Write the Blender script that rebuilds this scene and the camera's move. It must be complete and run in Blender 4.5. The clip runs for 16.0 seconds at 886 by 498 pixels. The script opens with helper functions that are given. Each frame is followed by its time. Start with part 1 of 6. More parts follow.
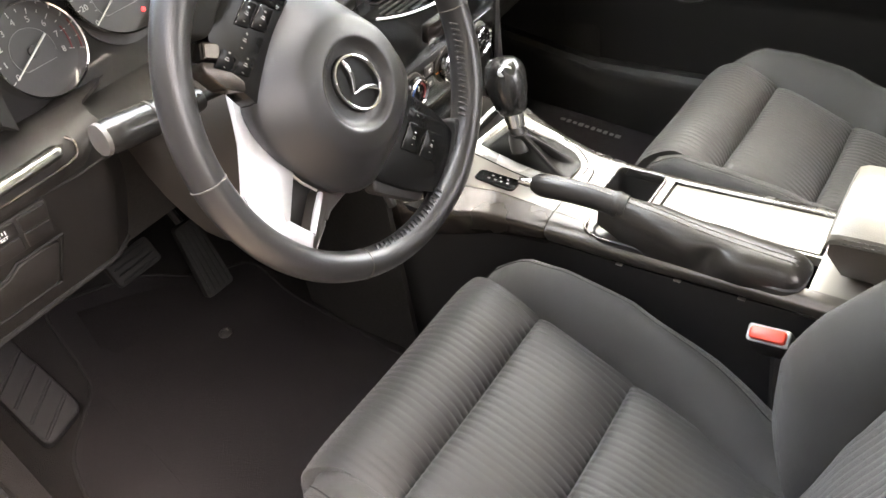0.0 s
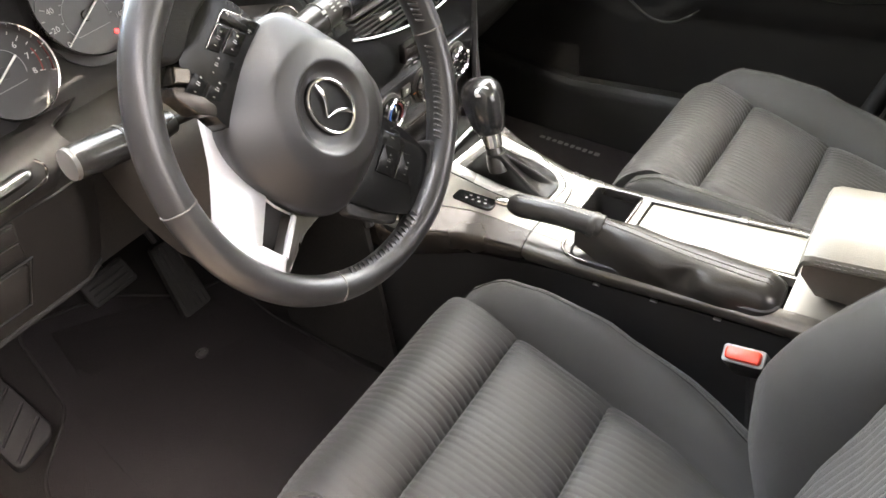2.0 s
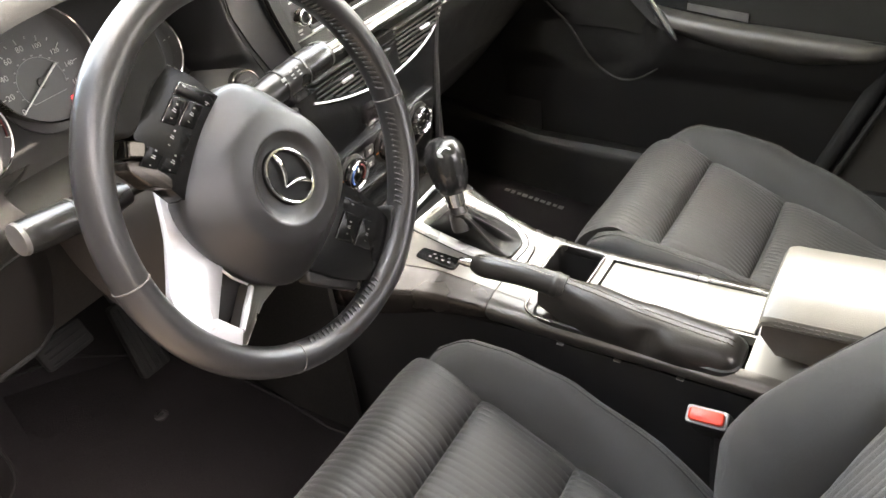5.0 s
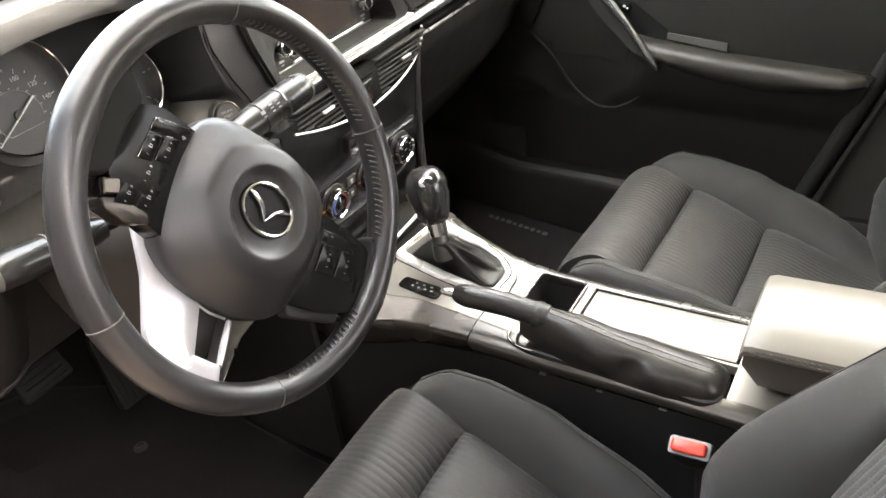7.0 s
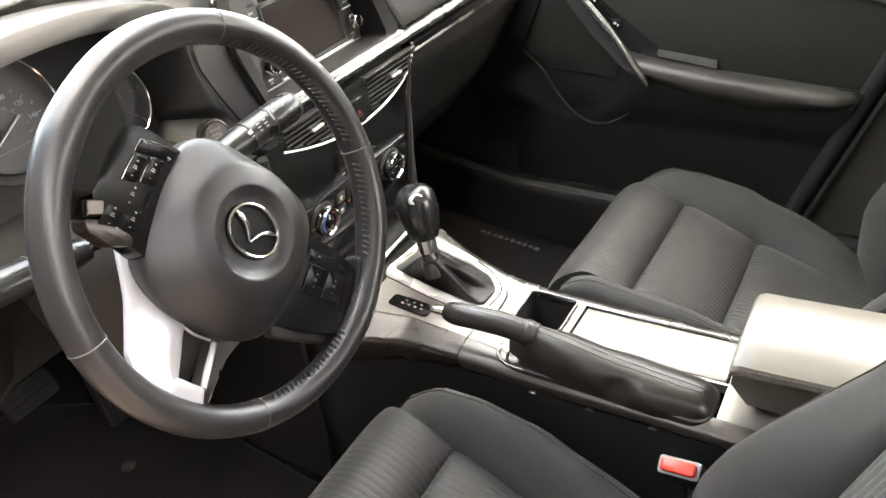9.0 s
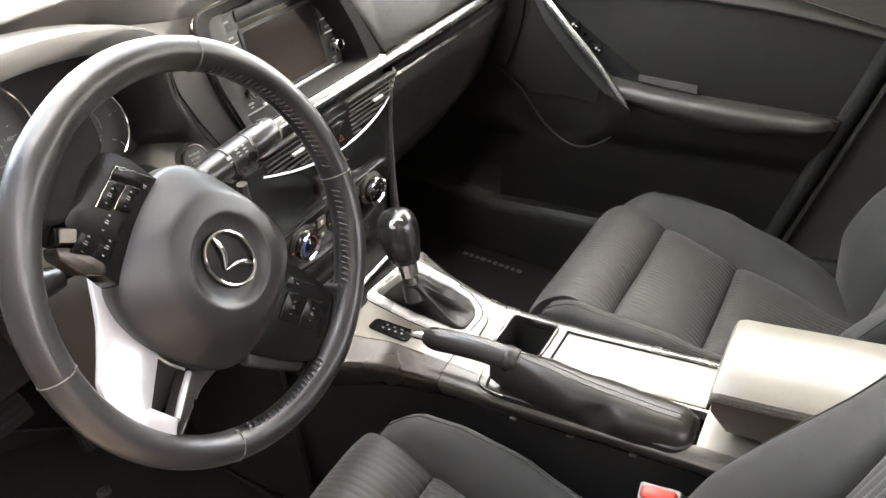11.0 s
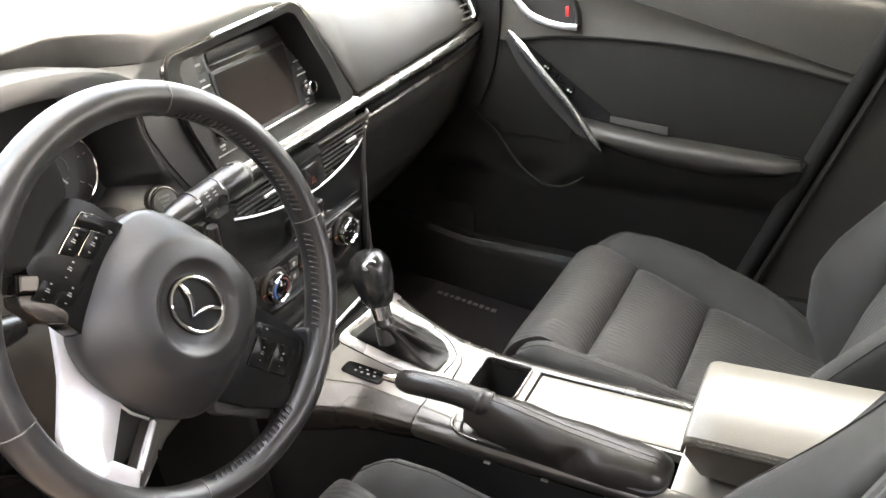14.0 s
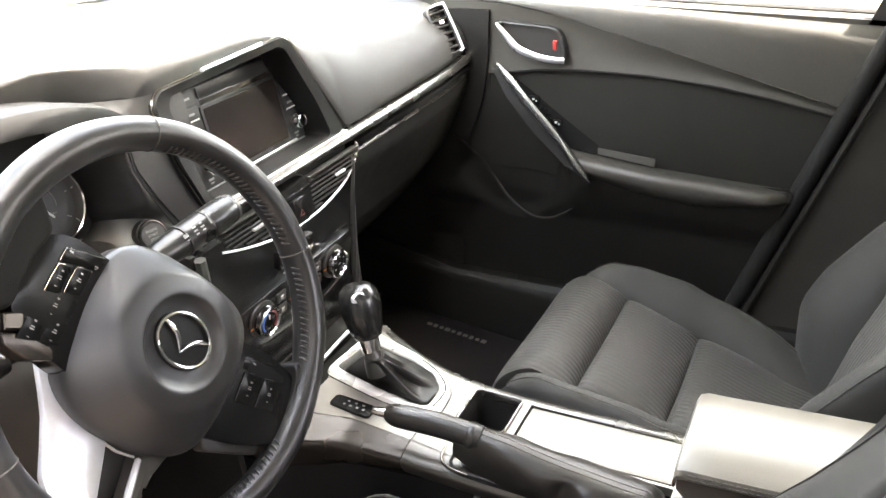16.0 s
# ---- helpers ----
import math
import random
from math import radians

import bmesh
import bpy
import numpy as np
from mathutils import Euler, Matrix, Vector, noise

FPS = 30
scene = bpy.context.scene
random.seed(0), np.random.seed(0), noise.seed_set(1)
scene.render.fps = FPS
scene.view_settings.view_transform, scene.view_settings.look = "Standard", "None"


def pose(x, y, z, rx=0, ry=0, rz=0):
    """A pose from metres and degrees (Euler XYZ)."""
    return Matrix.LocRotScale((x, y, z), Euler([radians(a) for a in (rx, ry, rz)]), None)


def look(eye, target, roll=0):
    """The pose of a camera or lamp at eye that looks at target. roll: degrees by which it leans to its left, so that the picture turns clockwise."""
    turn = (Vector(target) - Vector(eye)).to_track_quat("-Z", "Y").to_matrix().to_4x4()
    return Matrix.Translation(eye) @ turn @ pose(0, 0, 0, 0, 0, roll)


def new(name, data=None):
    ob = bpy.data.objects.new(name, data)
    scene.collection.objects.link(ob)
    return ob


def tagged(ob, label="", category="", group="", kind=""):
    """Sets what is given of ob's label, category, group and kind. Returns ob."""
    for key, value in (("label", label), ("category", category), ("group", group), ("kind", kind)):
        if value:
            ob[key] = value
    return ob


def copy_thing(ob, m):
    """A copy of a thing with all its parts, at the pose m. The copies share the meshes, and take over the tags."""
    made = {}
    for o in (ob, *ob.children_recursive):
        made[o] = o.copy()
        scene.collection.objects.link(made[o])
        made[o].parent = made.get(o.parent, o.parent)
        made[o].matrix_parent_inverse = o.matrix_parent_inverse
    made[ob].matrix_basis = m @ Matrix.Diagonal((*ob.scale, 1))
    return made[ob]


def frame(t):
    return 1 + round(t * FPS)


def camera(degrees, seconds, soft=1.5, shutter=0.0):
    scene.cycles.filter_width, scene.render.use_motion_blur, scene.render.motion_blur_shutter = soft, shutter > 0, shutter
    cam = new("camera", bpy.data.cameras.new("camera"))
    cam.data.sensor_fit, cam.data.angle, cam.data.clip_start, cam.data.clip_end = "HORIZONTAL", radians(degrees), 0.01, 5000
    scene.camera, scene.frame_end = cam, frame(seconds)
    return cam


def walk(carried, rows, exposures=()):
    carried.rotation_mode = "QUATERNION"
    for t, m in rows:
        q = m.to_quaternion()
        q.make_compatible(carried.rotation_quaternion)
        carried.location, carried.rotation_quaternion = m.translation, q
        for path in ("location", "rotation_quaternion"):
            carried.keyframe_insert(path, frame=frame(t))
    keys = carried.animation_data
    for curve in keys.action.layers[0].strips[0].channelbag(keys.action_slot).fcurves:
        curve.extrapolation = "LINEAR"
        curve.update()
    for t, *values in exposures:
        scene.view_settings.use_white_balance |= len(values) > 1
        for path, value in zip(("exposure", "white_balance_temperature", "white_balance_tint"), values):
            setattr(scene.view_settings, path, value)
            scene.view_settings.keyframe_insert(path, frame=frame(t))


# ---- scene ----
cam = camera(58.90, 16.0)
STOPS, KELVIN = 4.66, 7200
# seconds, place in metres, turn in degrees
ROWS = [
    (0.0, -0.8621, -0.5002, 1.0443, 49.981, 7.551, -55.996),
    (0.5, -0.8591, -0.5010, 1.0451, 50.141, 7.422, -56.210),
    (1.0, -0.8562, -0.5029, 1.0464, 50.366, 7.240, -56.469),
    (1.5, -0.8526, -0.5039, 1.0475, 50.601, 7.063, -56.707),
    (2.0, -0.8498, -0.5048, 1.0491, 50.846, 6.915, -56.952),
    (2.5, -0.8467, -0.5049, 1.0508, 51.124, 6.853, -57.078),
    (3.0, -0.8435, -0.5045, 1.0532, 51.486, 6.684, -57.386),
    (3.5, -0.8396, -0.5039, 1.0561, 52.052, 6.380, -57.933),
    (4.0, -0.8355, -0.5042, 1.0599, 52.590, 6.185, -58.396),
    (4.5, -0.8320, -0.5038, 1.0621, 53.156, 6.022, -58.726),
    (5.0, -0.8285, -0.5046, 1.0653, 53.745, 5.914, -58.979),
    (7.5, -0.8140, -0.5089, 1.0733, 55.443, 5.541, -59.941),
    (8.0, -0.8112, -0.5098, 1.0746, 55.613, 5.529, -60.000),
    (8.5, -0.8090, -0.5112, 1.0758, 55.843, 5.464, -60.077),
    (9.0, -0.8063, -0.5118, 1.0773, 56.056, 5.353, -60.113),
    (11.5, -0.7946, -0.5146, 1.0840, 57.647, 4.370, -61.142),
    (12.0, -0.7933, -0.5150, 1.0847, 57.974, 4.154, -61.318),
    (12.5, -0.7907, -0.5144, 1.0854, 58.317, 4.033, -61.531),
    (13.0, -0.7892, -0.5147, 1.0860, 58.821, 3.938, -61.865),
    (13.5, -0.7879, -0.5141, 1.0875, 59.308, 3.859, -62.216),
    (14.0, -0.7861, -0.5144, 1.0881, 59.766, 3.787, -62.448),
    (14.5, -0.7853, -0.5141, 1.0892, 60.198, 3.620, -62.657),
    (15.0, -0.7840, -0.5141, 1.0905, 60.832, 3.616, -62.864),
    (15.5, -0.7831, -0.5142, 1.0915, 61.410, 3.614, -63.055),
    (16.0, -0.7830, -0.5149, 1.0924, 61.831, 3.577, -63.155),
]
walk(cam, [(t, pose(x, y, z, rx, ry, rz)) for t, x, y, z, rx, ry, rz in ROWS], [(0.0, STOPS + 0.21, KELVIN, 10), (4.0, STOPS + 0.08, KELVIN, 10), (7.5, STOPS - 0.16, KELVIN, 10), (16.0, STOPS - 0.18, KELVIN - 250, 10)])
# ---- daylight ----
WALL_TOP = 3.6
SUN_UP, SUN_TURN = 58.0, 170.0
world = bpy.data.worlds.new("daylight")
scene.world = world
world.use_nodes = True
wn, wl = world.node_tree.nodes, world.node_tree.links
sky = wn.new("ShaderNodeTexSky")
sky.sky_type = "NISHITA"
sky.sun_disc = False
sky.sun_elevation = radians(SUN_UP)
sky.sun_rotation = radians(SUN_TURN)
sky.dust_density = 5.0
sky.air_density = 0.7
sky.ozone_density = 0.6
wn["Background"].inputs[1].default_value = 0.15
wl.new(sky.outputs[0], wn["Background"].inputs[0])
sun = new("sun", bpy.data.lights.new("sun", "SUN"))
sun.data.energy, sun.data.angle, sun.data.color = 4.0, radians(0.6), (1.0, 0.94, 0.86)
sd = Vector((math.sin(radians(SUN_TURN)) * math.cos(radians(SUN_UP)), math.cos(radians(SUN_TURN)) * math.cos(radians(SUN_UP)), math.sin(radians(SUN_UP))))
sun.matrix_world = look(sd * 20, (0, 0, 0))
# sky light in the opening of the passenger window
side_light = new("window_light", bpy.data.lights.new("window_light", "AREA"))
side_light.data.shape, side_light.data.size, side_light.data.size_y, side_light.data.energy, side_light.data.color = "RECTANGLE", 1.05, 0.28, 0.70, (1.0, 0.965, 0.87)
side_light.matrix_world = look((0.80, -0.15, 1.06), (0.0, -0.15, 0.55))


# sky light in the opening of the windscreen
front_light = new("windscreen_light", bpy.data.lights.new("windscreen_light", "AREA"))
front_light.data.shape, front_light.data.size, front_light.data.size_y, front_light.data.energy, front_light.data.color = "RECTANGLE", 1.2, 0.75, 1.28, (0.91, 0.965, 1.0)
front_light.matrix_world = look((0.0, 0.36, 1.075), (0.0, 0.17, 0.6125))

# ---- materials ----
def mat(name, color, rough=0.6, metal=0.0, vary=0.15, scale=60.0, grain=0.0, grain_scale=900.0, coat=0.0, spec=0.5, wear=0.12, emit=None):
    """A surface with stains (large), grain (small) and bump."""
    m = bpy.data.materials.new(name)
    m.use_nodes = True
    n, l = m.node_tree.nodes, m.node_tree.links
    b = n["Principled BSDF"]
    tc = n.new("ShaderNodeTexCoord")
    big, small = n.new("ShaderNodeTexNoise"), n.new("ShaderNodeTexNoise")
    for t, s, d in ((big, scale * 0.2, 3.0), (small, scale * 4.0, 2.0)):
        t.inputs["Scale"].default_value, t.inputs["Detail"].default_value = s, d
        l.new(tc.outputs["Object"], t.inputs["Vector"])
    mix = n.new("ShaderNodeMath")
    mix.operation = "ADD"
    l.new(big.outputs[0], mix.inputs[0]), l.new(small.outputs[0], mix.inputs[1])
    ramp = n.new("ShaderNodeMapRange")
    ramp.inputs["From Min"].default_value, ramp.inputs["From Max"].default_value = 0.6, 1.4
    ramp.inputs["To Min"].default_value, ramp.inputs["To Max"].default_value = 1 - vary, 1 + vary
    l.new(mix.outputs[0], ramp.inputs["Value"])
    sc = n.new("ShaderNodeVectorMath")
    sc.operation = "SCALE"
    sc.inputs[0].default_value = color[:3]
    l.new(ramp.outputs[0], sc.inputs["Scale"])
    l.new(sc.outputs[0], b.inputs["Base Color"])
    rr = n.new("ShaderNodeMapRange")
    rr.inputs["From Min"].default_value, rr.inputs["From Max"].default_value = 0.3, 0.7
    rr.inputs["To Min"].default_value, rr.inputs["To Max"].default_value = max(0.02, rough * (1 - wear)), min(1.0, rough * (1 + wear))
    l.new(big.outputs[0], rr.inputs["Value"])
    l.new(rr.outputs[0], b.inputs["Roughness"])
    b.inputs["Metallic"].default_value = metal
    b.inputs["Specular IOR Level"].default_value = spec
    if coat:
        b.inputs["Coat Weight"].default_value, b.inputs["Coat Roughness"].default_value = coat, 0.06
    if grain:
        g = n.new("ShaderNodeTexVoronoi")
        g.inputs["Scale"].default_value = grain_scale
        l.new(tc.outputs["Object"], g.inputs["Vector"])
        bp = n.new("ShaderNodeBump")
        bp.inputs["Strength"].default_value, bp.inputs["Distance"].default_value = grain, 0.0008
        l.new(g.outputs["Distance"], bp.inputs["Height"])
        l.new(bp.outputs[0], b.inputs["Normal"])
    if emit:
        b.inputs["Emission Color"].default_value = (*emit[:3], 1)
        b.inputs["Emission Strength"].default_value = emit[3]
    return m


PITCH = 0.0106


def ribbed(name, color, axis):
    """Seat cloth: dotted stitch rows in the valleys between the ribs; axis: the way along which the rows run."""
    m = mat(name, color, rough=0.56, vary=0.14, scale=40, spec=0.46)
    n, l = m.node_tree.nodes, m.node_tree.links
    b = n["Principled BSDF"]
    tc = n["Texture Coordinate"]
    sep = n.new("ShaderNodeSeparateXYZ")
    l.new(tc.outputs["Object"], sep.inputs[0])

    def math_node(op, a, v, w=None):
        q = n.new("ShaderNodeMath")
        q.operation = op
        l.new(a, q.inputs[0])
        if v is not None:
            if isinstance(v, float):
                q.inputs[1].default_value = v
            else:
                l.new(v, q.inputs[1])
        if w is not None:
            q.inputs[2].default_value = w
        return q.outputs[0]

    across = math_node("PINGPONG", sep.outputs[0], PITCH / 2)
    row = math_node("LESS_THAN", across, 0.0011)
    along = math_node("FRACT", math_node("MULTIPLY", sep.outputs[axis], 1 / 0.0052), None)
    dash = math_node("LESS_THAN", along, 0.55)
    dot = math_node("MULTIPLY", row, dash)
    mx = n.new("ShaderNodeMix")
    mx.data_type = "RGBA"
    l.new(dot, mx.inputs["Factor"])
    src = b.inputs["Base Color"].links[0].from_socket
    l.new(src, mx.inputs[6])
    mx.inputs[7].default_value = (0.006, 0.006, 0.006, 1)
    l.new(mx.outputs[2], b.inputs["Base Color"])
    weave = n.new("ShaderNodeTexNoise")
    weave.inputs["Scale"].default_value = 1800
    l.new(tc.outputs["Object"], weave.inputs["Vector"])
    hsum = math_node("ADD", math_node("MULTIPLY", dot, -0.6), weave.outputs[0])
    bp = n.new("ShaderNodeBump")
    bp.inputs["Strength"].default_value, bp.inputs["Distance"].default_value = 0.5, 0.0006
    l.new(hsum, bp.inputs["Height"])
    l.new(bp.outputs[0], b.inputs["Normal"])
    b.inputs["Sheen Weight"].default_value = 0.12
    b.inputs["Sheen Roughness"].default_value = 0.5
    return m


M_SOFT = mat("soft_black_plastic", (0.032, 0.0317, 0.0320), 0.50, grain=0.35, grain_scale=1200)
M_DASHTOP = mat("dark_soft_dash_skin", (0.012, 0.0119, 0.0119), 0.54, spec=0.24, grain=0.35, grain_scale=1200, vary=0.05, wear=0.04)
M_HARD = mat("hard_black_plastic", (0.014, 0.0135, 0.0135), 0.5, grain=0.25, grain_scale=1500)
M_KNEE = mat("dark_grey_plastic", (0.0092, 0.0084, 0.0082), 0.55, spec=0.25, grain=0.2, grain_scale=1400)
M_DOOR = mat("charcoal_door_plastic", (0.0086, 0.0081, 0.0071), 0.65, spec=0.25, grain=0.3, grain_scale=1300)
M_LEATHER = mat("black_leather", (0.017, 0.016, 0.0148), 0.30, grain=0.10, grain_scale=700, wear=0.25)
M_RIM = mat("worn_black_rim_leather", (0.0175, 0.0170, 0.0175), 0.31, grain=0.10, grain_scale=900, vary=0.08, wear=0.05)
M_SEAT = mat("black_emblem_seat", (0.004, 0.004, 0.004), 0.35, spec=0.2)
M_SLEEVE = mat("matt_black_leather", (0.009, 0.0088, 0.0088), 0.5, spec=0.2, grain=0.12, grain_scale=900)
# same vinyl: sky sheen painted into the pale top, shade into the side
M_ARMLIT = mat("armrest_vinyl_lit_top", (0.165, 0.154, 0.134), 0.30, grain=0.15, grain_scale=800, vary=0.02, wear=0.0)
M_ARMSHADE = mat("armrest_vinyl_shaded_side", (0.055, 0.046, 0.038), 0.34, grain=0.3, grain_scale=700, wear=0.1)
M_CLOTH = mat("black_knit_cloth", (0.0100, 0.0097, 0.0091), 0.60, grain=0.5, grain_scale=1600, spec=0.42)
M_CLOTH.node_tree.nodes["Principled BSDF"].inputs["Sheen Weight"].default_value = 0.12
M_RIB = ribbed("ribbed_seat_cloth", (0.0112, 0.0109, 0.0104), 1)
# same cloth as the cushion, paler to put the backrest's brighter light in
M_RIBBACK = ribbed("ribbed_backrest_cloth_lit", (0.040, 0.0393, 0.038), 2)
M_SILVER = mat("satin_silver_trim", (0.13, 0.125, 0.118), 0.24, metal=0.9, vary=0.10, wear=0.3)
M_LID = mat("console_lid_satin_silver", (0.185, 0.175, 0.157), 0.33, metal=0.5, vary=0.012, wear=0.0)
M_SPOKE = mat("bright_satin_metal", (0.80, 0.80, 0.82), 0.30, metal=0.9, vary=0.04, wear=0.1)
M_CHROME = mat("chrome", (0.75, 0.74, 0.72), 0.10, metal=1.0, vary=0.03)
M_SMOKE = mat("smoked_chrome", (0.22, 0.20, 0.18), 0.18, metal=1.0, vary=0.04)
M_LEG = mat("satin_silver_paint", (0.46, 0.46, 0.475), 0.33, metal=0.45, vary=0.04)
M_SURROUND = mat("bright_silver_surround", (0.62, 0.61, 0.59), 0.28, metal=0.4, vary=0.04)
M_ENDCHROME = mat("dark_smoked_chrome", (0.060, 0.054, 0.047), 0.28, metal=1.0, vary=0.04)
# satin silver darkened to stand in for shade and dark reflections
M_TRIM = mat("darkened_satin_silver", (0.105, 0.097, 0.087), 0.30, metal=0.8, vary=0.08)
M_HUB = mat("airbag_cover_plastic", (0.0165, 0.0161, 0.0166), 0.36, spec=0.54, vary=0.05, wear=0.03, grain=0.15, grain_scale=1400)
M_DOORTOP = mat("warm_charcoal_door_trim", (0.034, 0.032, 0.0275), 0.5, grain=0.3, grain_scale=1300)
M_DOORARM = mat("door_armrest_vinyl", (0.034, 0.032, 0.029), 0.36, grain=0.2, grain_scale=900)
M_SHELF = mat("grey_satin_shelf", (0.30, 0.30, 0.295), 0.34)
M_FRAME = mat("matt_black_display_frame", (0.0075, 0.0075, 0.0077), 0.62, spec=0.18, grain=0.2, grain_scale=1300)
M_BOOT = mat("dull_black_boot_leather", (0.0085, 0.0080, 0.0075), 0.40, spec=0.30, grain=0.12, grain_scale=700, wear=0.1)
# silver console moulding: the dark reflection on it is put into this colour
M_EDGE = mat("darkened_satin_moulding", (0.042, 0.036, 0.031), 0.27, metal=0.65, vary=0.08)
M_FAINT = mat("faint_woven_thread", (0.050, 0.049, 0.049), 0.8)
M_PULL = mat("grey_satin_chrome", (0.36, 0.36, 0.355), 0.24, metal=0.9, vary=0.08)
M_TAB = mat("dull_red_tab", (0.30, 0.025, 0.022), 0.4)
M_BRAKEBOOT = mat("brown_black_brake_leather", (0.0150, 0.0132, 0.0115), 0.36, spec=0.45, grain=0.10, grain_scale=700, wear=0.1)
M_CHEEK = mat("smooth_dark_dash_plastic", (0.021, 0.0209, 0.0213), 0.48, grain=0.25, grain_scale=1200)
M_HOOD = mat("matt_black_hood_skin", (0.0100, 0.0101, 0.0105), 0.62, spec=0.13, grain=0.35, grain_scale=1200)
M_UNIT = mat("grey_black_unit_plastic", (0.021, 0.021, 0.021), 0.42, spec=0.35)
M_PAD = mat("satin_black_pad", (0.0050, 0.0050, 0.0050), 0.22, vary=0.1, wear=0.03, spec=0.12)
M_KNOB = mat("polished_black_knob", (0.012, 0.012, 0.012), 0.24, vary=0.1, wear=0.3)
M_STALK = mat("satin_dark_grey_stalk", (0.0110, 0.0106, 0.0102), 0.27, vary=0.08)
M_CAP = mat("grey_stalk_cap", (0.05, 0.048, 0.045), 0.5)
M_SILL = mat("scuffed_black_sill", (0.009, 0.009, 0.009), 0.85, spec=0.2)
M_GLOSS = mat("gloss_black", (0.009, 0.009, 0.009), 0.16, spec=0.3, vary=0.1)
M_SCREEN = mat("dark_screen", (0.016, 0.013, 0.012), 0.16, vary=0.1)
M_MARK = mat("white_print", (0.62, 0.62, 0.60), 0.6, vary=0.05)
M_DIM = mat("grey_print", (0.22, 0.22, 0.22), 0.6, vary=0.05)
M_DIAL = mat("dial_print", (0.42, 0.42, 0.41), 0.6, vary=0.05)
M_KEYMARK = mat("pale_key_print", (0.17, 0.17, 0.167), 0.6, vary=0.05)
M_LOWDOOR = mat("black_lower_door_plastic", (0.008, 0.0076, 0.0072), 0.5, spec=0.2, grain=0.3, grain_scale=1300)
M_COLUMN = mat("dark_column_plastic", (0.024, 0.022, 0.0205), 0.5, grain=0.2, grain_scale=1400)
M_GAUGE = mat("gauge_face", (0.027, 0.027, 0.0285), 0.5, vary=0.1)
M_RED = mat("red_plastic", (0.56, 0.045, 0.022), 0.35, vary=0.08, coat=0.3)
M_REDMARK = mat("red_print", (0.13, 0.010, 0.010), 0.5)
M_REDLAMP = mat("lit_red_lamp", (0.6, 0.02, 0.02), 0.5, emit=(1.0, 0.03, 0.03, 0.2))
M_BLUEMARK = mat("blue_print", (0.03, 0.10, 0.35), 0.5)
M_ORANGE = mat("orange_print", (0.7, 0.2, 0.03), 0.5)
M_THREAD = mat("grey_thread", (0.085, 0.08, 0.073), 0.7)
M_BOOTTHREAD = mat("brown_grey_thread", (0.09, 0.08, 0.066), 0.7)
M_PALETHREAD = mat("pale_thread", (0.30, 0.28, 0.25), 0.7)
M_DARKTHREAD = mat("black_thread", (0.03, 0.03, 0.03), 0.6)
M_CARPET = mat("black_carpet", (0.0075, 0.0066, 0.0066), 0.95, vary=0.35, scale=150, grain=0.9, grain_scale=700, spec=0.1)
M_MAT = mat("floor_mat_pile", (0.0075, 0.0064, 0.0068), 0.95, vary=0.4, scale=90, grain=0.9, grain_scale=800, spec=0.1)
M_RUBBER = mat("black_rubber", (0.016, 0.015, 0.015), 0.6, vary=0.3, scale=80)
M_PEDAL = mat("worn_pedal_rubber", (0.009, 0.0085, 0.008), 0.75, spec=0.2, vary=0.35, scale=80)
M_REST = mat("dusty_foot_rest", (0.0085, 0.0078, 0.0084), 0.8, spec=0.2, vary=0.35, scale=70)
M_PAINT = mat("dark_car_paint", (0.05, 0.05, 0.055), 0.3, coat=1.0)
M_HEADLINER = mat("light_grey_headliner", (0.34, 0.34, 0.335), 0.95)
M_METALBIT = mat("bare_metal_clip", (0.55, 0.54, 0.52), 0.35, metal=0.9)
M_GRASS = mat("dry_grass_ground", (0.20, 0.205, 0.09), 0.95, vary=0.4, scale=6)
M_DIRT = mat("brown_gravel_drive", (0.042, 0.032, 0.025), 0.95, vary=0.3, scale=12)
M_WALL = mat("light_block_wall_dark", (0.055, 0.053, 0.052), 0.9, vary=0.3, scale=5)
M_GLOVE = mat("matt_black_glove_box", (0.0078, 0.0075, 0.0073), 0.7, spec=0.12, grain=0.3, grain_scale=1300)
M_DARKMAT = mat("black_footwell_lining", (0.016, 0.0152, 0.0145), 0.8, vary=0.3, spec=0.1)
M_BIND = mat("black_binding", (0.0085, 0.0078, 0.0078), 0.85, spec=0.15)


def glass(name, tint):
    m = bpy.data.materials.new(name)
    m.use_nodes = True
    b = m.node_tree.nodes["Principled BSDF"]
    b.inputs["Base Color"].default_value = (*tint, 1)
    b.inputs["Roughness"].default_value = 0.0
    b.inputs["IOR"].default_value = 1.45
    b.inputs["Transmission Weight"].default_value = 1.0
    return m


M_GLASS = glass("window_glass", (0.93, 0.96, 0.94))

# ---- building helpers ----
BASE = {}


def thing(name, base, label, category, group="", kind=""):
    e = new(name)
    e.empty_display_size = 0.05
    e.location = base
    BASE[e.name] = Vector(base)
    return tagged(e, label, category, group, kind)


def finish(bm, name, material, sharp=38):
    bmesh.ops.remove_doubles(bm, verts=bm.verts, dist=1e-6)
    bmesh.ops.recalc_face_normals(bm, faces=bm.faces)
    lim = radians(sharp)
    for f in bm.faces:
        f.smooth = True
    for e in bm.edges:
        if len(e.link_faces) == 2 and e.calc_face_angle(0) > lim:
            e.smooth = False
    me = bpy.data.meshes.new(name)
    bm.to_mesh(me)
    bm.free()
    me.materials.append(material)
    return me


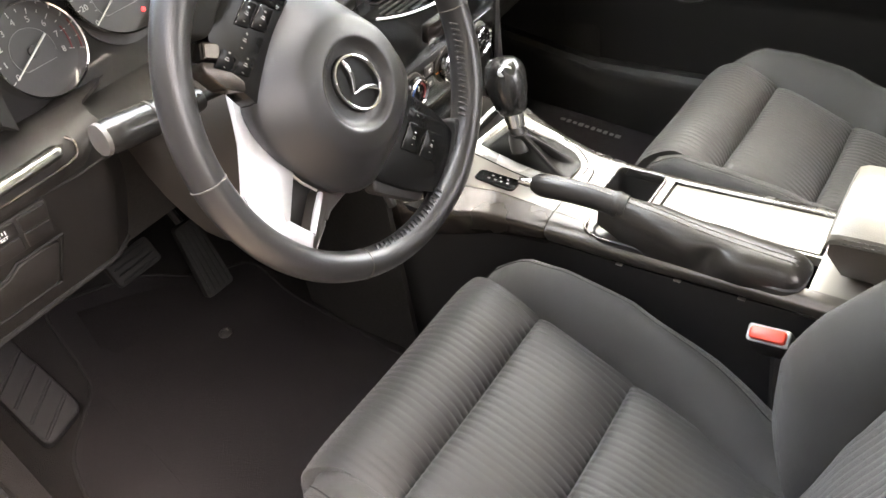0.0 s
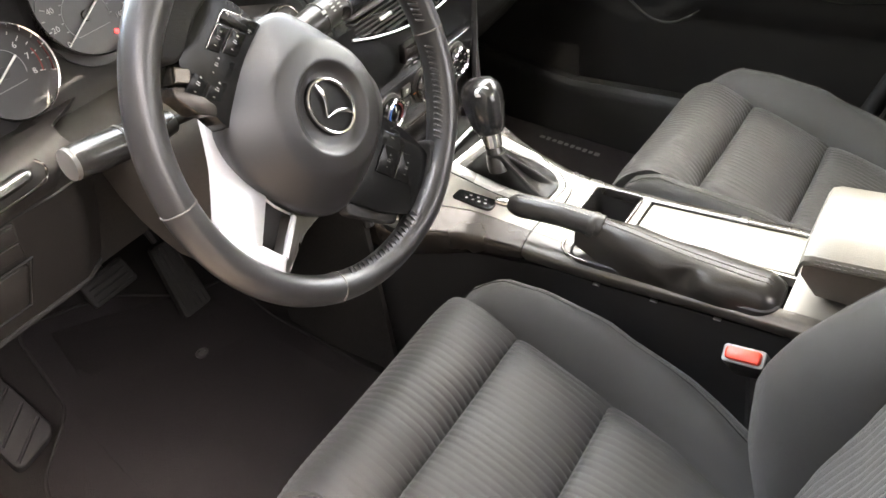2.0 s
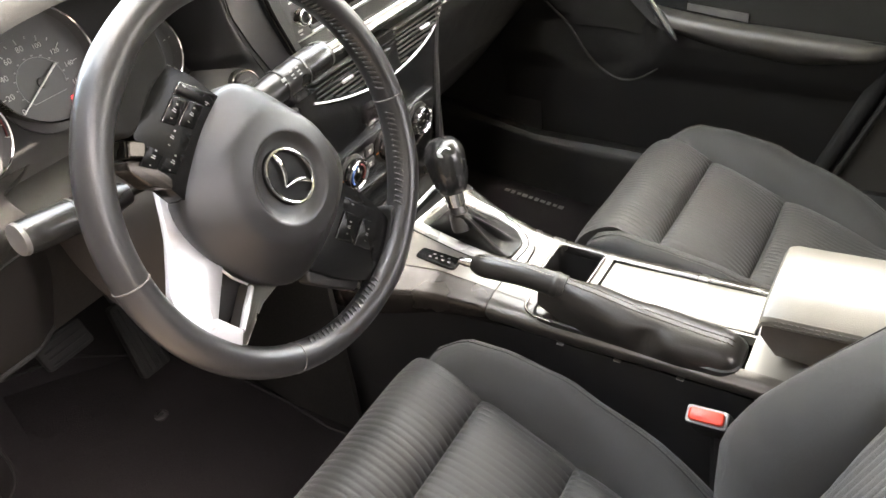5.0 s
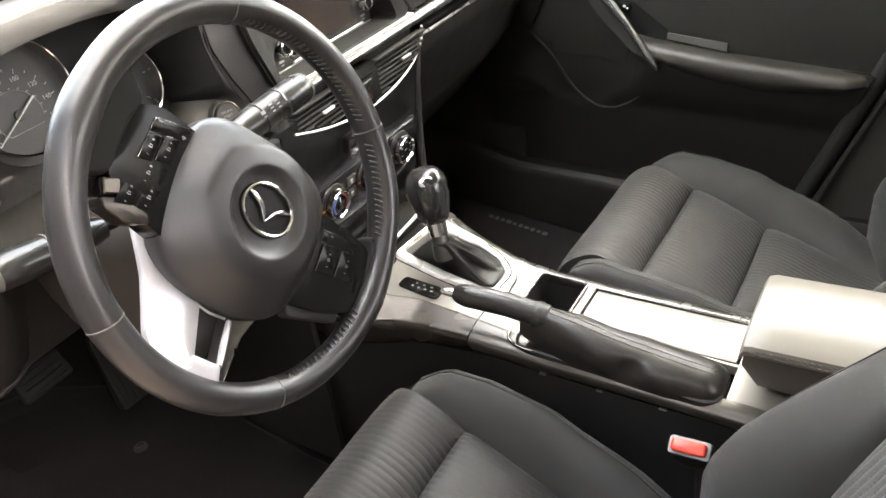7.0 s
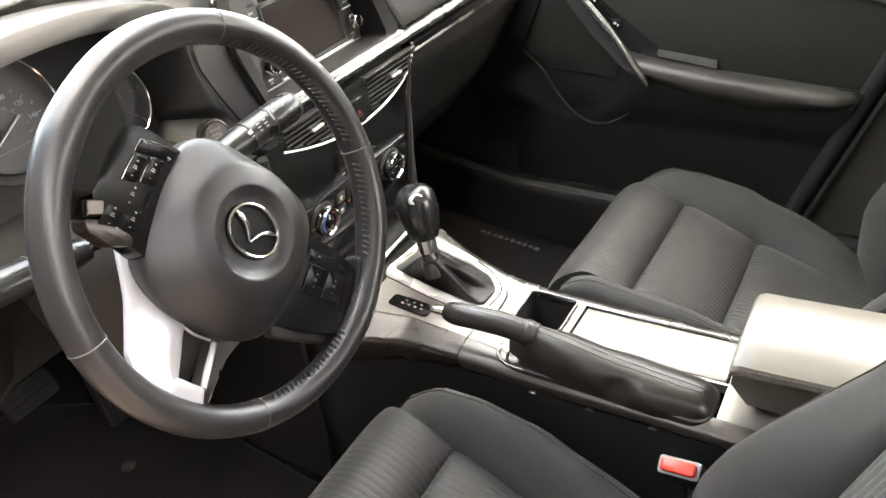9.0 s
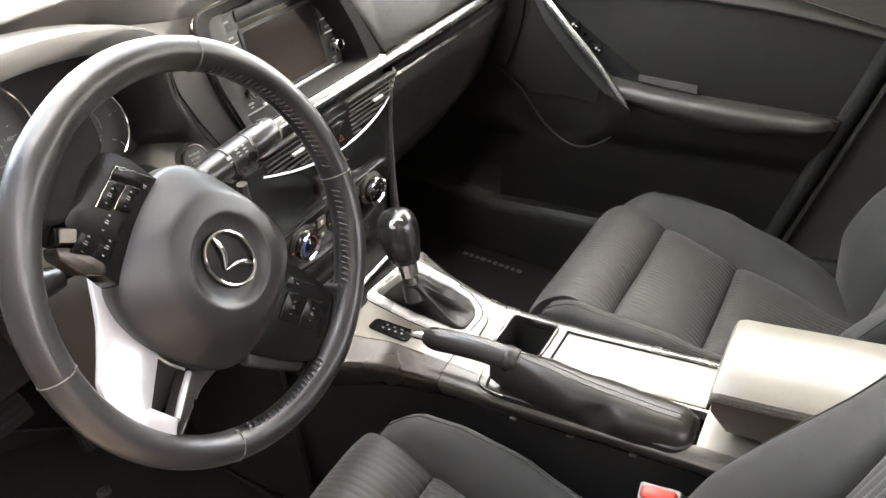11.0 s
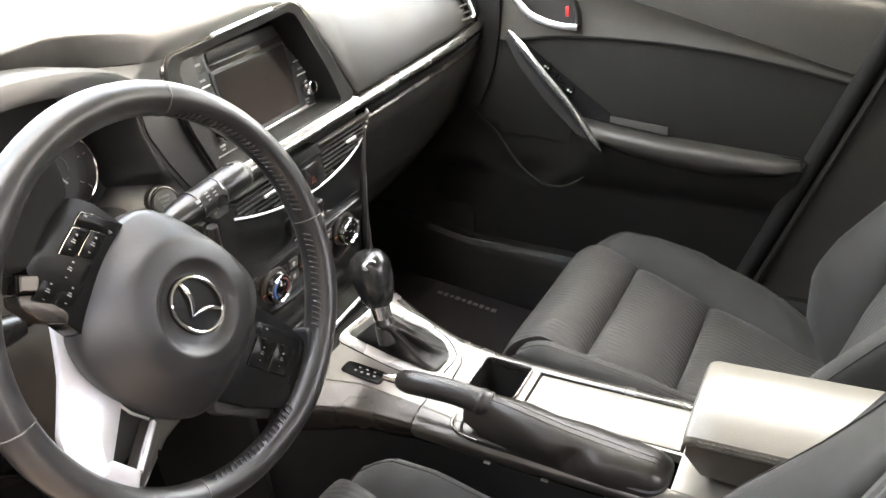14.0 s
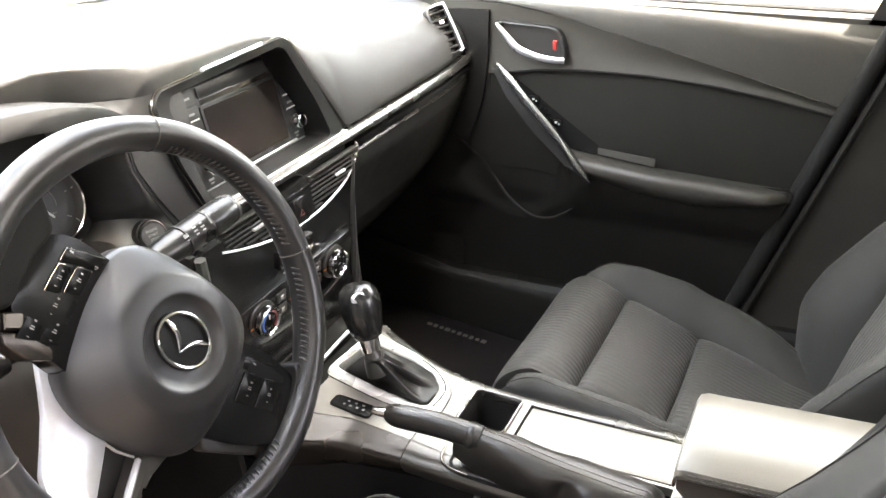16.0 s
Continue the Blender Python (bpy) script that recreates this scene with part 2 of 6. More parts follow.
def part(name, bm, material, parent, label="", m=None, sharp=38):
    """One mesh under a thing or a part; the bmesh is in world metres, or in the frame m."""
    if m is not None:
        bm.transform(m)
    base = BASE[parent.name]
    bm.transform(Matrix.Translation(-base))
    ob = new(name, finish(bm, name, material, sharp))
    ob.parent = parent
    BASE[ob.name] = base
    return tagged(ob, label) if label else ob


def solo(name, bm, material, label, category, kind="", group="", m=None, base=(0, 0, 0), sharp=38):
    """A thing that is one mesh."""
    if m is not None:
        bm.transform(m)
    bm.transform(Matrix.Translation(-Vector(base)))
    ob = new(name, finish(bm, name, material, sharp))
    ob.location = base
    BASE[ob.name] = Vector(base)
    return tagged(ob, label, category, group, kind)


def box(x0, x1, y0, y1, z0, z1, bevel=0.0, seg=2, bm=None):
    b = bmesh.new()
    bmesh.ops.create_cube(b, size=1.0)
    b.transform(Matrix.Translation(((x0 + x1) / 2, (y0 + y1) / 2, (z0 + z1) / 2)) @ Matrix.Diagonal((x1 - x0, y1 - y0, z1 - z0, 1)))
    if bevel:
        bmesh.ops.bevel(b, geom=b.edges[:], offset=bevel, segments=seg, profile=0.5, affect="EDGES")
    return join(bm, b)


def join(bm, b):
    if bm is None:
        return b
    me = bpy.data.meshes.new("tmp")
    b.to_mesh(me)
    b.free()
    bm.from_mesh(me)
    bpy.data.meshes.remove(me)
    return bm


def loft(rings, cap=True, closed=True, wrap=False, bm=None):
    """Skin over rings of points. closed: each ring is a loop; wrap: the last ring meets the first."""
    b = bm or bmesh.new()
    vs = [[b.verts.new(p) for p in r] for r in rings]
    n = len(vs[0])
    pairs = list(zip(vs, vs[1:])) + ([(vs[-1], vs[0])] if wrap else [])
    for a, c in pairs:
        for i in range(n if closed else n - 1):
            j = (i + 1) % n
            b.faces.new((a[i], a[j], c[j], c[i]))
    if cap and closed and not wrap:
        b.faces.new(vs[0][::-1]), b.faces.new(vs[-1])
    return b


def sheet(f, nu, nv, back, bm=None):
    """A slab whose front is f(u, v), u and v from 0 to 1, and whose back lies by the vector back behind it."""
    b = bmesh.new()
    back = Vector(back)
    fr = [[b.verts.new(f(i / nu, j / nv)) for j in range(nv + 1)] for i in range(nu + 1)]
    bk = [[b.verts.new(Vector(v.co) + back) for v in r] for r in fr]
    for i in range(nu):
        for j in range(nv):
            b.faces.new((fr[i][j], fr[i + 1][j], fr[i + 1][j + 1], fr[i][j + 1]))
            b.faces.new((bk[i][j], bk[i][j + 1], bk[i + 1][j + 1], bk[i + 1][j]))
    for i in range(nu):
        b.faces.new((fr[i][0], bk[i][0], bk[i + 1][0], fr[i + 1][0]))
        b.faces.new((fr[i][nv], fr[i + 1][nv], bk[i + 1][nv], bk[i][nv]))
    for j in range(nv):
        b.faces.new((fr[0][j], fr[0][j + 1], bk[0][j + 1], bk[0][j]))
        b.faces.new((fr[nu][j], bk[nu][j], bk[nu][j + 1], fr[nu][j + 1]))
    return join(bm, b)


def curve(pts, n):
    """n + 1 points along a smooth line through pts (Catmull-Rom)."""
    pts = [Vector(p) for p in pts]
    q = [2 * pts[0] - pts[1]] + pts + [2 * pts[-1] - pts[-2]]
    out = []
    for k in range(n + 1):
        s = k / n * (len(pts) - 1)
        i = min(int(s), len(pts) - 2)
        t = s - i
        a, b, c, d = q[i], q[i + 1], q[i + 2], q[i + 3]
        out.append(0.5 * (2 * b + (c - a) * t + (2 * a - 5 * b + 4 * c - d) * t * t + (3 * b - a - 3 * c + d) * t ** 3))
    return out


def lerp(table, x):
    """Straight-line reading from a table of (x, value)."""
    return float(np.interp(x, [a for a, _ in table], [v for _, v in table]))


def tube(pts, radius, seg=10, closed=False, flat=1.0, up=(0, 0, 1), bm=None):
    """A tube along pts; radius one number or one per point; flat squeezes it along up."""
    pts = [Vector(p) for p in pts]
    up = Vector(up)
    rings = []
    n = len(pts)
    for i, p in enumerate(pts):
        a = pts[(i - 1) % n] if closed or i else p
        c = pts[(i + 1) % n] if closed or i < n - 1 else p
        t = (c - a).normalized()
        s = t.cross(up)
        if s.length < 1e-4:
            s = t.cross(Vector((1, 0.01, 0)))
        s.normalize()
        w = s.cross(t).normalized()
        r = radius[i] if isinstance(radius, (list, tuple)) else radius
        rings.append([p + r * (math.cos(2 * math.pi * k / seg) * s + flat * math.sin(2 * math.pi * k / seg) * w) for k in range(seg)])
    return loft(rings, wrap=closed, bm=bm)


def revolve(profile, seg=32, bm=None, sx=1.0, sy=1.0):
    """A body of revolution round z from (radius, height) pairs, capped."""
    rings = [[Vector((sx * r * math.cos(2 * math.pi * k / seg), sy * r * math.sin(2 * math.pi * k / seg), h)) for k in range(seg)] for r, h in profile]
    return loft(rings, bm=bm)


def outline(pts, n=6, r=0.005):
    """Corners of a flat outline rounded by r: points (x, y)."""
    out = []
    k = len(pts)
    for i in range(k):
        p, a, c = Vector(pts[i]), Vector(pts[i - 1]), Vector(pts[(i + 1) % k])
        da, dc = (a - p), (c - p)
        rr = min(r, da.length * 0.45, dc.length * 0.45)
        s, e = p + da.normalized() * rr, p + dc.normalized() * rr
        for j in range(n + 1):
            t = j / n
            out.append((1 - t) ** 2 * s + 2 * t * (1 - t) * p + t * t * e)
    return out


def plate(pts, h0, h1, bevel=0.0, bm=None):
    """A flat plate over an outline in the xy plane, from height h0 to h1, its upper edge rounded by bevel."""
    pts = [Vector(p[:2]) for p in pts]
    c = sum(pts, Vector((0, 0))) / len(pts)
    rings = [[Vector((p.x, p.y, h0)) for p in pts]]
    if bevel:
        rings.append([Vector((p.x, p.y, h1 - bevel)) for p in pts])
        for a in (30, 60, 90):
            k = bevel * (1 - math.cos(radians(a)))
            ring = []
            for p in pts:
                d = p - c
                q = p - d.normalized() * k
                ring.append(Vector((q.x, q.y, h1 - bevel + bevel * math.sin(radians(a)))))
            rings.append(ring)
    else:
        rings.append([Vector((p.x, p.y, h1)) for p in pts])
    return loft(rings, bm=bm)


def rect(x0, x1, y0, y1, r=0.004):
    return outline([(x0, y0), (x1, y0), (x1, y1), (x0, y1)], 4, r)


def face_frame(origin, xdir, ydir):
    """A frame with x along xdir, y along ydir and z out of the face."""
    x = Vector(xdir).normalized()
    z = x.cross(Vector(ydir)).normalized()
    y = z.cross(x)
    m = Matrix((x, y, z)).transposed().to_4x4()
    m.translation = origin
    return m


def dashes(pts, size, gap, parent, material, name="stitching", label="", m=None, lift=0.0005):
    """A row of stitches along a line."""
    b = bmesh.new()
    pts = [Vector(p) for p in pts]
    acc, run = 0.0, []
    for a, c in zip(pts, pts[1:]):
        d = (c - a)
        ln = d.length
        if ln < 1e-7:
            continue
        d.normalize()
        while acc < ln:
            s = a + d * acc
            tube([s, s + d * size * 0.35, s + d * size * 0.7, s + d * size], [0.0004, 0.0008, 0.0008, 0.0004], 5, bm=b)
            acc += size + gap
        acc -= ln
    ob = part(name, b, material, parent, label, m)
    return tagged(ob, kind="stuff")


def lettering(text, size, m, material, parent, name="marking", depth=0.0003):
    """Raised print on a face: the text, centred at the frame m, as a mesh."""
    cu = bpy.data.curves.new("letters", "FONT")
    cu.body, cu.size, cu.align_x, cu.align_y, cu.extrude, cu.resolution_u = text, size, "CENTER", "CENTER", depth, 2
    tmp = bpy.data.objects.new("letters", cu)
    me = bpy.data.meshes.new_from_object(tmp)
    bpy.data.objects.remove(tmp)
    b = bmesh.new()
    b.from_mesh(me)
    bpy.data.meshes.remove(me)
    return part(name, b, material, parent, "", m)


def bars(rects, m, material, parent, name="marking", h=0.0004):
    """Flat printed bars: (x, y, width, height) on the face m."""
    b = bmesh.new()
    for x, y, w, t in rects:
        box(x - w / 2, x + w / 2, y - t / 2, y + t / 2, 0, h, bm=b)
    o = part(name, b, material, parent, "", m)
    if len(rects) > 1:
        tagged(o, kind="stuff")
    return o

# ---- ground and car shell ----
b = bmesh.new()
bmesh.ops.create_grid(b, x_segments=40, y_segments=40, size=400)
b.transform(Matrix.Translation((0, 0, -0.28)))
solo("ground", b, M_GRASS, "sunlit dry grass round the parked car", "ground", "structure")
solo("driveway", sheet(lambda u, v: Vector((-9.0 + 11.0 * u, -14.0 + 20.0 * v, -0.272 + 0.004 * noise.noise(Vector((7 * u, 11 * v, 1))))), 24, 40, (0, 0, -0.05)), M_DIRT, "brown gravel driveway under the parked car", "driveway", "structure")

# added out of view to cut the sky light from the driver's side
solo("light_block_wall", box(-2.9, -2.7, -9.0, 7.0, -0.30, WALL_TOP, 0.01), M_WALL, "added unseen wall that keeps sky light off the driver side", "wall", "structure")


def floor_height(y):
    return lerp([(-2.0, 0.0), (0.25, 0.0), (0.42, 0.055), (0.6, 0.11), (0.75, 0.25), (0.95, 0.62)], y)


body = thing("car_body", (0, 0, -0.2), "dark painted sedan body shell with open driver side", "car body", kind="structure")
part("roof", sheet(lambda u, v: Vector((-0.72 + 1.46 * u, -0.06 - 1.66 * v, 1.205 + 0.035 * math.sin(math.pi * u) + 0.03 * math.sin(math.pi * v))), 12, 12, (0, 0, 0.03)), M_HEADLINER, body, "grey headliner and roof")
for sx in (-1, 1):
    part("windscreen_pillar", tube([(sx * 0.67, -0.06, 1.21), (sx * 0.69, 0.38, 1.04), (sx * 0.72, 0.86, 0.84)], 0.035, 8), M_HARD, body, "dark windscreen pillar trim")
    part("rear_pillar", tube([(sx * 0.62, -1.7, 1.22), (sx * 0.66, -2.05, 0.85)], 0.06, 8), M_HARD, body)
part("cowl", sheet(lambda u, v: Vector((-0.72 + 1.44 * u, 0.86 + 0.05 * v + 0.06 * math.sin(math.pi * u), 0.845 + 0.012 * math.sin(math.pi * v) - 0.03 * abs(2 * u - 1) ** 2)), 12, 4, (0, 0, -0.05)), M_RUBBER, body, "black windscreen cowl")
part("windscreen_seal", tube([(x, 0.915 - 0.85 * x * x, 0.8435 - 0.010 * abs(x)) for x in np.linspace(-0.45, 0.45, 30)], 0.005, 8), M_RUBBER, body, "black rubber seal at the foot of the windscreen")
part("bonnet", sheet(lambda u, v: Vector((-0.8 + 1.6 * u, 0.94 + 0.95 * v, 0.79 + 0.03 * math.sin(math.pi * u) - 0.2 * v * v)), 12, 8, (0, 0, -0.03)), M_PAINT, body, "dark glossy bonnet")
part("bulkhead", box(-0.76, 0.76, 0.93, 0.97, -0.15, 0.80), M_CARPET, body)
part("underbody", box(-0.80, 0.80, -2.2, 0.95, -0.14, -0.02, 0.01), M_RUBBER, body)
part("rear_wall", box(-0.72, 0.72, -2.1, -2.06, -0.02, 0.86), M_CARPET, body)
# the open driver's door, swung out on its hinge, plain
dr = bmesh.new()
box(0, 1.02, -0.06, 0.0, 0.06, 0.80, 0.02, bm=dr)
part("open_door", dr, M_DOOR, body, "open driver door, plain inner side", Matrix.Translation((-0.83, 0.46, 0)) @ Matrix.Rotation(radians(197), 4, "Z"))
part("rear_side", box(0.70, 0.74, -2.06, -1.05, -0.02, 0.80), M_HARD, body)
part("rear_side", box(-0.74, -0.70, -2.06, -1.15, -0.02, 0.80), M_HARD, body)
part("door_sill", sheet(lambda u, v: Vector((-0.705 - 0.11 * v, -1.2 + 1.75 * u, lerp([(0, 0.03), (0.25, 0.105), (0.7, 0.115), (1, 0.07)], v))), 10, 10, (0, 0, -0.12)), M_SILL, body, "black scuffed door sill")
part("hinge_panel", box(-0.82, -0.745, 0.42, 0.95, 0.0, 0.82, 0.02), M_SILL, body, "black front door jamb")
part("kick_panel", sheet(lambda u, v: Vector((-0.725 - 0.02 * v, 0.36 + 0.57 * u, 0.0 + 0.66 * v)), 6, 6, (-0.03, 0, 0)), M_CARPET, body, "black footwell side panel")
part("wing_wall", box(0.715, 0.80, 0.28, 0.95, -0.1, 0.80), M_DARKMAT, body)
part("dash_end_filler", box(0.665, 0.716, 0.34, 0.93, 0.66, 0.79), M_HARD, body)
part("kick_panel", sheet(lambda u, v: Vector((0.69 + 0.01 * v, 0.24 + 0.66 * u, 0.0 + 0.62 * v)), 6, 6, (0.03, 0, 0)), M_DARKMAT, body)

ws = sheet(lambda u, v: Vector(((-0.70 + 1.40 * u) * (1 - 0.1 * v), 0.88 - 0.94 * v + 0.05 * math.sin(math.pi * u), 0.83 + 0.385 * v + 0.02 * math.sin(math.pi * v))), 12, 10, (0, 0.004, 0.004))
o = solo("window_1", ws, M_GLASS, "clear raked windscreen above the dashboard", "windscreen", "structure")
o.visible_shadow = False
o = solo("window_2", sheet(lambda u, v: Vector((0.715 - 0.07 * v, 0.42 - 1.05 * u, 0.79 + 0.40 * v)), 4, 4, (0.004, 0, 0)), M_GLASS, "closed passenger door window glass", "side window", "structure")
o.visible_shadow = False

fl = sheet(lambda u, v: Vector((-0.73 + 1.43 * u, -2.06 + 3.0 * v, floor_height(-2.06 + 3.0 * v) - 0.012)), 8, 60, (0, 0, -0.03))
solo("floor", fl, M_CARPET, "black carpeted car floor rising to the toe board", "floor", "structure")

# ---- floor mats, pedals ----


def mat_piece(corners, y0, name, label):
    t = thing(name, (corners[0][0], y0, 0), label, "floor mat")
    shape = outline(corners, 6, 0.03)
    n = len(shape)
    c = sum((Vector(p) for p in shape), Vector((0, 0))) / n
    rings = []
    for k in range(13):
        s = 1 - k / 12
        rings.append([Vector((c.x + (p.x - c.x) * s, c.y + (p.y - c.y) * s, floor_height(c.y + (p.y - c.y) * s) + 0.004 + 0.001 * noise.noise(Vector((p.x * 9 * s, p.y * 9, 3))))) for p in shape] if k < 12 else [Vector((c.x + (p.x - c.x) * 0.02, c.y + (p.y - c.y) * 0.02, floor_height(c.y) + 0.004)) for p in shape])
    under = [Vector((p.x, p.y, floor_height(p.y) - 0.004)) for p in shape]
    part("carpet", loft([under] + rings), M_MAT, t)
    edge = [Vector((p.x, p.y, floor_height(p.y) + 0.004)) for p in shape]
    part("binding", tube(edge, 0.0032, 8, True), M_BIND, t, "stitched edge binding")
    return t


dm = mat_piece([(-0.695, -0.10), (-0.175, -0.10), (-0.182, 0.28), (-0.198, 0.45), (-0.182, 0.565), (-0.265, 0.60), (-0.36, 0.66), (-0.52, 0.70), (-0.548, 0.575), (-0.655, 0.505), (-0.700, 0.40)], -0.10, "floor_mat", "black carpet floor mat under the steering wheel")
pm = mat_piece([(0.19, -0.15), (0.66, -0.15), (0.64, 0.44), (0.54, 0.52), (0.22, 0.52)], -0.15, "floor_mat", "black carpet floor mat in the passenger footwell")
tx = face_frame((0.5781, 0.2120, 0.0423), (0.004, -0.993, -0.1172), (1.000, 0.004, 0.0005))
bars([(-0.0703 + 0.0156 * k, 0.0, 0.0094 if k % 3 else 0.0125, 0.013 if k % 2 else 0.010) for k in range(10)], tx, M_FAINT, pm, "woven_mark")
part("anchor_button", revolve([(0.012, 0), (0.012, 0.004), (0.007, 0.006), (0.0065, 0.003)], 16), M_RUBBER, dm, "mat anchor button", Matrix.Translation((-0.338, 0.485, floor_height(0.485) + 0.003)))

rest = thing("foot_rest", (-0.60, 0.6, 0.1), "dusty black ribbed foot rest beside the pedals", "foot rest")
rf = face_frame((-0.617, 0.60, 0.170), (1, 0, 0), (0, 0.80, 0.60))
part("plate", plate(outline([(-0.052, -0.095), (0.028, -0.080), (0.026, 0.13), (-0.045, 0.13)], 5, 0.02), -0.03, 0.0, 0.006), M_REST, rest, "", rf)
for k in range(6):
    part("rib", tube([(-0.044, -0.082 + 0.034 * k, 0.0), (0.022, -0.046 + 0.034 * k, 0.0)], 0.0030, 6), M_REST, rest, "", rf)

ped = thing("accelerator_pedal", (-0.281, 0.55, 0.12), "long black ribbed rubber accelerator pedal", "pedal")
pf = face_frame((-0.281, 0.549, 0.190), (1, 0, -0.05), (0.034, 0.040, 0.1265))
part("pad", plate(outline([(-0.031, -0.070), (0.031, -0.070), (0.024, 0.075), (-0.024, 0.075)], 5, 0.010), -0.015, 0.0, 0.004), M_PEDAL, ped, "", pf)
for k in range(5):
    part("groove_rib", tube([(-0.022 + 0.011 * k, -0.062, 0.0), (-0.018 + 0.009 * k, 0.068, 0.0)], 0.0022, 6), M_PEDAL, ped, "", pf)
part("arm", tube([pf @ Vector((0, 0.06, -0.012)), (-0.25, 0.78, 0.45)], 0.008, 8), M_HARD, ped)
ped = thing("brake_pedal", (-0.36, 0.55, 0.2), "black rubber brake pedal pad on an arm", "pedal")
pf = face_frame((-0.391, 0.570, 0.262), (1, 0.0, 0.0), (0.0, 0.55, 0.83))
part("pad", plate(rect(-0.044, 0.044, -0.024, 0.024, 0.008), -0.012, 0.0, 0.004), M_PEDAL, ped, "", pf)
for k in range(4):
    part("tread", tube([(-0.035, -0.017 + 0.0113 * k, 0), (0.035, -0.017 + 0.0113 * k, 0)], 0.0022, 6), M_PEDAL, ped, "", pf)
part("arm", tube([pf @ Vector((0, 0, -0.01)), (-0.36, 0.74, 0.36), (-0.36, 0.76, 0.6)], 0.010, 8), M_HARD, ped)


def ease(a):
    a = min(1.0, max(0.0, a))
    return a * a * (3 - 2 * a)


# ---- seats ----
def build_seat():
    t = thing("front_seat", (-0.37, -0.2, 0.0), "black cloth front seat with ribbed centre panels and side bolsters", "car seat", "front seats")
    cx = -0.37
    wid = [(-0.55, 0.087), (-0.40, 0.110), (-0.33, 0.135), (-0.24, 0.154), (-0.09, 0.170), (-0.02, 0.174), (0.03, 0.190), (0.05, 0.192)]

    def half(y):
        return lerp(wid, y)

    def rib(x):
        return 0.0014 * (abs(math.sin(math.pi * x / PITCH)) ** 0.7)

    def cushion_panel(prof, sides):
        """One stitched panel: prof is its padded middle, sides the straight line that its edges follow."""
        mid = curve([(0, y, z) for y, z in prof], 30)
        side = curve([(0, y, z) for y, z in sides], 30)

        def f(u, v):
            i = int(round(v * 30))
            q = u * 2 - 1
            k = 1 - abs(q) ** 7
            p = side[i].lerp(mid[i], k)
            tg = (mid[min(i + 1, 30)] - mid[max(i - 1, 0)]).normalized()
            nr = Vector((0, -tg.z, tg.y))
            if nr.z < 0 or (abs(nr.z) < 0.2 and nr.y < 0):
                nr = -nr
            x = q * half(p.y)
            deep = 0.42 + 1.25 * abs(2 * v - 1) ** 1.7 + (2.3 * ease((0.57 - v) / 0.25) if prof[0][0] > 0 else 0.0)
            p = p + nr * (rib(x) * deep + 0.003 * q * q)
            return Vector((cx + x, p.y, p.z))
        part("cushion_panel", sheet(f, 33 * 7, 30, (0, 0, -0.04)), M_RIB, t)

    cushion_panel([(0.015, 0.084), (0.042, 0.144), (0.048, 0.200), (0.041, 0.248), (0.018, 0.281), (-0.020, 0.295), (-0.054, 0.285), (-0.078, 0.264), (-0.0900, 0.234)],
                  [(0.015, 0.084), (0.042, 0.144), (0.046, 0.196), (0.038, 0.242), (0.014, 0.274), (-0.020, 0.286), (-0.060, 0.272), (-0.084, 0.260), (-0.093, 0.255)])
    cushion_panel([(-0.0945, 0.236), (-0.0960, 0.258), (-0.108, 0.270), (-0.14, 0.266), (-0.19, 0.244), (-0.225, 0.216), (-0.2375, 0.194)],
                  [(-0.0935, 0.255), (-0.0975, 0.255), (-0.112, 0.252), (-0.14, 0.243), (-0.19, 0.227), (-0.225, 0.215), (-0.239, 0.210)])
    cushion_panel([(-0.2395, 0.194), (-0.2420, 0.213), (-0.254, 0.226), (-0.29, 0.223), (-0.36, 0.196), (-0.43, 0.177), (-0.52, 0.159)],
                  [(-0.2395, 0.210), (-0.2435, 0.210), (-0.258, 0.208), (-0.29, 0.204), (-0.36, 0.191), (-0.43, 0.174), (-0.52, 0.158)])

    hgt = [(-0.50, 0.018), (-0.44, 0.024), (-0.38, 0.042), (-0.30, 0.059), (-0.2, 0.068), (-0.11, 0.053), (-0.05, 0.032), (0.0, 0.004), (0.02, -0.019)]
    base_z = [(-0.52, 0.156), (-0.43, 0.172), (-0.36, 0.190), (-0.239, 0.209), (-0.15, 0.237), (-0.093, 0.256), (-0.04, 0.279), (0.0, 0.278), (0.02, 0.262)]
    outer = [(-0.50, 0.19), (-0.43, 0.205), (-0.33, 0.235), (-0.2, 0.252), (-0.1, 0.252), (-0.04, 0.240), (0.0, 0.222), (0.02, 0.205)]
    for sx, nm in ((1, "bolster"), (-1, "bolster")):
        rings, ridge = [], []
        for k in range(31):
            y = 0.02 - 0.52 * k / 30
            w, hw, z0, h = half(y) - 0.004, lerp(outer, y), lerp(base_z, y), lerp(hgt, y)
            d = hw - w
            sec = [(w - 0.004, z0 - 0.10), (w - 0.003, z0 - 0.02), (w, z0 - 0.002), (w + 0.12 * d, z0 + 0.35 * h), (w + 0.35 * d, z0 + 0.78 * h), (w + 0.58 * d, z0 + h), (w + 0.78 * d, z0 + 0.92 * h), (w + 0.92 * d, z0 + 0.55 * h), (w + 0.985 * d, z0 + 0.05 * h - 0.004), (hw, z0 - 0.04), (hw - 0.003, z0 - 0.08), (hw - 0.012, z0 - 0.12)]
            sec = curve([(a, 0, c) for a, c in sec], 36)
            rings.append([Vector((cx + sx * p.x, y, p.z)) for p in sec])
            ridge.append(Vector((cx + sx * (w + 0.67 * d), y, z0 + 0.985 * h + 0.0006)))
        part(nm, loft(rings), M_CLOTH, t, "smooth knit side bolster")
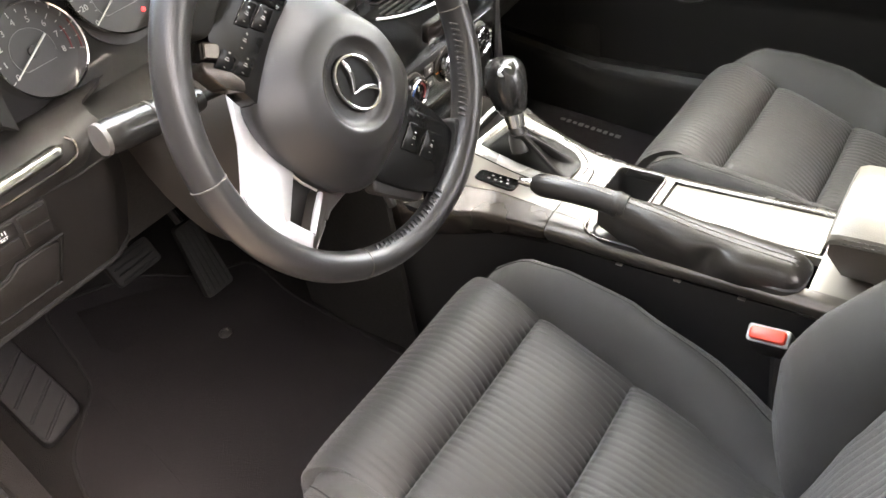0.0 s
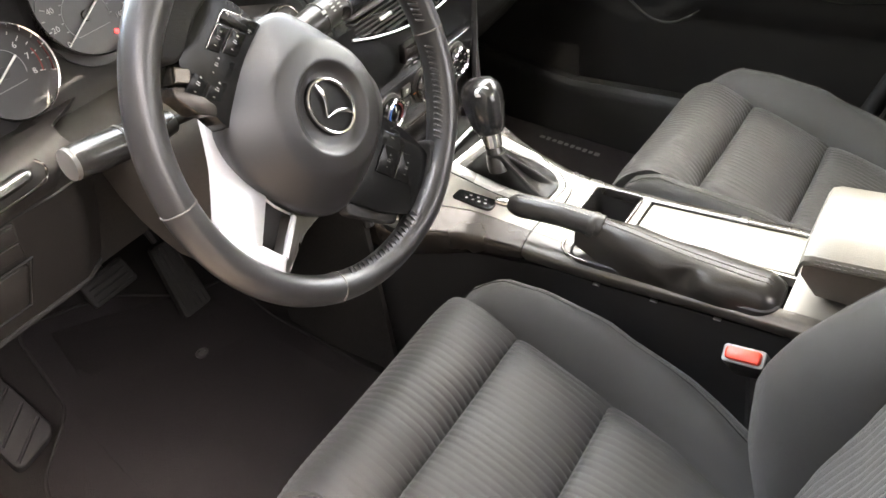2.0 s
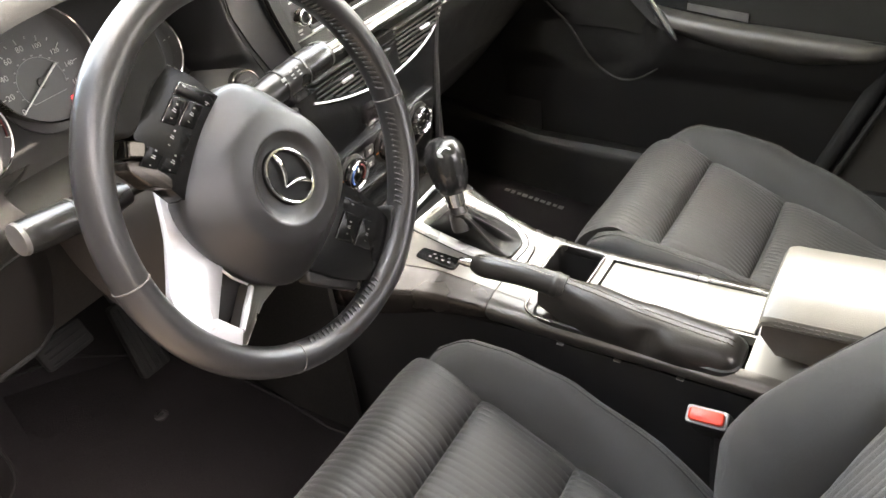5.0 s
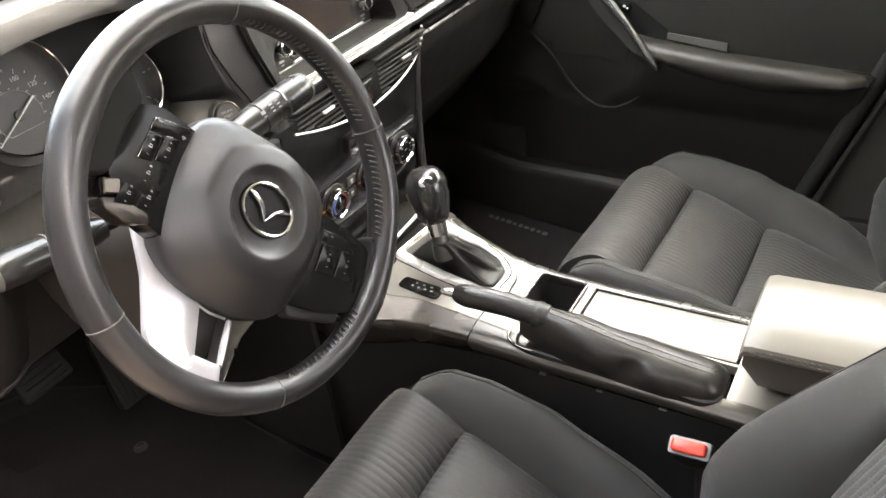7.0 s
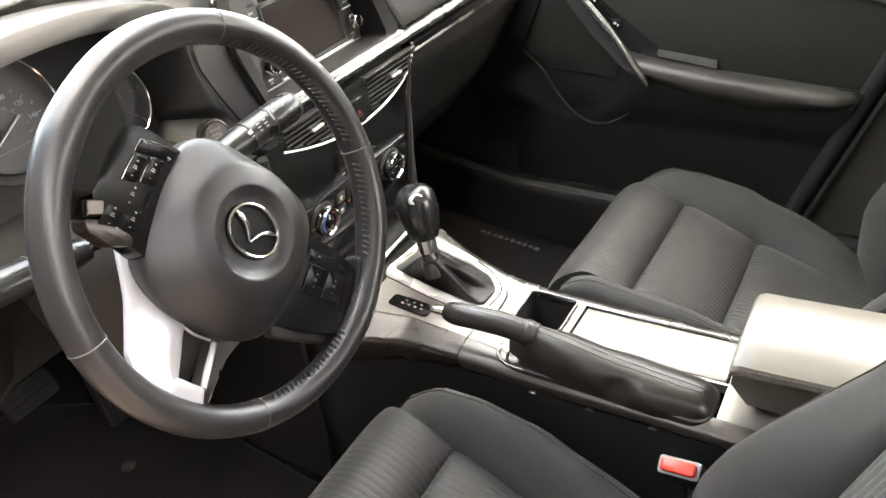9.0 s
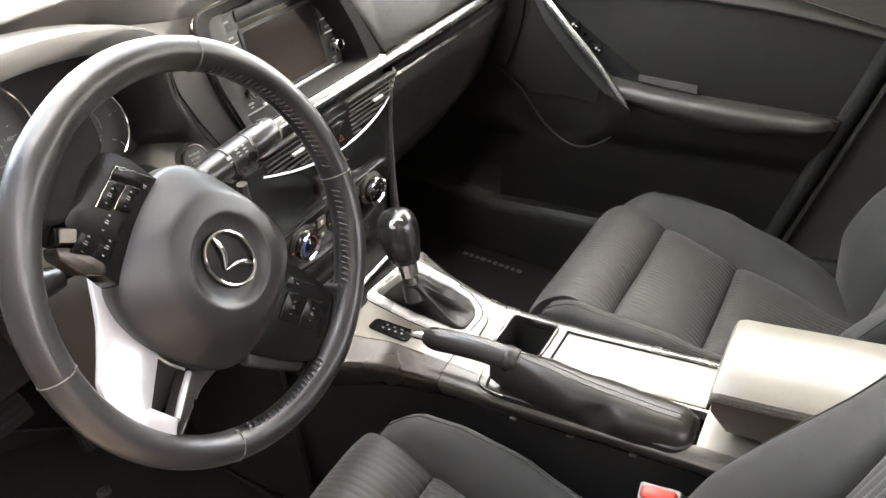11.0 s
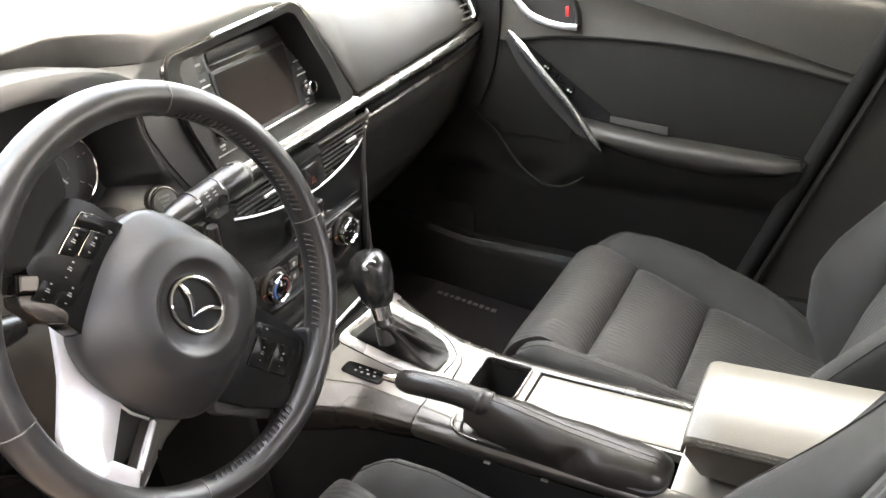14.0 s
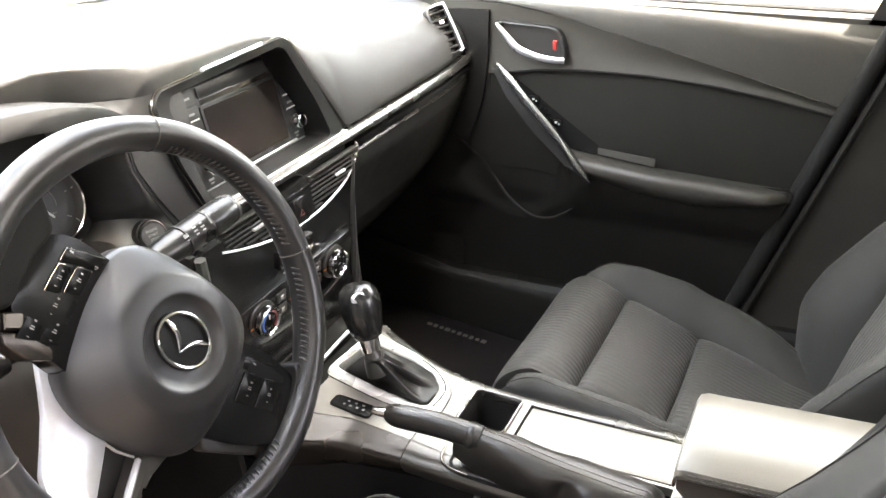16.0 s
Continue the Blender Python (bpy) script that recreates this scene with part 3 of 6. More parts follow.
        dashes([p + Vector((sx * 0.003, 0, 0.0002)) for p in ridge[2:29]], 0.0045, 0.002, t, M_THREAD, "seam_stitching")
        part("seam", tube(ridge[1:30], 0.0008, 6), M_SILL, t)
    # base and side trim
    part("seat_base", sheet(lambda u, v: Vector((cx - 0.20 + 0.40 * u, 0.0 - 0.5 * v, 0.19 - 0.06 * v)), 4, 6, (0, 0, -0.10)), M_HARD, t)
    for sx in (-1, 1):
        part("side_trim", sheet(lambda u, v: Vector((cx + sx * (0.225 + 0.018 * math.sin(math.pi * v)), -0.02 - 0.50 * u, 0.05 + (0.12 - 0.02 * u) * v)), 8, 6, (-sx * 0.02, 0, 0)), M_HARD, t)
        part("slide_rail", box(cx + sx * 0.19 - 0.018, cx + sx * 0.19 + 0.018, -0.5, 0.02, 0.0, 0.05, 0.004), M_HARD, t)
        part("recliner_cover", box(cx + sx * 0.205 - 0.02, cx + sx * 0.205 + 0.014, -0.49, -0.40, 0.12, 0.185, 0.006, 3), M_KNEE, t, "grey plastic hinge cover")
    # backrest
    ypan = [(0.10, -0.455), (0.17, -0.470), (0.23, -0.492), (0.29, -0.507), (0.35, -0.527), (0.5, -0.577), (0.7, -0.640), (0.9, -0.700)]
    ybol = [(0.08, -0.440), (0.15, -0.418), (0.22, -0.405), (0.30, -0.402), (0.36, -0.428), (0.43, -0.477), (0.52, -0.548), (0.59, -0.595), (0.7, -0.630), (0.9, -0.695)]
    bw = [(0.10, 0.092), (0.20, 0.105), (0.30, 0.122), (0.42, 0.140), (0.6, 0.155), (0.9, 0.13)]
    bo = [(0.08, 0.19), (0.15, 0.215), (0.25, 0.236), (0.38, 0.248), (0.6, 0.250), (0.8, 0.23), (0.9, 0.19)]

    def fback(u, v):
        z = 0.15 + 0.75 * v
        w = lerp(bw, z)
        q = 2 * u - 1
        x = q * w
        edge = max(0.0, (abs(q) - 0.86) / 0.14)
        puff = 0.004 * math.sin(math.pi * ((z - 0.15) / 0.22 % 1.0)) ** 0.5
        return Vector((cx + x, lerp(ypan, z) + 1.6 * rib(x) + puff - 0.012 * edge * edge + 0.014 * q * q, z - 0.3 * rib(x)))
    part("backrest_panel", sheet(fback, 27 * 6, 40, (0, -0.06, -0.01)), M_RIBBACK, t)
    for sx in (1, -1):
        rings, ridge = [], []
        for k in range(33):
            z = 0.085 + 0.815 * k / 32
            w, hw, yp, yb = lerp(bw, z) - 0.004, lerp(bo, z), lerp(ypan, z), lerp(ybol, z)
            d = hw - w
            yp += 0.012
            h = yb - yp
            sec = [(w - 0.004, yp - 0.09), (w, yp - 0.02), (w + 0.10 * d, yp + 0.30 * h), (w + 0.35 * d, yp + 0.74 * h), (w + 0.62 * d, yp + 0.97 * h), (w + 0.80 * d, yp + h), (w + 0.94 * d, yp + 0.82 * h), (hw, yp + 0.35 * h), (hw, yp - 0.05), (hw - 0.02, yp - 0.11), (w + 0.3 * d, yp - 0.12)]
            sec = curve([(a, c, 0) for a, c in sec], 36)
            rings.append([Vector((cx + sx * p.x, p.y, z)) for p in sec])
            ridge.append(Vector((cx + sx * (w + 0.90 * d), yp + 0.90 * h + 0.001, z)))
        part("backrest_bolster", loft(rings), M_CLOTH, t, "smooth knit backrest bolster")
        part("piping", tube(ridge[2:31], 0.0012, 6), M_CLOTH, t)
        dashes(ridge[6:31], 0.0045, 0.0022, t, M_THREAD, "seam_stitching")
    part("backrest_shell", sheet(lambda u, v: Vector((cx - 0.22 + 0.44 * u, lerp(ypan, 0.12 + 0.76 * v) - 0.075, 0.12 + 0.76 * v)), 6, 10, (0, -0.05, 0)), M_CLOTH, t)
    return t


seat = build_seat()
pseat = copy_thing(seat, Matrix.Translation(Vector((0.737, -0.103, -0.005)) + Vector((-0.37, -0.2, 0.0))) @ Matrix.Rotation(radians(2.5), 4, "Y"))
tagged(seat, "black cloth driver seat with ribbed centre panels and side bolsters")
tagged(pseat, "black cloth passenger seat with ribbed centre panels and side bolsters")


def buckle(x, y, z, name, label, turn):
    t = thing(name, (x, y, z - 0.08), label, "seat belt buckle")
    m = Matrix.Translation((x, y, z)) @ Euler((radians(-8), radians(turn), radians(4))).to_matrix().to_4x4()
    part("case", box(-0.0115, 0.0115, -0.026, 0.026, -0.085, -0.002, 0.004, 3), M_HARD, t, "black buckle case", m)
    part("collar", plate(rect(-0.0112, 0.0112, -0.0250, 0.0250, 0.005), -0.004, 0.002, 0.0015), M_DIM, t, "pale buckle rim", m)
    part("release_button", plate(rect(-0.0085, 0.0085, -0.0215, 0.0215, 0.006), 0.0, 0.009, 0.004), M_RED, t, "red release button", m)
    part("stalk", tube([m @ Vector((0, 0, -0.08)), (x + 0.005, y - 0.03, z - 0.2)], 0.010, 8), M_HARD, t)


buckle(-0.149, -0.380, 0.309, "belt_buckle", "seat belt buckle with a red release button beside the console", -34)

# ---- centre console ----
con = thing("centre_console", (0.0, -0.2, 0.0), "centre console with satin silver top, cup holder and sliding lid", "centre console")
cleft = [(-0.80, -0.098), (-0.42, -0.101), (-0.05, -0.096), (0.05, -0.104), (0.16, -0.150), (0.25, -0.168)]
cright = [(-0.80, 0.098), (-0.42, 0.094), (-0.10, 0.098), (-0.03, 0.106), (0.05, 0.130), (0.14, 0.168), (0.25, 0.172)]
ctop = [(-0.80, 0.335), (-0.40, 0.337), (-0.17, 0.330), (-0.05, 0.332), (0.05, 0.340), (0.14, 0.352), (0.25, 0.40)]


def top_z(y):
    return lerp(ctop, y)


# lower dark sides
for tbl, sx in ((cleft, -1), (cright, 1)):
    part("side_panel", sheet(lambda u, v: Vector((lerp(tbl, 0.24 - 1.0 * u) - sx * (0.006 + 0.01 * (1 - v)), 0.24 - 1.0 * u, (top_z(0.24 - 1.0 * u) - lerp([(-0.8, 0.03), (-0.1, 0.034), (0.1, 0.062), (0.25, 0.08)], 0.24 - u)) * v)), 24, 6, (-sx * 0.012, 0, 0)), M_HARD, con, "black console side panel")


SLOPE = [(-0.8, 0.022), (-0.2, 0.022), (-0.05, 0.034), (0.10, 0.046), (0.25, 0.05)]


def rim_strip(tbl, sx, y0, y1, drop, name, material, label):
    """The silver moulding that rolls from the console's top over its edge."""
    rings = []
    for k in range(33):
        y = y0 + (y1 - y0) * k / 32
        x, z, d = lerp(tbl, y), top_z(y), lerp(drop, y)
        w = lerp(SLOPE, y) if sx < 0 else 0.022
        r = 0.5 * (w - 0.022) / 0.022
        sec = [(-sx * w, -0.012), (-sx * w, 0.0), (-sx * (w - 0.010), 0.0006 - 0.10 * d * r), (-sx * (0.006 + 0.4 * (w - 0.022)), -0.001 - 0.35 * d * r), (-sx * 0.001, -0.006 - 0.4 * d * r), (sx * 0.002, -0.4 * d - 0.3 * d * r), (sx * 0.001, -0.88 * d), (-sx * 0.003, -d), (-sx * 0.008, -d)]
        sec = [(p.x, p.z) for p in curve([(a, 0, c) for a, c in sec], 24)]
        rings.append([Vector((x + a, y, z + c)) for a, c in sec])
    part(name, loft(rings), material, con, label)


rim_strip(cleft, -1, -0.80, -0.047, [(-0.8, 0.026), (-0.3, 0.024), (-0.05, 0.030)], "edge_trim", M_TRIM, "satin silver edge moulding darkened for the reflection on it")
rim_strip(cleft, -1, -0.0455, 0.23, [(-0.05, 0.030), (0.08, 0.062), (0.25, 0.09)], "edge_trim", M_EDGE, "satin silver forward edge moulding with a dark reflection put into its colour")
rim_strip(cright, 1, -0.80, 0.23, [(-0.8, 0.02), (0.25, 0.03)], "edge_trim", M_SILVER, "satin silver edge moulding")


def deck(x0, x1, y0, y1, name, material, lift=0.0, n=14, thick=0.014):
    """A piece of the console's upper face; x0 and x1 are numbers or tables."""
    def f(u, v):
        y = y0 + (y1 - y0) * v
        a = lerp(x0, y) + lerp(SLOPE, y) - 0.0015 if isinstance(x0, list) else x0
        c = lerp(x1, y) - 0.0205 if isinstance(x1, list) else x1
        return Vector((a + (c - a) * u, y, top_z(y) + lift))
    return part(name, sheet(f, 4, n, (0, 0, -thick)), material, con)


CUP = (-0.002, 0.078, -0.161, -0.086)
deck(cleft, cright, -0.80, -0.403, "deck", M_LID)
deck(-0.018, -0.0135, -0.403, -0.175, "deck", M_LID)
deck(-0.018, cright, -0.175, CUP[2], "deck", M_LID)
deck(CUP[1], cright, CUP[2], CUP[3], "deck", M_LID)
deck(-0.018, CUP[0], CUP[2], CUP[3], "deck", M_LID)
deck(-0.018, cright, CUP[3], -0.052, "deck", M_LID)
deck(cleft, -0.018, -0.120, -0.047, "deck", M_LID)
deck(cleft, -0.002, -0.0455, 0.130, "deck", M_LID, 0.0005)
deck(-0.002, cright, -0.0520, 0.130, "deck", M_LID, 0.0005)
part("cubby_floor", sheet(lambda u, v: Vector((-0.150 + 0.31 * u, 0.1305 + 0.075 * v, 0.338 + 0.006 * v)), 6, 4, (0, 0, -0.01)), M_SILL, con, "dull black cubby floor")
part("cubby_edge", tube([(-0.02, 0.160, 0.353), (0.054, 0.164, 0.356), (0.108, 0.163, 0.360), (0.150, 0.160, 0.362)], 0.0032, 8), M_SPOKE, con, "silver cubby edge")
part("cubby_ramp", sheet(lambda u, v: Vector((-0.13 + 0.275 * u, 0.166 + 0.034 * v, 0.350 + 0.012 * v)), 6, 3, (0, 0, -0.01)), M_SILL, con, "dull black cubby ramp")
# sliding lid with its dark gap
part("lid_surround", box(-0.0135, 0.0738, -0.403, -0.175, 0.304, 0.3225, 0.002), M_SILL, con, "dark gap round the lid")
part("sliding_lid", sheet(lambda u, v: Vector((-0.0095 + 0.0800 * u, -0.398 + 0.2185 * v, top_z(-0.398 + 0.2185 * v) - 0.0002 - 0.0012 * (abs(2 * u - 1) ** 8))), 16, 12, (0, 0, -0.010)), M_LID, con, "satin silver sliding lid")
# cup holder well: rounded towards the gear lever
well = outline([(CUP[0], CUP[2]), (CUP[1], CUP[2]), (CUP[1], CUP[3]), (CUP[0], CUP[3])], 8, 0.012)
well = [Vector((p.x, p.y)) for p in well]
cw = bmesh.new()
rings = []
for z, s in ((0.331, 1.0), (0.325, 0.985), (0.30, 0.97), (0.262, 0.95), (0.262, 0.1)):
    rings.append([Vector((0.038 + (p.x - 0.038) * s, -0.1235 + (p.y + 0.1235) * s, z)) for p in well])
loft(rings, cap=False, bm=cw)
cw.faces.new([v for v in cw.verts[-len(well):]])
part("cup_holder", cw, M_HARD, con, "black cup holder well")
part("cup_rim", tube([Vector((p.x, p.y, 0.3325)) for p in well], 0.0022, 8, True), M_SILVER, con, "silver cup holder rim")
part("cup_finger", box(0.018, 0.026, -0.158, -0.150, 0.275, 0.312, 0.002), M_HARD, con, "sprung cup grip")
# gear lever surround
bez_out = outline([(-0.002, 0.140), (-0.012, 0.040), (-0.016, -0.048), (0.0, -0.060), (0.050, -0.056), (0.086, -0.022), (0.112, 0.043), (0.128, 0.130)], 6, 0.014)
bez_in = outline([(0.018, 0.134), (0.008, 0.050), (0.001, -0.020), (0.006, -0.035), (0.046, -0.036), (0.072, -0.012), (0.090, 0.036), (0.104, 0.124)], 6, 0.012)


def bez_ring(k, dz):
    """Between the outer (k 0) and the inner (k 1) outline of the surround."""
    ring = [Vector(a).lerp(Vector(c), k) for a, c in zip(bez_out, bez_in)]
    return [Vector((p.x, p.y, top_z(p.y) + dz)) for p in ring]


part("lever_surround", loft([bez_ring(0.0, -0.006), bez_ring(0.0, 0.003), bez_ring(0.15, 0.0068), bez_ring(0.5, 0.0085), bez_ring(0.85, 0.0068), bez_ring(1.0, 0.003), bez_ring(1.0, -0.008)], cap=False, wrap=True), M_SURROUND, con, "bright satin gear lever surround")
part("surround_seam", tube([p + Vector((0, 0, 0.0006)) for p in bez_ring(-0.02, 0.0)], 0.0011, 6, True), M_SILL, con, "dark seam round the surround")
lever_floor = [bez_ring(0.96, 0.0), [Vector((0.05 + (p.x - 0.05) * 0.3, 0.05 + (p.y - 0.05) * 0.3, p.z + 0.002)) for p in bez_ring(1.0, 0.0)]]
part("lever_well", loft(lever_floor), M_HARD, con)
part("surround_inlay", tube([Vector((p.x, p.y, top_z(p.y) + 0.0084)) for p in curve([(0.004, -0.047, 0), (0.048, -0.046, 0), (0.079, -0.017, 0), (0.096, 0.020, 0)], 20)], 0.0014, 6), M_GLOSS, con, "black inlay line")
# gear position window
gf = face_frame((-0.044, 0.068, 0.3455), (0.0, 1, 0.05), (-1, 0, 0))
part("position_window", plate(rect(-0.040, 0.030, -0.013, 0.013, 0.008), -0.004, 0.001, 0.001), M_GLOSS, con, "black gear position window", gf)
bars([(-0.026, 0.003, 0.004, 0.003), (-0.015, 0.003, 0.004, 0.003), (-0.004, 0.003, 0.004, 0.003), (0.007, 0.003, 0.004, 0.003), (-0.022, -0.005, 0.004, 0.002), (-0.009, -0.005, 0.004, 0.002), (0.004, -0.005, 0.004, 0.002)], face_frame((-0.044, 0.068, 0.3467), (0.0, 1, 0.05), (-1, 0, 0)), M_KEYMARK, con, "position_mark")
# side clips
for y in (-0.163, -0.246, -0.331):
    part("clip", box(-0.0985, -0.0935, y - 0.005, y + 0.005, top_z(y) - 0.0322, top_z(y) - 0.0304, 0.0005), M_METALBIT, con, "small bright metal clip")

# armrest
arm = thing("armrest", (0.008, -0.58, 0.33), "padded vinyl centre armrest with stitched edges behind the console lid", "armrest")


def arm_ring(y, top, s=1.0, e=0.0):
    pts = [(-0.074 * s, -0.005), (-0.078 * s, 0.005), (-0.076 * s, 0.012), (-0.066 * s, 0.018), (-0.03 * s, 0.0215), (0.0, 0.022), (0.03 * s, 0.0215), (0.066 * s, 0.018), (0.076 * s, 0.012), (0.078 * s, 0.005), (0.074 * s, -0.005)]
    return [Vector((0.008 + a, y, top - 0.022 + c - e)) for a, c in pts]


AT = [(-0.80, 0.452), (-0.60, 0.442), (-0.42, 0.430)]
part("pad", loft([arm_ring(-0.408, 0.424, 0.975, 0.006), arm_ring(-0.4115, 0.428, 0.985, 0.001), arm_ring(-0.420, 0.4305), *[arm_ring(y, lerp(AT, y)) for y in (-0.45, -0.5, -0.55, -0.6, -0.65, -0.7, -0.76)]]), M_ARMLIT, arm, "padded vinyl top with sky sheen put into its pale colour")


def shell_ring(y, top, low, s):
    return [Vector((0.008 + a * s, y + dy, z)) for a, z, dy in ((-0.072, top, 0), (-0.075, top - 0.02, 0), (-0.062, low + 0.012, -0.012), (-0.045, low, -0.02), (0.045, low, -0.02), (0.062, low + 0.012, -0.012), (0.075, top - 0.02, 0), (0.072, top, 0))]


part("shell", loft([shell_ring(-0.412, 0.405, 0.345, 0.96), shell_ring(-0.420, 0.406, 0.338, 1.0), shell_ring(-0.6, 0.417, 0.335, 1.0), shell_ring(-0.76, 0.428, 0.335, 1.0)]), M_ARMSHADE, arm, "vinyl armrest body with shade put into its dark colour")
for off in (0.0105, 0.0165):
    line = [Vector((0.008 - 0.0775, y, lerp(AT, y) - off - 0.004)) for y in np.linspace(-0.76, -0.425, 24)]
    line += [Vector((0.008 + x, -0.4095 + 0.0025 * (x / 0.07) ** 6 * -1, 0.4265 - off)) for x in np.linspace(-0.070, 0.070, 18)]
    dashes(line, 0.005, 0.0025, arm, M_THREAD, "edge_stitching")

# hand brake
hb = thing("hand_brake", (-0.065, -0.25, 0.33), "lowered hand brake lever in a wrinkled black leather boot", "hand brake")
base = outline([(-0.100, -0.400), (-0.022, -0.400), (-0.030, -0.115), (-0.093, -0.112)], 8, 0.03)
part("boot_base", loft([[Vector((p.x, p.y, top_z(p.y) + d)) for p in base] for d in (-0.012, 0.002)] + [[Vector((-0.062 + (p.x + 0.062) * 0.93, -0.256 + (p.y + 0.256) * 0.98, top_z(p.y) + 0.004)) for p in base], [Vector((-0.062 + (p.x + 0.062) * 0.85, -0.256 + (p.y + 0.256) * 0.96, top_z(p.y) - 0.006)) for p in base]]), M_HARD, hb, "black base ring of the boot")
part("base_clip", tube(curve([(-0.060, -0.100, 0.336), (-0.082, -0.104, 0.336), (-0.094, -0.120, 0.336), (-0.097, -0.150, 0.336)], 14), 0.0018, 10), M_SMOKE, hb, "thin bright clip at the boot front")
rings = []
for k in range(41):
    y = -0.126 - 0.272 * k / 40
    s = k / 40
    zr = lerp([(-0.398, 0.343), (-0.392, 0.352), (-0.378, 0.3605), (-0.35, 0.365), (-0.28, 0.374), (-0.2, 0.388), (-0.154, 0.393), (-0.126, 0.385)], y)
    xr = lerp([(-0.398, -0.060), (-0.35, -0.066), (-0.25, -0.070), (-0.154, -0.069), (-0.126, -0.070)], y)
    hw = lerp([(-0.398, 0.022), (-0.385, 0.034), (-0.33, 0.040), (-0.2, 0.034), (-0.154, 0.022), (-0.126, 0.018)], y)
    low = lerp([(-0.398, 0.330), (-0.25, 0.330), (-0.16, 0.334), (-0.126, 0.352)], y)
    xm = lerp([(-0.398, -0.061), (-0.2, -0.062), (-0.126, -0.069)], y)
    ring = []
    for j in range(28):
        a = math.pi * (j / 27) if j < 28 else 0
        c, sn = math.cos(a), math.sin(a)
        x = xm + (xr - xm) * sn + hw * (abs(c) ** 0.75) * (1 if c > 0 else -1)
        z = low + (zr - low) * sn ** 0.85
        fold = 0.0016 * math.sin(7 * s * math.pi + 2.2 * c) * (sn * (1 - sn) * 4) * math.sin(math.pi * s) ** 0.5
        fold *= 1 - sn ** 6
        fold += 0.0028 * noise.noise(Vector((y * 15, c * 1.6, 7))) * (1 - sn ** 10) * sn * math.sin(math.pi * min(1, s * 1.02)) ** 0.5
        crease = (-0.018 * math.exp(-((y + 0.278 + 0.03 * (c + 1)) / 0.013) ** 2) + 0.005 * math.exp(-((y + 0.305 + 0.03 * (c + 1)) / 0.014) ** 2) + 0.005 * math.exp(-((y + 0.24 + 0.03 * (c + 1)) / 0.02) ** 2)) * max(0, -c) * sn
        ring.append(Vector((x + (fold + crease) * c, y, z + fold * 0.6 * sn)))
    ring += [Vector((xm - hw * 0.5, y, low - 0.01)), ]
    rings.append(ring)
part("boot", loft(rings), M_BRAKEBOOT, hb, "wrinkled black leather boot")
for dx in (-0.0045, 0.0045):
    dashes([Vector((lerp([(-0.398, -0.060), (-0.35, -0.066), (-0.25, -0.070), (-0.154, -0.069), (-0.126, -0.070)], y) + dx, y, lerp([(-0.398, 0.343), (-0.392, 0.352), (-0.378, 0.3605), (-0.35, 0.365), (-0.28, 0.374), (-0.2, 0.388), (-0.154, 0.393), (-0.126, 0.385)], y) + 0.0003)) for y in np.linspace(-0.385, -0.15, 40)], 0.0042, 0.0016, hb, M_BOOTTHREAD, "boot_stitching")
gp = curve([(-0.0855, -0.026, 0.3915), (-0.0800, -0.07, 0.3905), (-0.0745, -0.11, 0.3870), (-0.0690, -0.160, 0.378)], 18)
part("grip", tube(gp, [0.010, 0.0138, 0.0156] + [0.0163] * 13 + [0.017, 0.0172, 0.0172], 16, flat=1.08), M_LEATHER, hb, "leather wrapped grip")
part("grip_collar", tube(curve([(-0.0707, -0.142, 0.3815), (-0.0698, -0.152, 0.3795)], 4), [0.0178, 0.0190, 0.0190, 0.0188, 0.018], 16), M_LEATHER, hb)
for dx in (-0.004, 0.004):
    dashes([Vector((p.x + dx, p.y, p.z + 0.0172)) for p in gp[2:17]], 0.003, 0.0015, hb, M_PALETHREAD, "grip_stitching")
part("release_button", tube([(-0.0885, -0.006, 0.3925), (-0.0868, -0.016, 0.392), (-0.0853, -0.027, 0.3915)], [0.0055, 0.0068, 0.0068], 14), M_CHROME, hb, "silver release button")

# gear lever
gl = thing("gear_lever", (0.02, 0.05, 0.34), "black gear lever knob on a leather boot with a chrome collar", "gear lever")
ax0, ax1 = Vector((0.008, 0.050, 0.391)), Vector((0.034, 0.086, 0.508))
ad = (ax1 - ax0).normalized()
q = ad.to_track_quat("Z", "Y").to_matrix().to_4x4()
q.translation = ax0
part("knob", revolve([(0.013, 0.040), (0.0185, 0.0405), (0.0215, 0.044), (0.0250, 0.054), (0.0285, 0.070), (0.0308, 0.086), (0.0312, 0.098), (0.0296, 0.109), (0.0255, 0.1175), (0.0175, 0.1240), (0.008, 0.1265), (0.002, 0.1270)], 36, sx=1.0, sy=1.10), M_KNOB, gl, "black polished gear knob", q)
part("collar", revolve([(0.0105, 0.018), (0.0142, 0.0195), (0.0150, 0.030), (0.0158, 0.0425), (0.010, 0.0425)], 24), M_CHROME, gl, "chrome collar", q)
part("sleeve", revolve([(0.016, -0.020), (0.0155, 0.0), (0.0135, 0.012), (0.0118, 0.020)], 20), M_LEATHER, gl, "", q)
kc, kd = ax0 + ad * 0.100, Vector((-0.66, -0.47, 0.58)).normalized()
part("button", tube([kc + kd * 0.024, kc + kd * 0.0305, kc + kd * 0.0322, kc + kd * 0.0326], [0.0125, 0.0118, 0.0095, 0.003], 20, flat=0.75, up=(0, 0.3, 1)), M_SPOKE, gl, "silver shift button")
foot = bez_ring(0.98, 0.0)
ridges = [(0.018, 0.134), (0.001, -0.028), (0.050, -0.036), (0.084, 0.020), (0.104, 0.124)]
rings = []
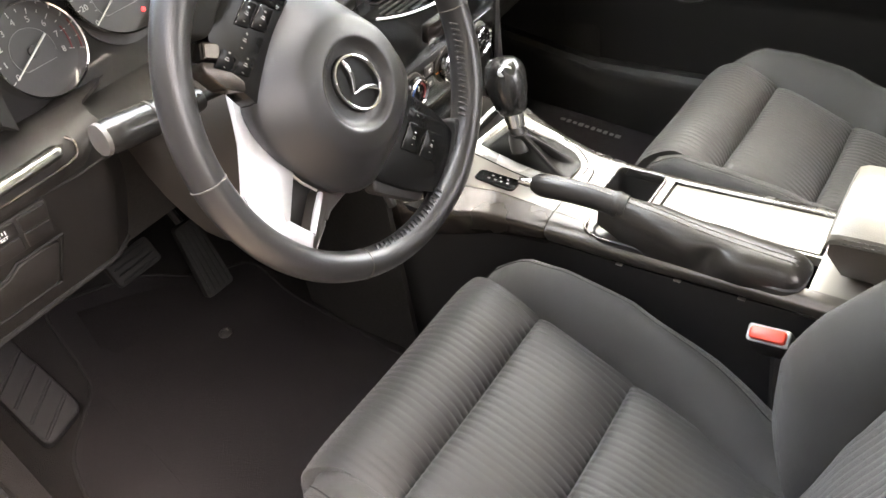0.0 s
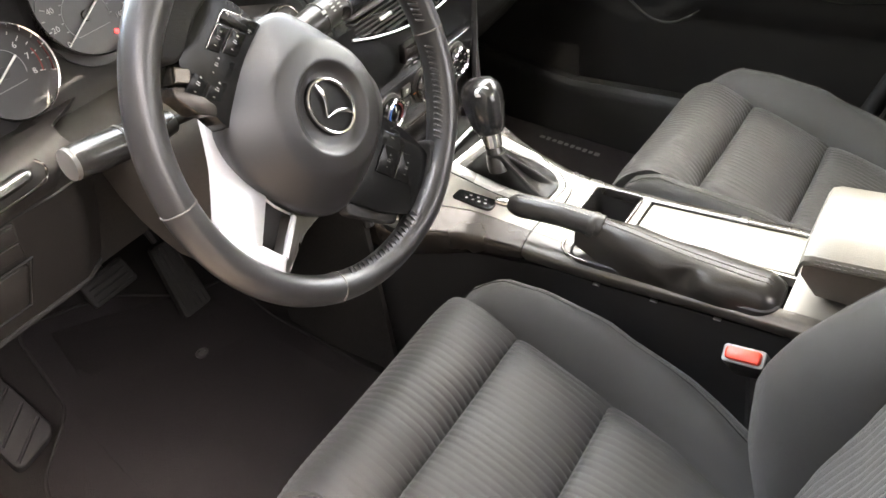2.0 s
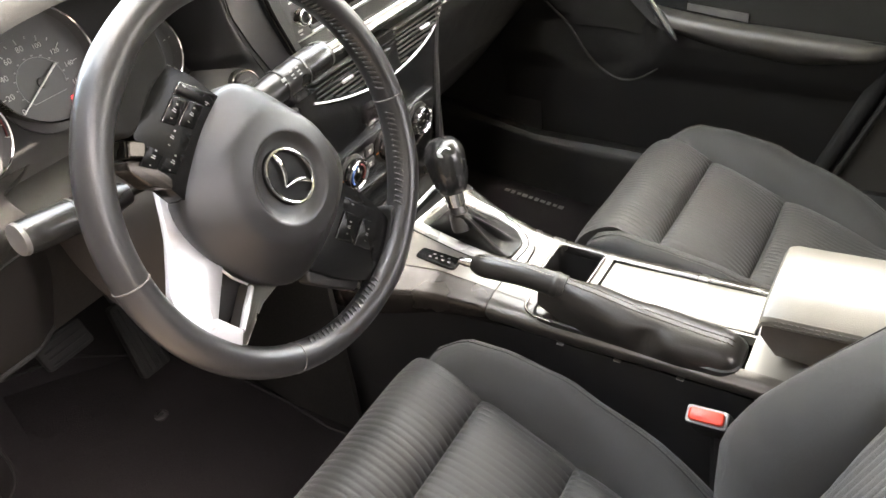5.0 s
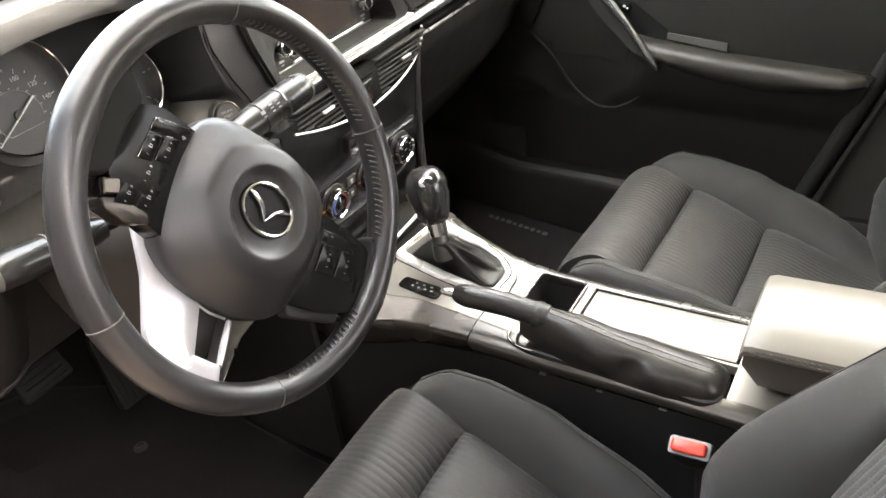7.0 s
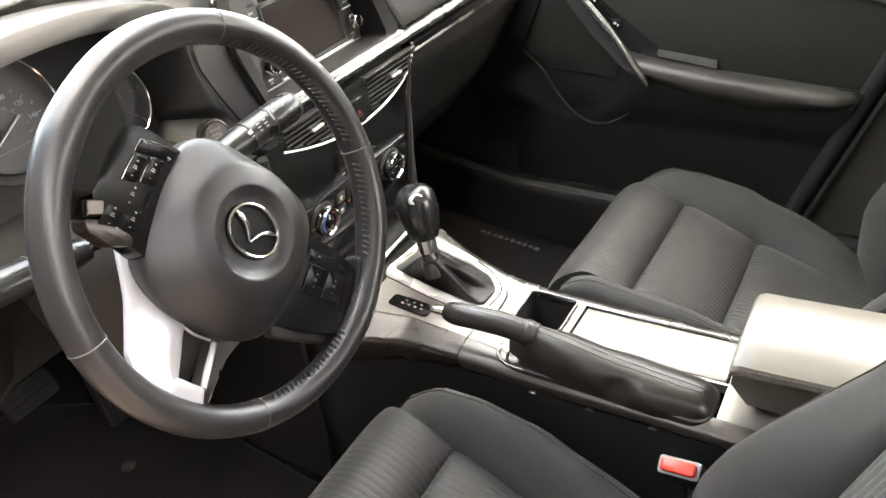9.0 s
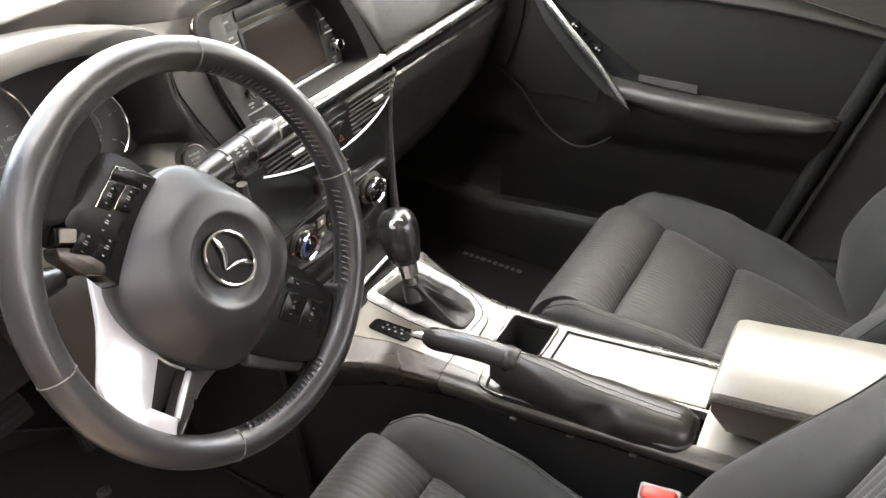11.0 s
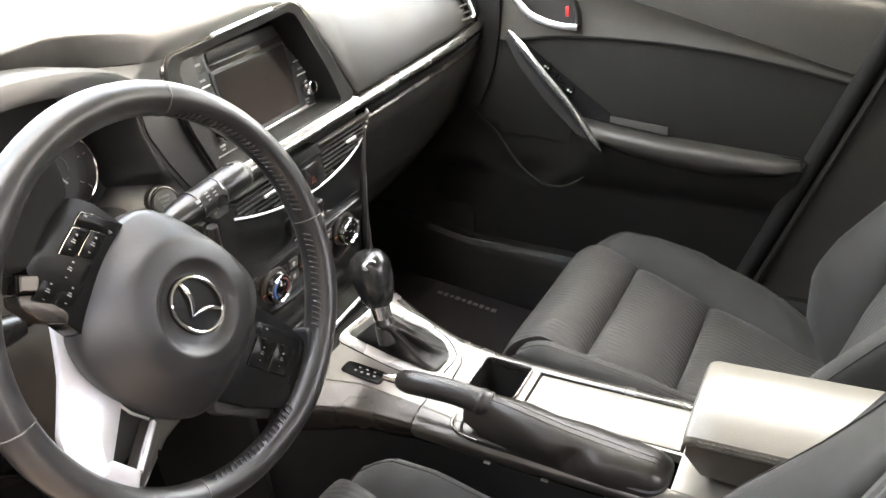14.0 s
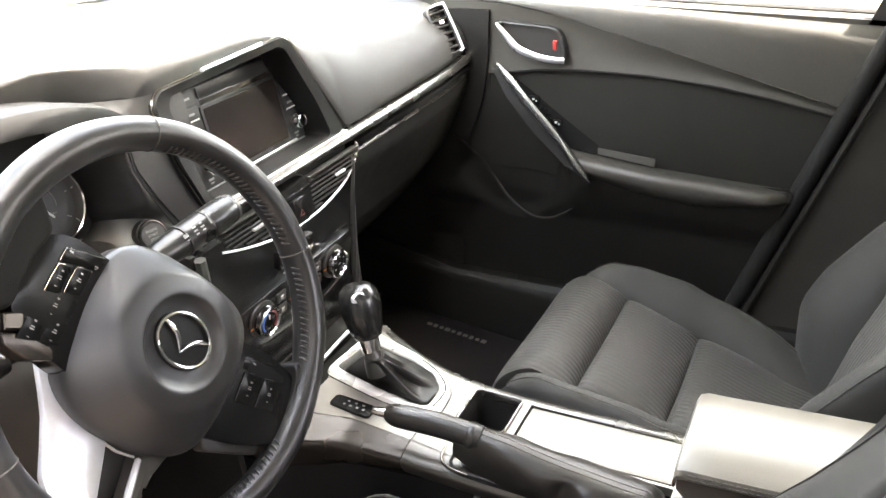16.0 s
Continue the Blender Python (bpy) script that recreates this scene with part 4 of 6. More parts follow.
for k in range(25):
    s = k / 24
    ring = []
    for j, p in enumerate(foot):
        a = math.atan2(p.y - 0.05, p.x - 0.05)
        near = min(abs((a - math.atan2(y - 0.05, x - 0.05) + math.pi) % (2 * math.pi) - math.pi) for x, y in ridges)
        hollow = 1 - math.exp(-(near / 0.20) ** 2)
        top = Vector((0.009 + 0.0155 * math.cos(a), 0.051 + 0.0155 * math.sin(a), 0.404))
        q2 = p.lerp(top, s ** 0.9)
        axis = Vector((0.045, 0.05, 0)).lerp(Vector((0.009, 0.051, 0)), s)
        pull = 0.42 * hollow * math.sin(math.pi * s ** 0.8)
        z = 0.343 + 0.061 * s ** 1.5 + 0.010 * (1 - hollow) * math.sin(math.pi * s)
        ring.append(Vector((q2.x + (axis.x - q2.x) * pull, q2.y + (axis.y - q2.y) * pull, z)))
    rings.append(ring)
part("boot", loft(rings), M_BOOT, gl, "folded black leather boot")
# ---- steering wheel ----
TAU, PHI = radians(18.7), radians(-57.5)
ex, ev, en = Vector((1, 0, 0)), Vector((0, math.sin(TAU), math.cos(TAU))), Vector((0, -math.cos(TAU), math.sin(TAU)))
HUB = Vector((-0.37, 0, 0.70))
W = face_frame(HUB, math.cos(PHI) * ex + math.sin(PHI) * ev, -math.sin(PHI) * ex + math.cos(PHI) * ev)
C0 = face_frame(HUB, ex, ev)
sw = thing("steering_wheel", HUB, "turned black leather steering wheel with silver lower spoke and buttons", "steering wheel")
RR, RT = 0.1825, 0.0162


def rim_radius(a):
    """Thicker where the thumbs rest, at ten and two."""
    d = math.degrees(a)
    k = sum(math.exp(-(((d - c + 180) % 360 - 180) / 16) ** 2) for c in (28, 152))
    s = sum(math.exp(-(((d - c + 180) % 360 - 180) / 9) ** 2) for c in (-6, 186))
    return RT * (1 + 0.10 * k + 0.10 * s)


def rim_point(a, b, grow=0.0):
    """A point of the rim: a round the wheel, b round the tube (0 outwards, 90 towards the driver)."""
    r = rim_radius(a) + grow
    d = RR + r * 0.95 * math.cos(b)
    x, y = d * math.cos(a), d * math.sin(a)
    return Vector((x - 0.0049, y - 0.0040, 0.005 + 0.042 * (x * math.sin(PHI) + y * math.cos(PHI)) + 1.08 * r * math.sin(b)))


NA = 180
part("rim", loft([[rim_point(2 * math.pi * i / NA, 2 * math.pi * j / 24) for j in range(24)] for i in range(NA)], wrap=True), M_RIM, sw, "smooth worn black leather rim", W)
for d in (55, 125, -59, -121):
    a0 = radians(d)
    part("rim_seam", tube([rim_point(a0, 2 * math.pi * j / 40, 0.0001) for j in range(40)], 0.0008, 6, True, up=(math.cos(a0), math.sin(a0), 0.01)), M_THREAD, sw, "raised leather seam", W)
# laced seam on the inner side of the rim
lace = bmesh.new()
for d0, d1 in ((-55, 51), (59, 121)):
    n = int(abs(d1 - d0) / 2.1)
    for k in range(n):
        a = radians(d0 + (d1 - d0) * (k + 0.5) / n)
        if abs((math.degrees(a) + 180) % 360 - 180) < 14 or abs(math.degrees(a) - 180) < 14:
            continue
        tube([rim_point(a - 0.012, radians(142), 0.0), rim_point(a - 0.004, radians(151), 0.0010), rim_point(a + 0.006, radians(164), 0.0011), rim_point(a + 0.014, radians(174), 0.0)], [0.0007, 0.0013, 0.0014, 0.0007], 8, bm=lace)
tagged(part("lacing", lace, M_RIM, sw, "laced inner seam", W), kind="stuff")

# hub cover: a round face on a shield-shaped shoulder
HUB_SIDE = curve([(0.0, 0.066, 0), (0.036, 0.064, 0), (0.066, 0.056, 0), (0.083, 0.036, 0), (0.089, 0.0, 0), (0.086, -0.040, 0), (0.077, -0.074, 0), (0.058, -0.096, 0), (0.028, -0.107, 0), (0.0, -0.108, 0)], 32)
HUB_OUT = HUB_SIDE + [Vector((-p.x, p.y, 0)) for p in HUB_SIDE[-2:0:-1]]


def hub_ring(s, h, blend=0.0):
    """The shield outline scaled by s at the height h, drawn towards the round face by blend."""
    out = []
    for p in HUB_OUT:
        d = Vector((p.x, p.y + 0.014))
        c = d.normalized() * 0.064
        q = Vector((p.x * s, -0.018 + (p.y + 0.018) * s)).lerp(Vector((c.x, c.y - 0.012)), blend)
        out.append(Vector((q.x, q.y, h)))
    return out


def face_ring(r, h):
    return [Vector((r * v.x, -0.012 + r * v.y, h)) for v in [Vector((p.x, p.y + 0.014)).normalized() for p in HUB_OUT]]


part("hub_cover", loft([hub_ring(0.95, -0.042), hub_ring(1.0, -0.030), hub_ring(1.005, -0.014), hub_ring(1.0, -0.008), hub_ring(0.985, -0.0045, 0.04), hub_ring(0.98, 0.000, 0.16), hub_ring(0.98, 0.0085, 0.5), hub_ring(0.98, 0.0150, 0.78), hub_ring(0.98, 0.0188, 0.95), face_ring(0.0625, 0.0202), face_ring(0.060, 0.0210), face_ring(0.056, 0.0221), face_ring(0.050, 0.0234), face_ring(0.0465, 0.0242), face_ring(0.0445, 0.0243), face_ring(0.0430, 0.0236), face_ring(0.0410, 0.0216), face_ring(0.0375, 0.0190), face_ring(0.0330, 0.0175), face_ring(0.004, 0.0172)]), M_HUB, sw, "dark grey airbag cover", W)
# emblem: a plain oval ring with a winged stroke, set in a dark dish
EM = W @ Matrix.Translation((0.0, -0.0100, 0.0192))
part("emblem_dish", revolve([(0.0310, -0.0010), (0.0305, 0.0), (0.002, 0.0004)], 48, sx=1.0, sy=0.84), M_SEAT, sw, "dark emblem seat", W @ Matrix.Translation((0.0, -0.0100, 0.0180)))
emb = part("emblem", tube([(0.0290 * math.cos(a), 0.0238 * math.sin(a), 0.002) for a in np.linspace(0, 2 * math.pi, 48, endpoint=False)], 0.0019, 8, True), M_CHROME, sw, "chrome oval emblem", EM)
for sx in (-1, 1):
    wing = curve([(0.0, -0.012, 0.002), (sx * 0.007, -0.001, 0.0026), (sx * 0.0145, 0.0045, 0.003), (sx * 0.0260, 0.0085, 0.002)], 12)
    part("wing", tube(wing, [0.0008, 0.0012, 0.0017, 0.002, 0.0022, 0.0023, 0.0023, 0.0024, 0.0024, 0.0024, 0.0022, 0.0016, 0.001], 8, flat=0.7), M_CHROME, emb, "", EM)
for txt, y in (("SRS", -0.0565), ("AIRBAG", -0.0655)):
    lettering(txt, 0.0095, W @ Matrix.Translation((0.005, y, 0.0188 if y > -0.06 else 0.0150)) @ Matrix.Rotation(radians(22), 4, "X"), M_GAUGE, sw, "embossed_mark", 0.0004)
# side spokes with button pads
for sx in (-1, 1):
    ox = 0.147 if sx < 0 else 0.166
    sp = [(sx * 0.065, 0.030), (sx * 0.120, 0.032), (sx * (ox - 0.006), 0.024), (sx * ox, 0.0), (sx * ox, -0.042), (sx * (ox - 0.010), -0.054), (sx * 0.122, -0.066), (sx * 0.070, -0.076)]
    if sx > 0:
        sp = sp[::-1]
    sp = outline(sp, 5, 0.012)
    spk = part("side_spoke", loft([[Vector((p.x, p.y, -0.028)) for p in sp], [Vector((p.x, p.y, -0.014)) for p in sp], [Vector((p.x * 0.99, p.y * 0.97, -0.0065 + 0.006 * (abs(p.x) - 0.065) / 0.1)) for p in sp], [Vector((sx * 0.115 + (p.x - sx * 0.115) * 0.7, -0.01 + (p.y + 0.01) * 0.6, -0.0045 + 0.006 * (abs(p.x) - 0.065) / 0.1)) for p in sp]]), M_PAD, sw, "black side spoke", W)
    if sx < 0:
        bt = [((-0.1245, -0.0870, 0.0080, 0.0205), 6), ((-0.1250, -0.1115, -0.0195, 0.0055), 3), ((-0.1095, -0.0945, -0.0175, 0.0065), 3), ((-0.1270, -0.0930, -0.0390, -0.0225), 0), ((-0.1270, -0.1110, -0.0620, -0.0430), 0), ((-0.1085, -0.0930, -0.0620, -0.0430), 0)]
    else:
        bt = [((0.090, 0.142, 0.007, 0.020), 0), ((0.094, 0.1175, -0.027, 0.004), 3), ((0.1195, 0.143, -0.027, 0.004), 3)]
    tilt = W @ Matrix.Translation((sx * 0.112, -0.01, -0.0015)) @ Matrix.Rotation(radians(-3.5 * sx), 4, "Y") @ Matrix.Translation((-sx * 0.112, 0.01, 0))
    slant = 0.30 if sx < 0 else 0.14
    for (x0, x1, y0, y1), frame_it in bt:
        key = part("button", plate(outline([(x, y + slant * (x - sx * 0.113)) for x, y in ((x0, y0), (x1, y0), (x1, y1), (x0, y1))], 4, 0.0015), -0.003, 0.0012 if frame_it else -0.0006, 0.0008), M_PAD, spk, "black thumb button", tilt)
        cx, cy = (x0 + x1) / 2, (y0 + y1) / 2
        cy += slant * (cx - sx * 0.113)
        if x1 - x0 > 0.034:
            mk = [(cx - 0.013, cy, 0.0035, 0.0012), (cx + 0.013, cy, 0.0035, 0.0012), (cx + 0.013, cy - 0.002, 0.002, 0.0006)]
        else:
            mk = [(cx, cy + 0.007, 0.0020, 0.0014), (cx, cy, 0.0040, 0.0009), (cx, cy + 0.002, 0.0030, 0.0008), (cx, cy - 0.007, 0.0020, 0.0006)]
        bars(mk, tilt @ Matrix.Translation((0, 0, 0.0012 if frame_it else -0.0006)), M_KEYMARK, key)
        if frame_it > 2:
            part("bright_edge", tube([(x, y + slant * (x - sx * 0.113), 0.001) for x, y in ((x0, y0), (x0, (y0 + y1) / 2), (x0 + 0.001, y1), (cx, y1 + 0.0005))], 0.0004, 6), M_CHROME, spk, "", tilt)
# leather that runs from the rim down to the pads
for sx, xi in ((-1, 0.1435), (1, 0.160)):
    sl = [(sx * (xi - 0.004), 0.025), (sx * xi, 0.0), (sx * xi, -0.030), (sx * (xi - 0.002), -0.050), (sx * 0.163, -0.060), (sx * 0.180, -0.052), (sx * 0.186, 0.0), (sx * 0.178, 0.050), (sx * 0.166, 0.047), (sx * 0.150, 0.035)]
    sl = outline(sl if sx > 0 else sl[::-1], 5, 0.010)
    part("rim_sleeve", plate(sl, -0.020, 0.0045, 0.006), M_GLOVE if sx < 0 else M_SLEEVE, sw, "black leather spoke sleeve", W)
# silver cover at the foot of the left pad
lc = outline([(-0.1460, -0.0525), (-0.1384, -0.0662), (-0.1227, -0.0579), (-0.1292, -0.0430)], 4, 0.0015)
part("pad_end", plate(lc, -0.026, -0.0015, 0.0035), M_ENDCHROME, sw, "smoked chrome pad end", W, 12)
lc = outline([(-0.1380, -0.0668), (-0.1331, -0.0745), (-0.1091, -0.0770), (-0.0905, -0.0690), (-0.0950, -0.0610), (-0.1222, -0.0590)], 4, 0.003)
part("pad_foot", plate(lc, -0.026, -0.003, 0.002), M_EDGE, sw, "brown-black gloss pad foot", W)
lc = outline([(0.150, -0.046), (0.120, -0.062), (0.075, -0.070), (0.085, -0.084), (0.150, -0.066)], 4, 0.006)
part("pad_end", plate(lc, -0.026, -0.010, 0.004), M_HARD, sw, "black pad end", W)
# lower spoke: two silver legs round a dark window, joined at the rim
legL = outline([(-0.0890, -0.0640), (-0.0730, -0.0545), (-0.0600, -0.0740), (-0.0490, -0.0869), (-0.0327, -0.0955), (-0.0133, -0.1010), (-0.0122, -0.1204), (-0.0110, -0.1533), (-0.0106, -0.1700), (-0.020, -0.176), (-0.052, -0.166), (-0.0600, -0.1548), (-0.0645, -0.1328), (-0.0703, -0.1078), (-0.0778, -0.0889)], 5, 0.003)
legR = outline([(0.080, -0.062), (0.050, -0.084), (0.0245, -0.108), (0.0195, -0.135), (0.0150, -0.158), (0.0150, -0.174), (0.0270, -0.172), (0.036, -0.150), (0.052, -0.118), (0.092, -0.074)], 5, 0.005)


def leg(o, name, material, label):
    def hz(p):
        return -0.030 + 0.038 * min(1, max(0, (-p.y - 0.06) / 0.105)) - (0.10 if p.x < 0 else 0.45) * max(0, abs(p.x) - 0.012)
    c = sum((Vector(p) for p in o), Vector((0, 0))) / len(o)
    return part(name, loft([[Vector((p.x, p.y, hz(p) - (0.007 if c.x < 0 else 0.018))) for p in o], [Vector((p.x, p.y, hz(p) - 0.0015)) for p in o], [Vector((c.x + (p.x - c.x) * 0.96, c.y + (p.y - c.y) * 0.985, hz(p))) for p in o], [Vector((c.x + (p.x - c.x) * 0.4, c.y + (p.y - c.y) * 0.4, hz(c + (p - c) * 0.4) + 0.0005)) for p in o]]), material, sw, label, W, 60)


leg([Vector((p[0], p[1])) for p in legL], "spoke_leg", M_LEG, "bright satin silver lower spoke leg")
# same silver as the other leg: shade in the colour, lit edge as a strip
leg([Vector((p[0], p[1])) for p in legR], "spoke_leg", M_TRIM, "satin silver lower spoke leg with shade put into its colour")
part("leg_edge", tube([(0.0255, -0.112, -0.017), (0.0205, -0.136, -0.006), (0.0155, -0.158, 0.0055)], [0.0030, 0.0036, 0.0030], 8), M_LEG, sw, "lit inner edge of the leg, put in as a bright strip", W)
fo = outline([(-0.014, -0.157), (0.0165, -0.157), (0.022, -0.174), (-0.022, -0.174)], 4, 0.003)
part("spoke_foot", plate(fo, -0.012, 0.0075, 0.003), M_LEG, sw, "silver foot of the lower spoke", W)
part("spoke_back", plate(outline([(-0.05, -0.08), (0.05, -0.08), (0.018, -0.165), (-0.018, -0.165)], 4, 0.004), -0.045, -0.034), M_HARD, sw, "", W)
part("window_liner", tube([(-0.017, -0.109, -0.016), (0.0, -0.1125, -0.015), (0.020, -0.111, -0.017)], 0.0014, 6), M_METALBIT, sw, "", W)
part("hub_back", revolve([(0.075, -0.10), (0.07, -0.03), (0.03, -0.028)], 32), M_HARD, sw, "", W)

# ---- steering column and stalks ----
colm = thing("steering_column", HUB + Vector((0, 0.12, -0.05)), "dark plastic steering column cover behind the wheel", "steering column")


def col_ring(n, w, up, dn):
    return [C0 @ Vector((w * math.cos(a) * (1 if abs(math.cos(a)) < 0.8 else 0.97), (up if math.sin(a) > 0 else dn) * math.sin(a), -n)) for a in np.linspace(0, 2 * math.pi, 32, endpoint=False)]


part("shroud", loft([col_ring(0.055, 0.070, 0.045, 0.058), col_ring(0.070, 0.084, 0.055, 0.080), col_ring(0.12, 0.092, 0.058, 0.115), col_ring(0.18, 0.098, 0.060, 0.155), col_ring(0.23, 0.100, 0.06, 0.180), col_ring(0.29, 0.10, 0.06, 0.19)]), M_COLUMN, colm, "dark grey column shroud")
part("shroud_gap", tube(col_ring(0.062, 0.0775, 0.0515, 0.067), 0.0012, 6, True), M_GLOSS, colm)


def stalk(p0, p1, name, label, ring_at, end_mat, st=((0.0, 0.008), (0.25, 0.0085), (0.42, 0.0105), (0.50, 0.0150), (0.60, 0.0172), (0.85, 0.0185), (0.97, 0.0185), (1.0, 0.0165))):
    p0, p1 = Vector(p0), Vector(p1)
    t = thing(name, p0, label, "control stalk")
    d = (p1 - p0)
    ln = d.length
    d.normalize()
    up = Vector((0, -0.4, 1))
    part("lever", tube([p0 + d * ln * s for s, _ in st], [r for _, r in st], 24, flat=0.92, up=up), M_STALK, t, "satin black plastic lever")
    part("end_cap", tube([p1 - d * 0.002, p1 + d * 0.002, p1 + d * 0.0032], [st[-1][1] + 0.0007, st[-1][1], st[-1][1] - 0.0045], 24, flat=0.92, up=up), end_mat, t, "grey lever end cap")
    for s in ring_at:
        part("ring", tube([p0 + d * (ln * s - 0.0012), p0 + d * (ln * s + 0.0012)], [max(r for _, r in st) + 0.0005] * 2, 24, flat=0.92, up=up), M_HARD, t, "knurled ring joint")
    return t, face_frame(p0 + d * ln * 0.72, d, up), d


t1, f1, d1 = stalk((-0.478, 0.086, 0.7165), (-0.581, 0.088, 0.7325), "indicator_stalk", "black indicator stalk with lamp symbols and a grey end", (0.52,), M_CAP, ((0.0, 0.011), (0.12, 0.0135), (0.30, 0.0156), (0.55, 0.0165), (0.80, 0.0167), (0.93, 0.0160), (1.0, 0.0146)))
part("root", tube([(-0.479, 0.086, 0.7165), (-0.450, 0.088, 0.711)], 0.0050, 12), M_GLOVE, t1, "thin black root")
bars([(0.0, 0.004, 0.004, 0.0012), (0.0, 0.0015, 0.004, 0.0012), (-0.005, 0.003, 0.0016, 0.005)], face_frame(Vector((-0.5480, 0.0712, 0.7235)), (-1, 0, 0.1), (0.0, 0.35, 1)), M_MARK, t1)
t2, f2, d2 = stalk((-0.400, 0.090, 0.716), (-0.183, 0.086, 0.7295), "wiper_stalk", "black wiper stalk with printed wiper symbols", (0.64, 0.80), M_SOFT)
wf = face_frame((-0.236, 0.0708, 0.7359), d2, (0.0, 0.51, 0.86))
bars([(-0.030, 0.002, 0.006, 0.004), (-0.030, -0.003, 0.004, 0.001), (-0.016, 0.005, 0.005, 0.0016), (-0.016, 0.001, 0.005, 0.0016), (-0.016, -0.003, 0.004, 0.0016), (-0.006, 0.005, 0.004, 0.0016), (-0.006, 0.001, 0.005, 0.0016), (-0.006, -0.003, 0.004, 0.0016), (0.006, 0.004, 0.0018, 0.012)], wf @ Matrix.Translation((0, 0, 0.0002)), M_DIM, t2)

# ---- dashboard ----
dash = thing("dashboard", (0, 0.4, 0.5), "black soft-touch dashboard with a silver strip across", "dashboard")


prof = curve([(0, 0.176, 0.690), (0, 0.176, 0.703), (0, 0.190, 0.742), (0, 0.222, 0.780), (0, 0.270, 0.803), (0, 0.33, 0.812), (0, 0.45, 0.822), (0, 0.65, 0.832), (0, 0.90, 0.842)], 48)
crown = curve([(0, 0.187, 0.8475), (0, 0.1875, 0.8600), (0, 0.1895, 0.8700), (0, 0.197, 0.8755), (0, 0.220, 0.8760), (0, 0.30, 0.858), (0, 0.40, 0.842), (0, 0.65, 0.838), (0, 0.90, 0.845)], 48)

def set_back(x):
    """How far the dash front falls back towards the dials."""
    return 0.085 * ease((-0.160 - x) / 0.090) + 0.065 * max(0.0, (-0.25 - x) / 0.45)


def dash_skin(u, v):
    """Crowned over the display, falling to the low pad on the passenger's side."""
    x = lerp([(0, -0.70), (0.2, -0.26), (0.35, -0.165), (0.5, 0.070), (0.7, 0.20), (1, 0.68)], u)
    i = int(round(v * 48))
    edge = min(1.0, max(0.0, (x - 0.092) / 0.098))
    wide = ease((x + 0.02) / 0.36)
    s = ease(v / 0.45)
    p = crown[i].lerp(prof[i], edge + (wide - edge) * s)
    back = set_back(x) * (1 - v)
    lift = lerp([(-0.70, -0.01), (-0.26, 0.024), (-0.16, 0.010), (-0.08, 0.002), (0.0, 0.0)], x) * (1 - 0.6 * v) * s
    bow = 0.020 * max(0.0, (x - 0.45) / 0.23) ** 2
    tail = lerp([(0.25, 0.0), (0.68, -0.024)], x) * min(1.0, max(0.0, (p.z - 0.69) / 0.12))
    return Vector((x, p.y + back + bow, p.z + lift + tail))


part("dash_skin", sheet(dash_skin, 100, 48, (0, 0.012, -0.008)), M_DASHTOP, dash, "soft black dash top and passenger pad")


def strip(rows, y_of, name, material, label, x0, x1, n=40):
    rings = []
    for k in range(n + 1):
        x = x0 + (x1 - x0) * k / n
        rings.append([Vector((x, y_of(x) + a, c)) for a, c in rows])
    part(name, loft(rings), material, dash, label)


def face_y(x):
    return 0.172 + 0.020 * max(0.0, (abs(x) - 0.45) / 0.23) ** 2


strip([(0.02, 0.6685), (-0.004, 0.6690), (-0.0075, 0.6715), (-0.008, 0.676), (-0.005, 0.6815), (0.0, 0.6845), (0.02, 0.6855)], face_y, "silver_strip", M_SILVER, "bright silver dash strip", -0.128, 0.672)
strip([(0.02, 0.648), (0.000, 0.649), (-0.003, 0.655), (-0.003, 0.662), (0.02, 0.6645)], face_y, "gloss_strip", M_GLOSS, "gloss black dash strip", 0.200, 0.672)
strip([(0.02, 0.6395), (0.003, 0.6400), (0.000, 0.643), (0.002, 0.6465), (0.02, 0.647)], face_y, "bright_line", M_ENDCHROME, "thin smoked chrome line", 0.200, 0.672)
# glove box side and lower dash, sloping forwards
part("glove_box", sheet(lambda u, v: Vector((0.178 + 0.50 * u, lerp([(0, 0.178), (0.06, 0.176), (0.5, 0.245), (0.9, 0.36), (1, 0.40)], v) + 0.02 * max(0.0, (0.178 + 0.5 * u - 0.45) / 0.23) ** 2, 0.640 - 0.33 * v)), 20, 16, (0, 0.03, 0.0)), M_GLOVE, dash, "black glove box door")
part("under_dash", box(0.178, 0.68, 0.40, 0.70, 0.31, 0.33, 0.01), M_DARKMAT, dash)

# side vent of the passenger end
sv = thing("side_air_vent", (0.625, 0.205, 0.74), "black air vent with a silver arch at the dash end", "air vent", "air vents")
vf = face_frame((0.5928, 0.2031, 0.7464), (0.853, -0.505, 0.134), (-0.011, 0.559, 0.829))
part("well", plate(rect(-0.017, 0.017, -0.044, 0.044, 0.004), -0.016, -0.010), M_GLOSS, sv, "", vf)
part("surround", loft([[Vector((p.x * sa, p.y * sb, h)) for p in rect(-0.019, 0.019, -0.047, 0.047, 0.008)] for sa, sb, h in ((1.15, 1.07, -0.014), (1.15, 1.07, 0.001), (1.0, 1.0, 0.003), (0.9, 0.96, 0.001), (0.9, 0.96, -0.012))], cap=False, wrap=True), M_HARD, sv, "black surround", vf)
part("silver_arch", tube([vf @ Vector(p) for p in curve([(-0.012, 0.049, 0.003), (0.012, 0.049, 0.004), (0.0205, 0.040, 0.004), (0.0210, -0.038, 0.004), (0.014, -0.049, 0.003)], 24)], 0.0024, 8), M_SPOKE, sv, "silver arch")
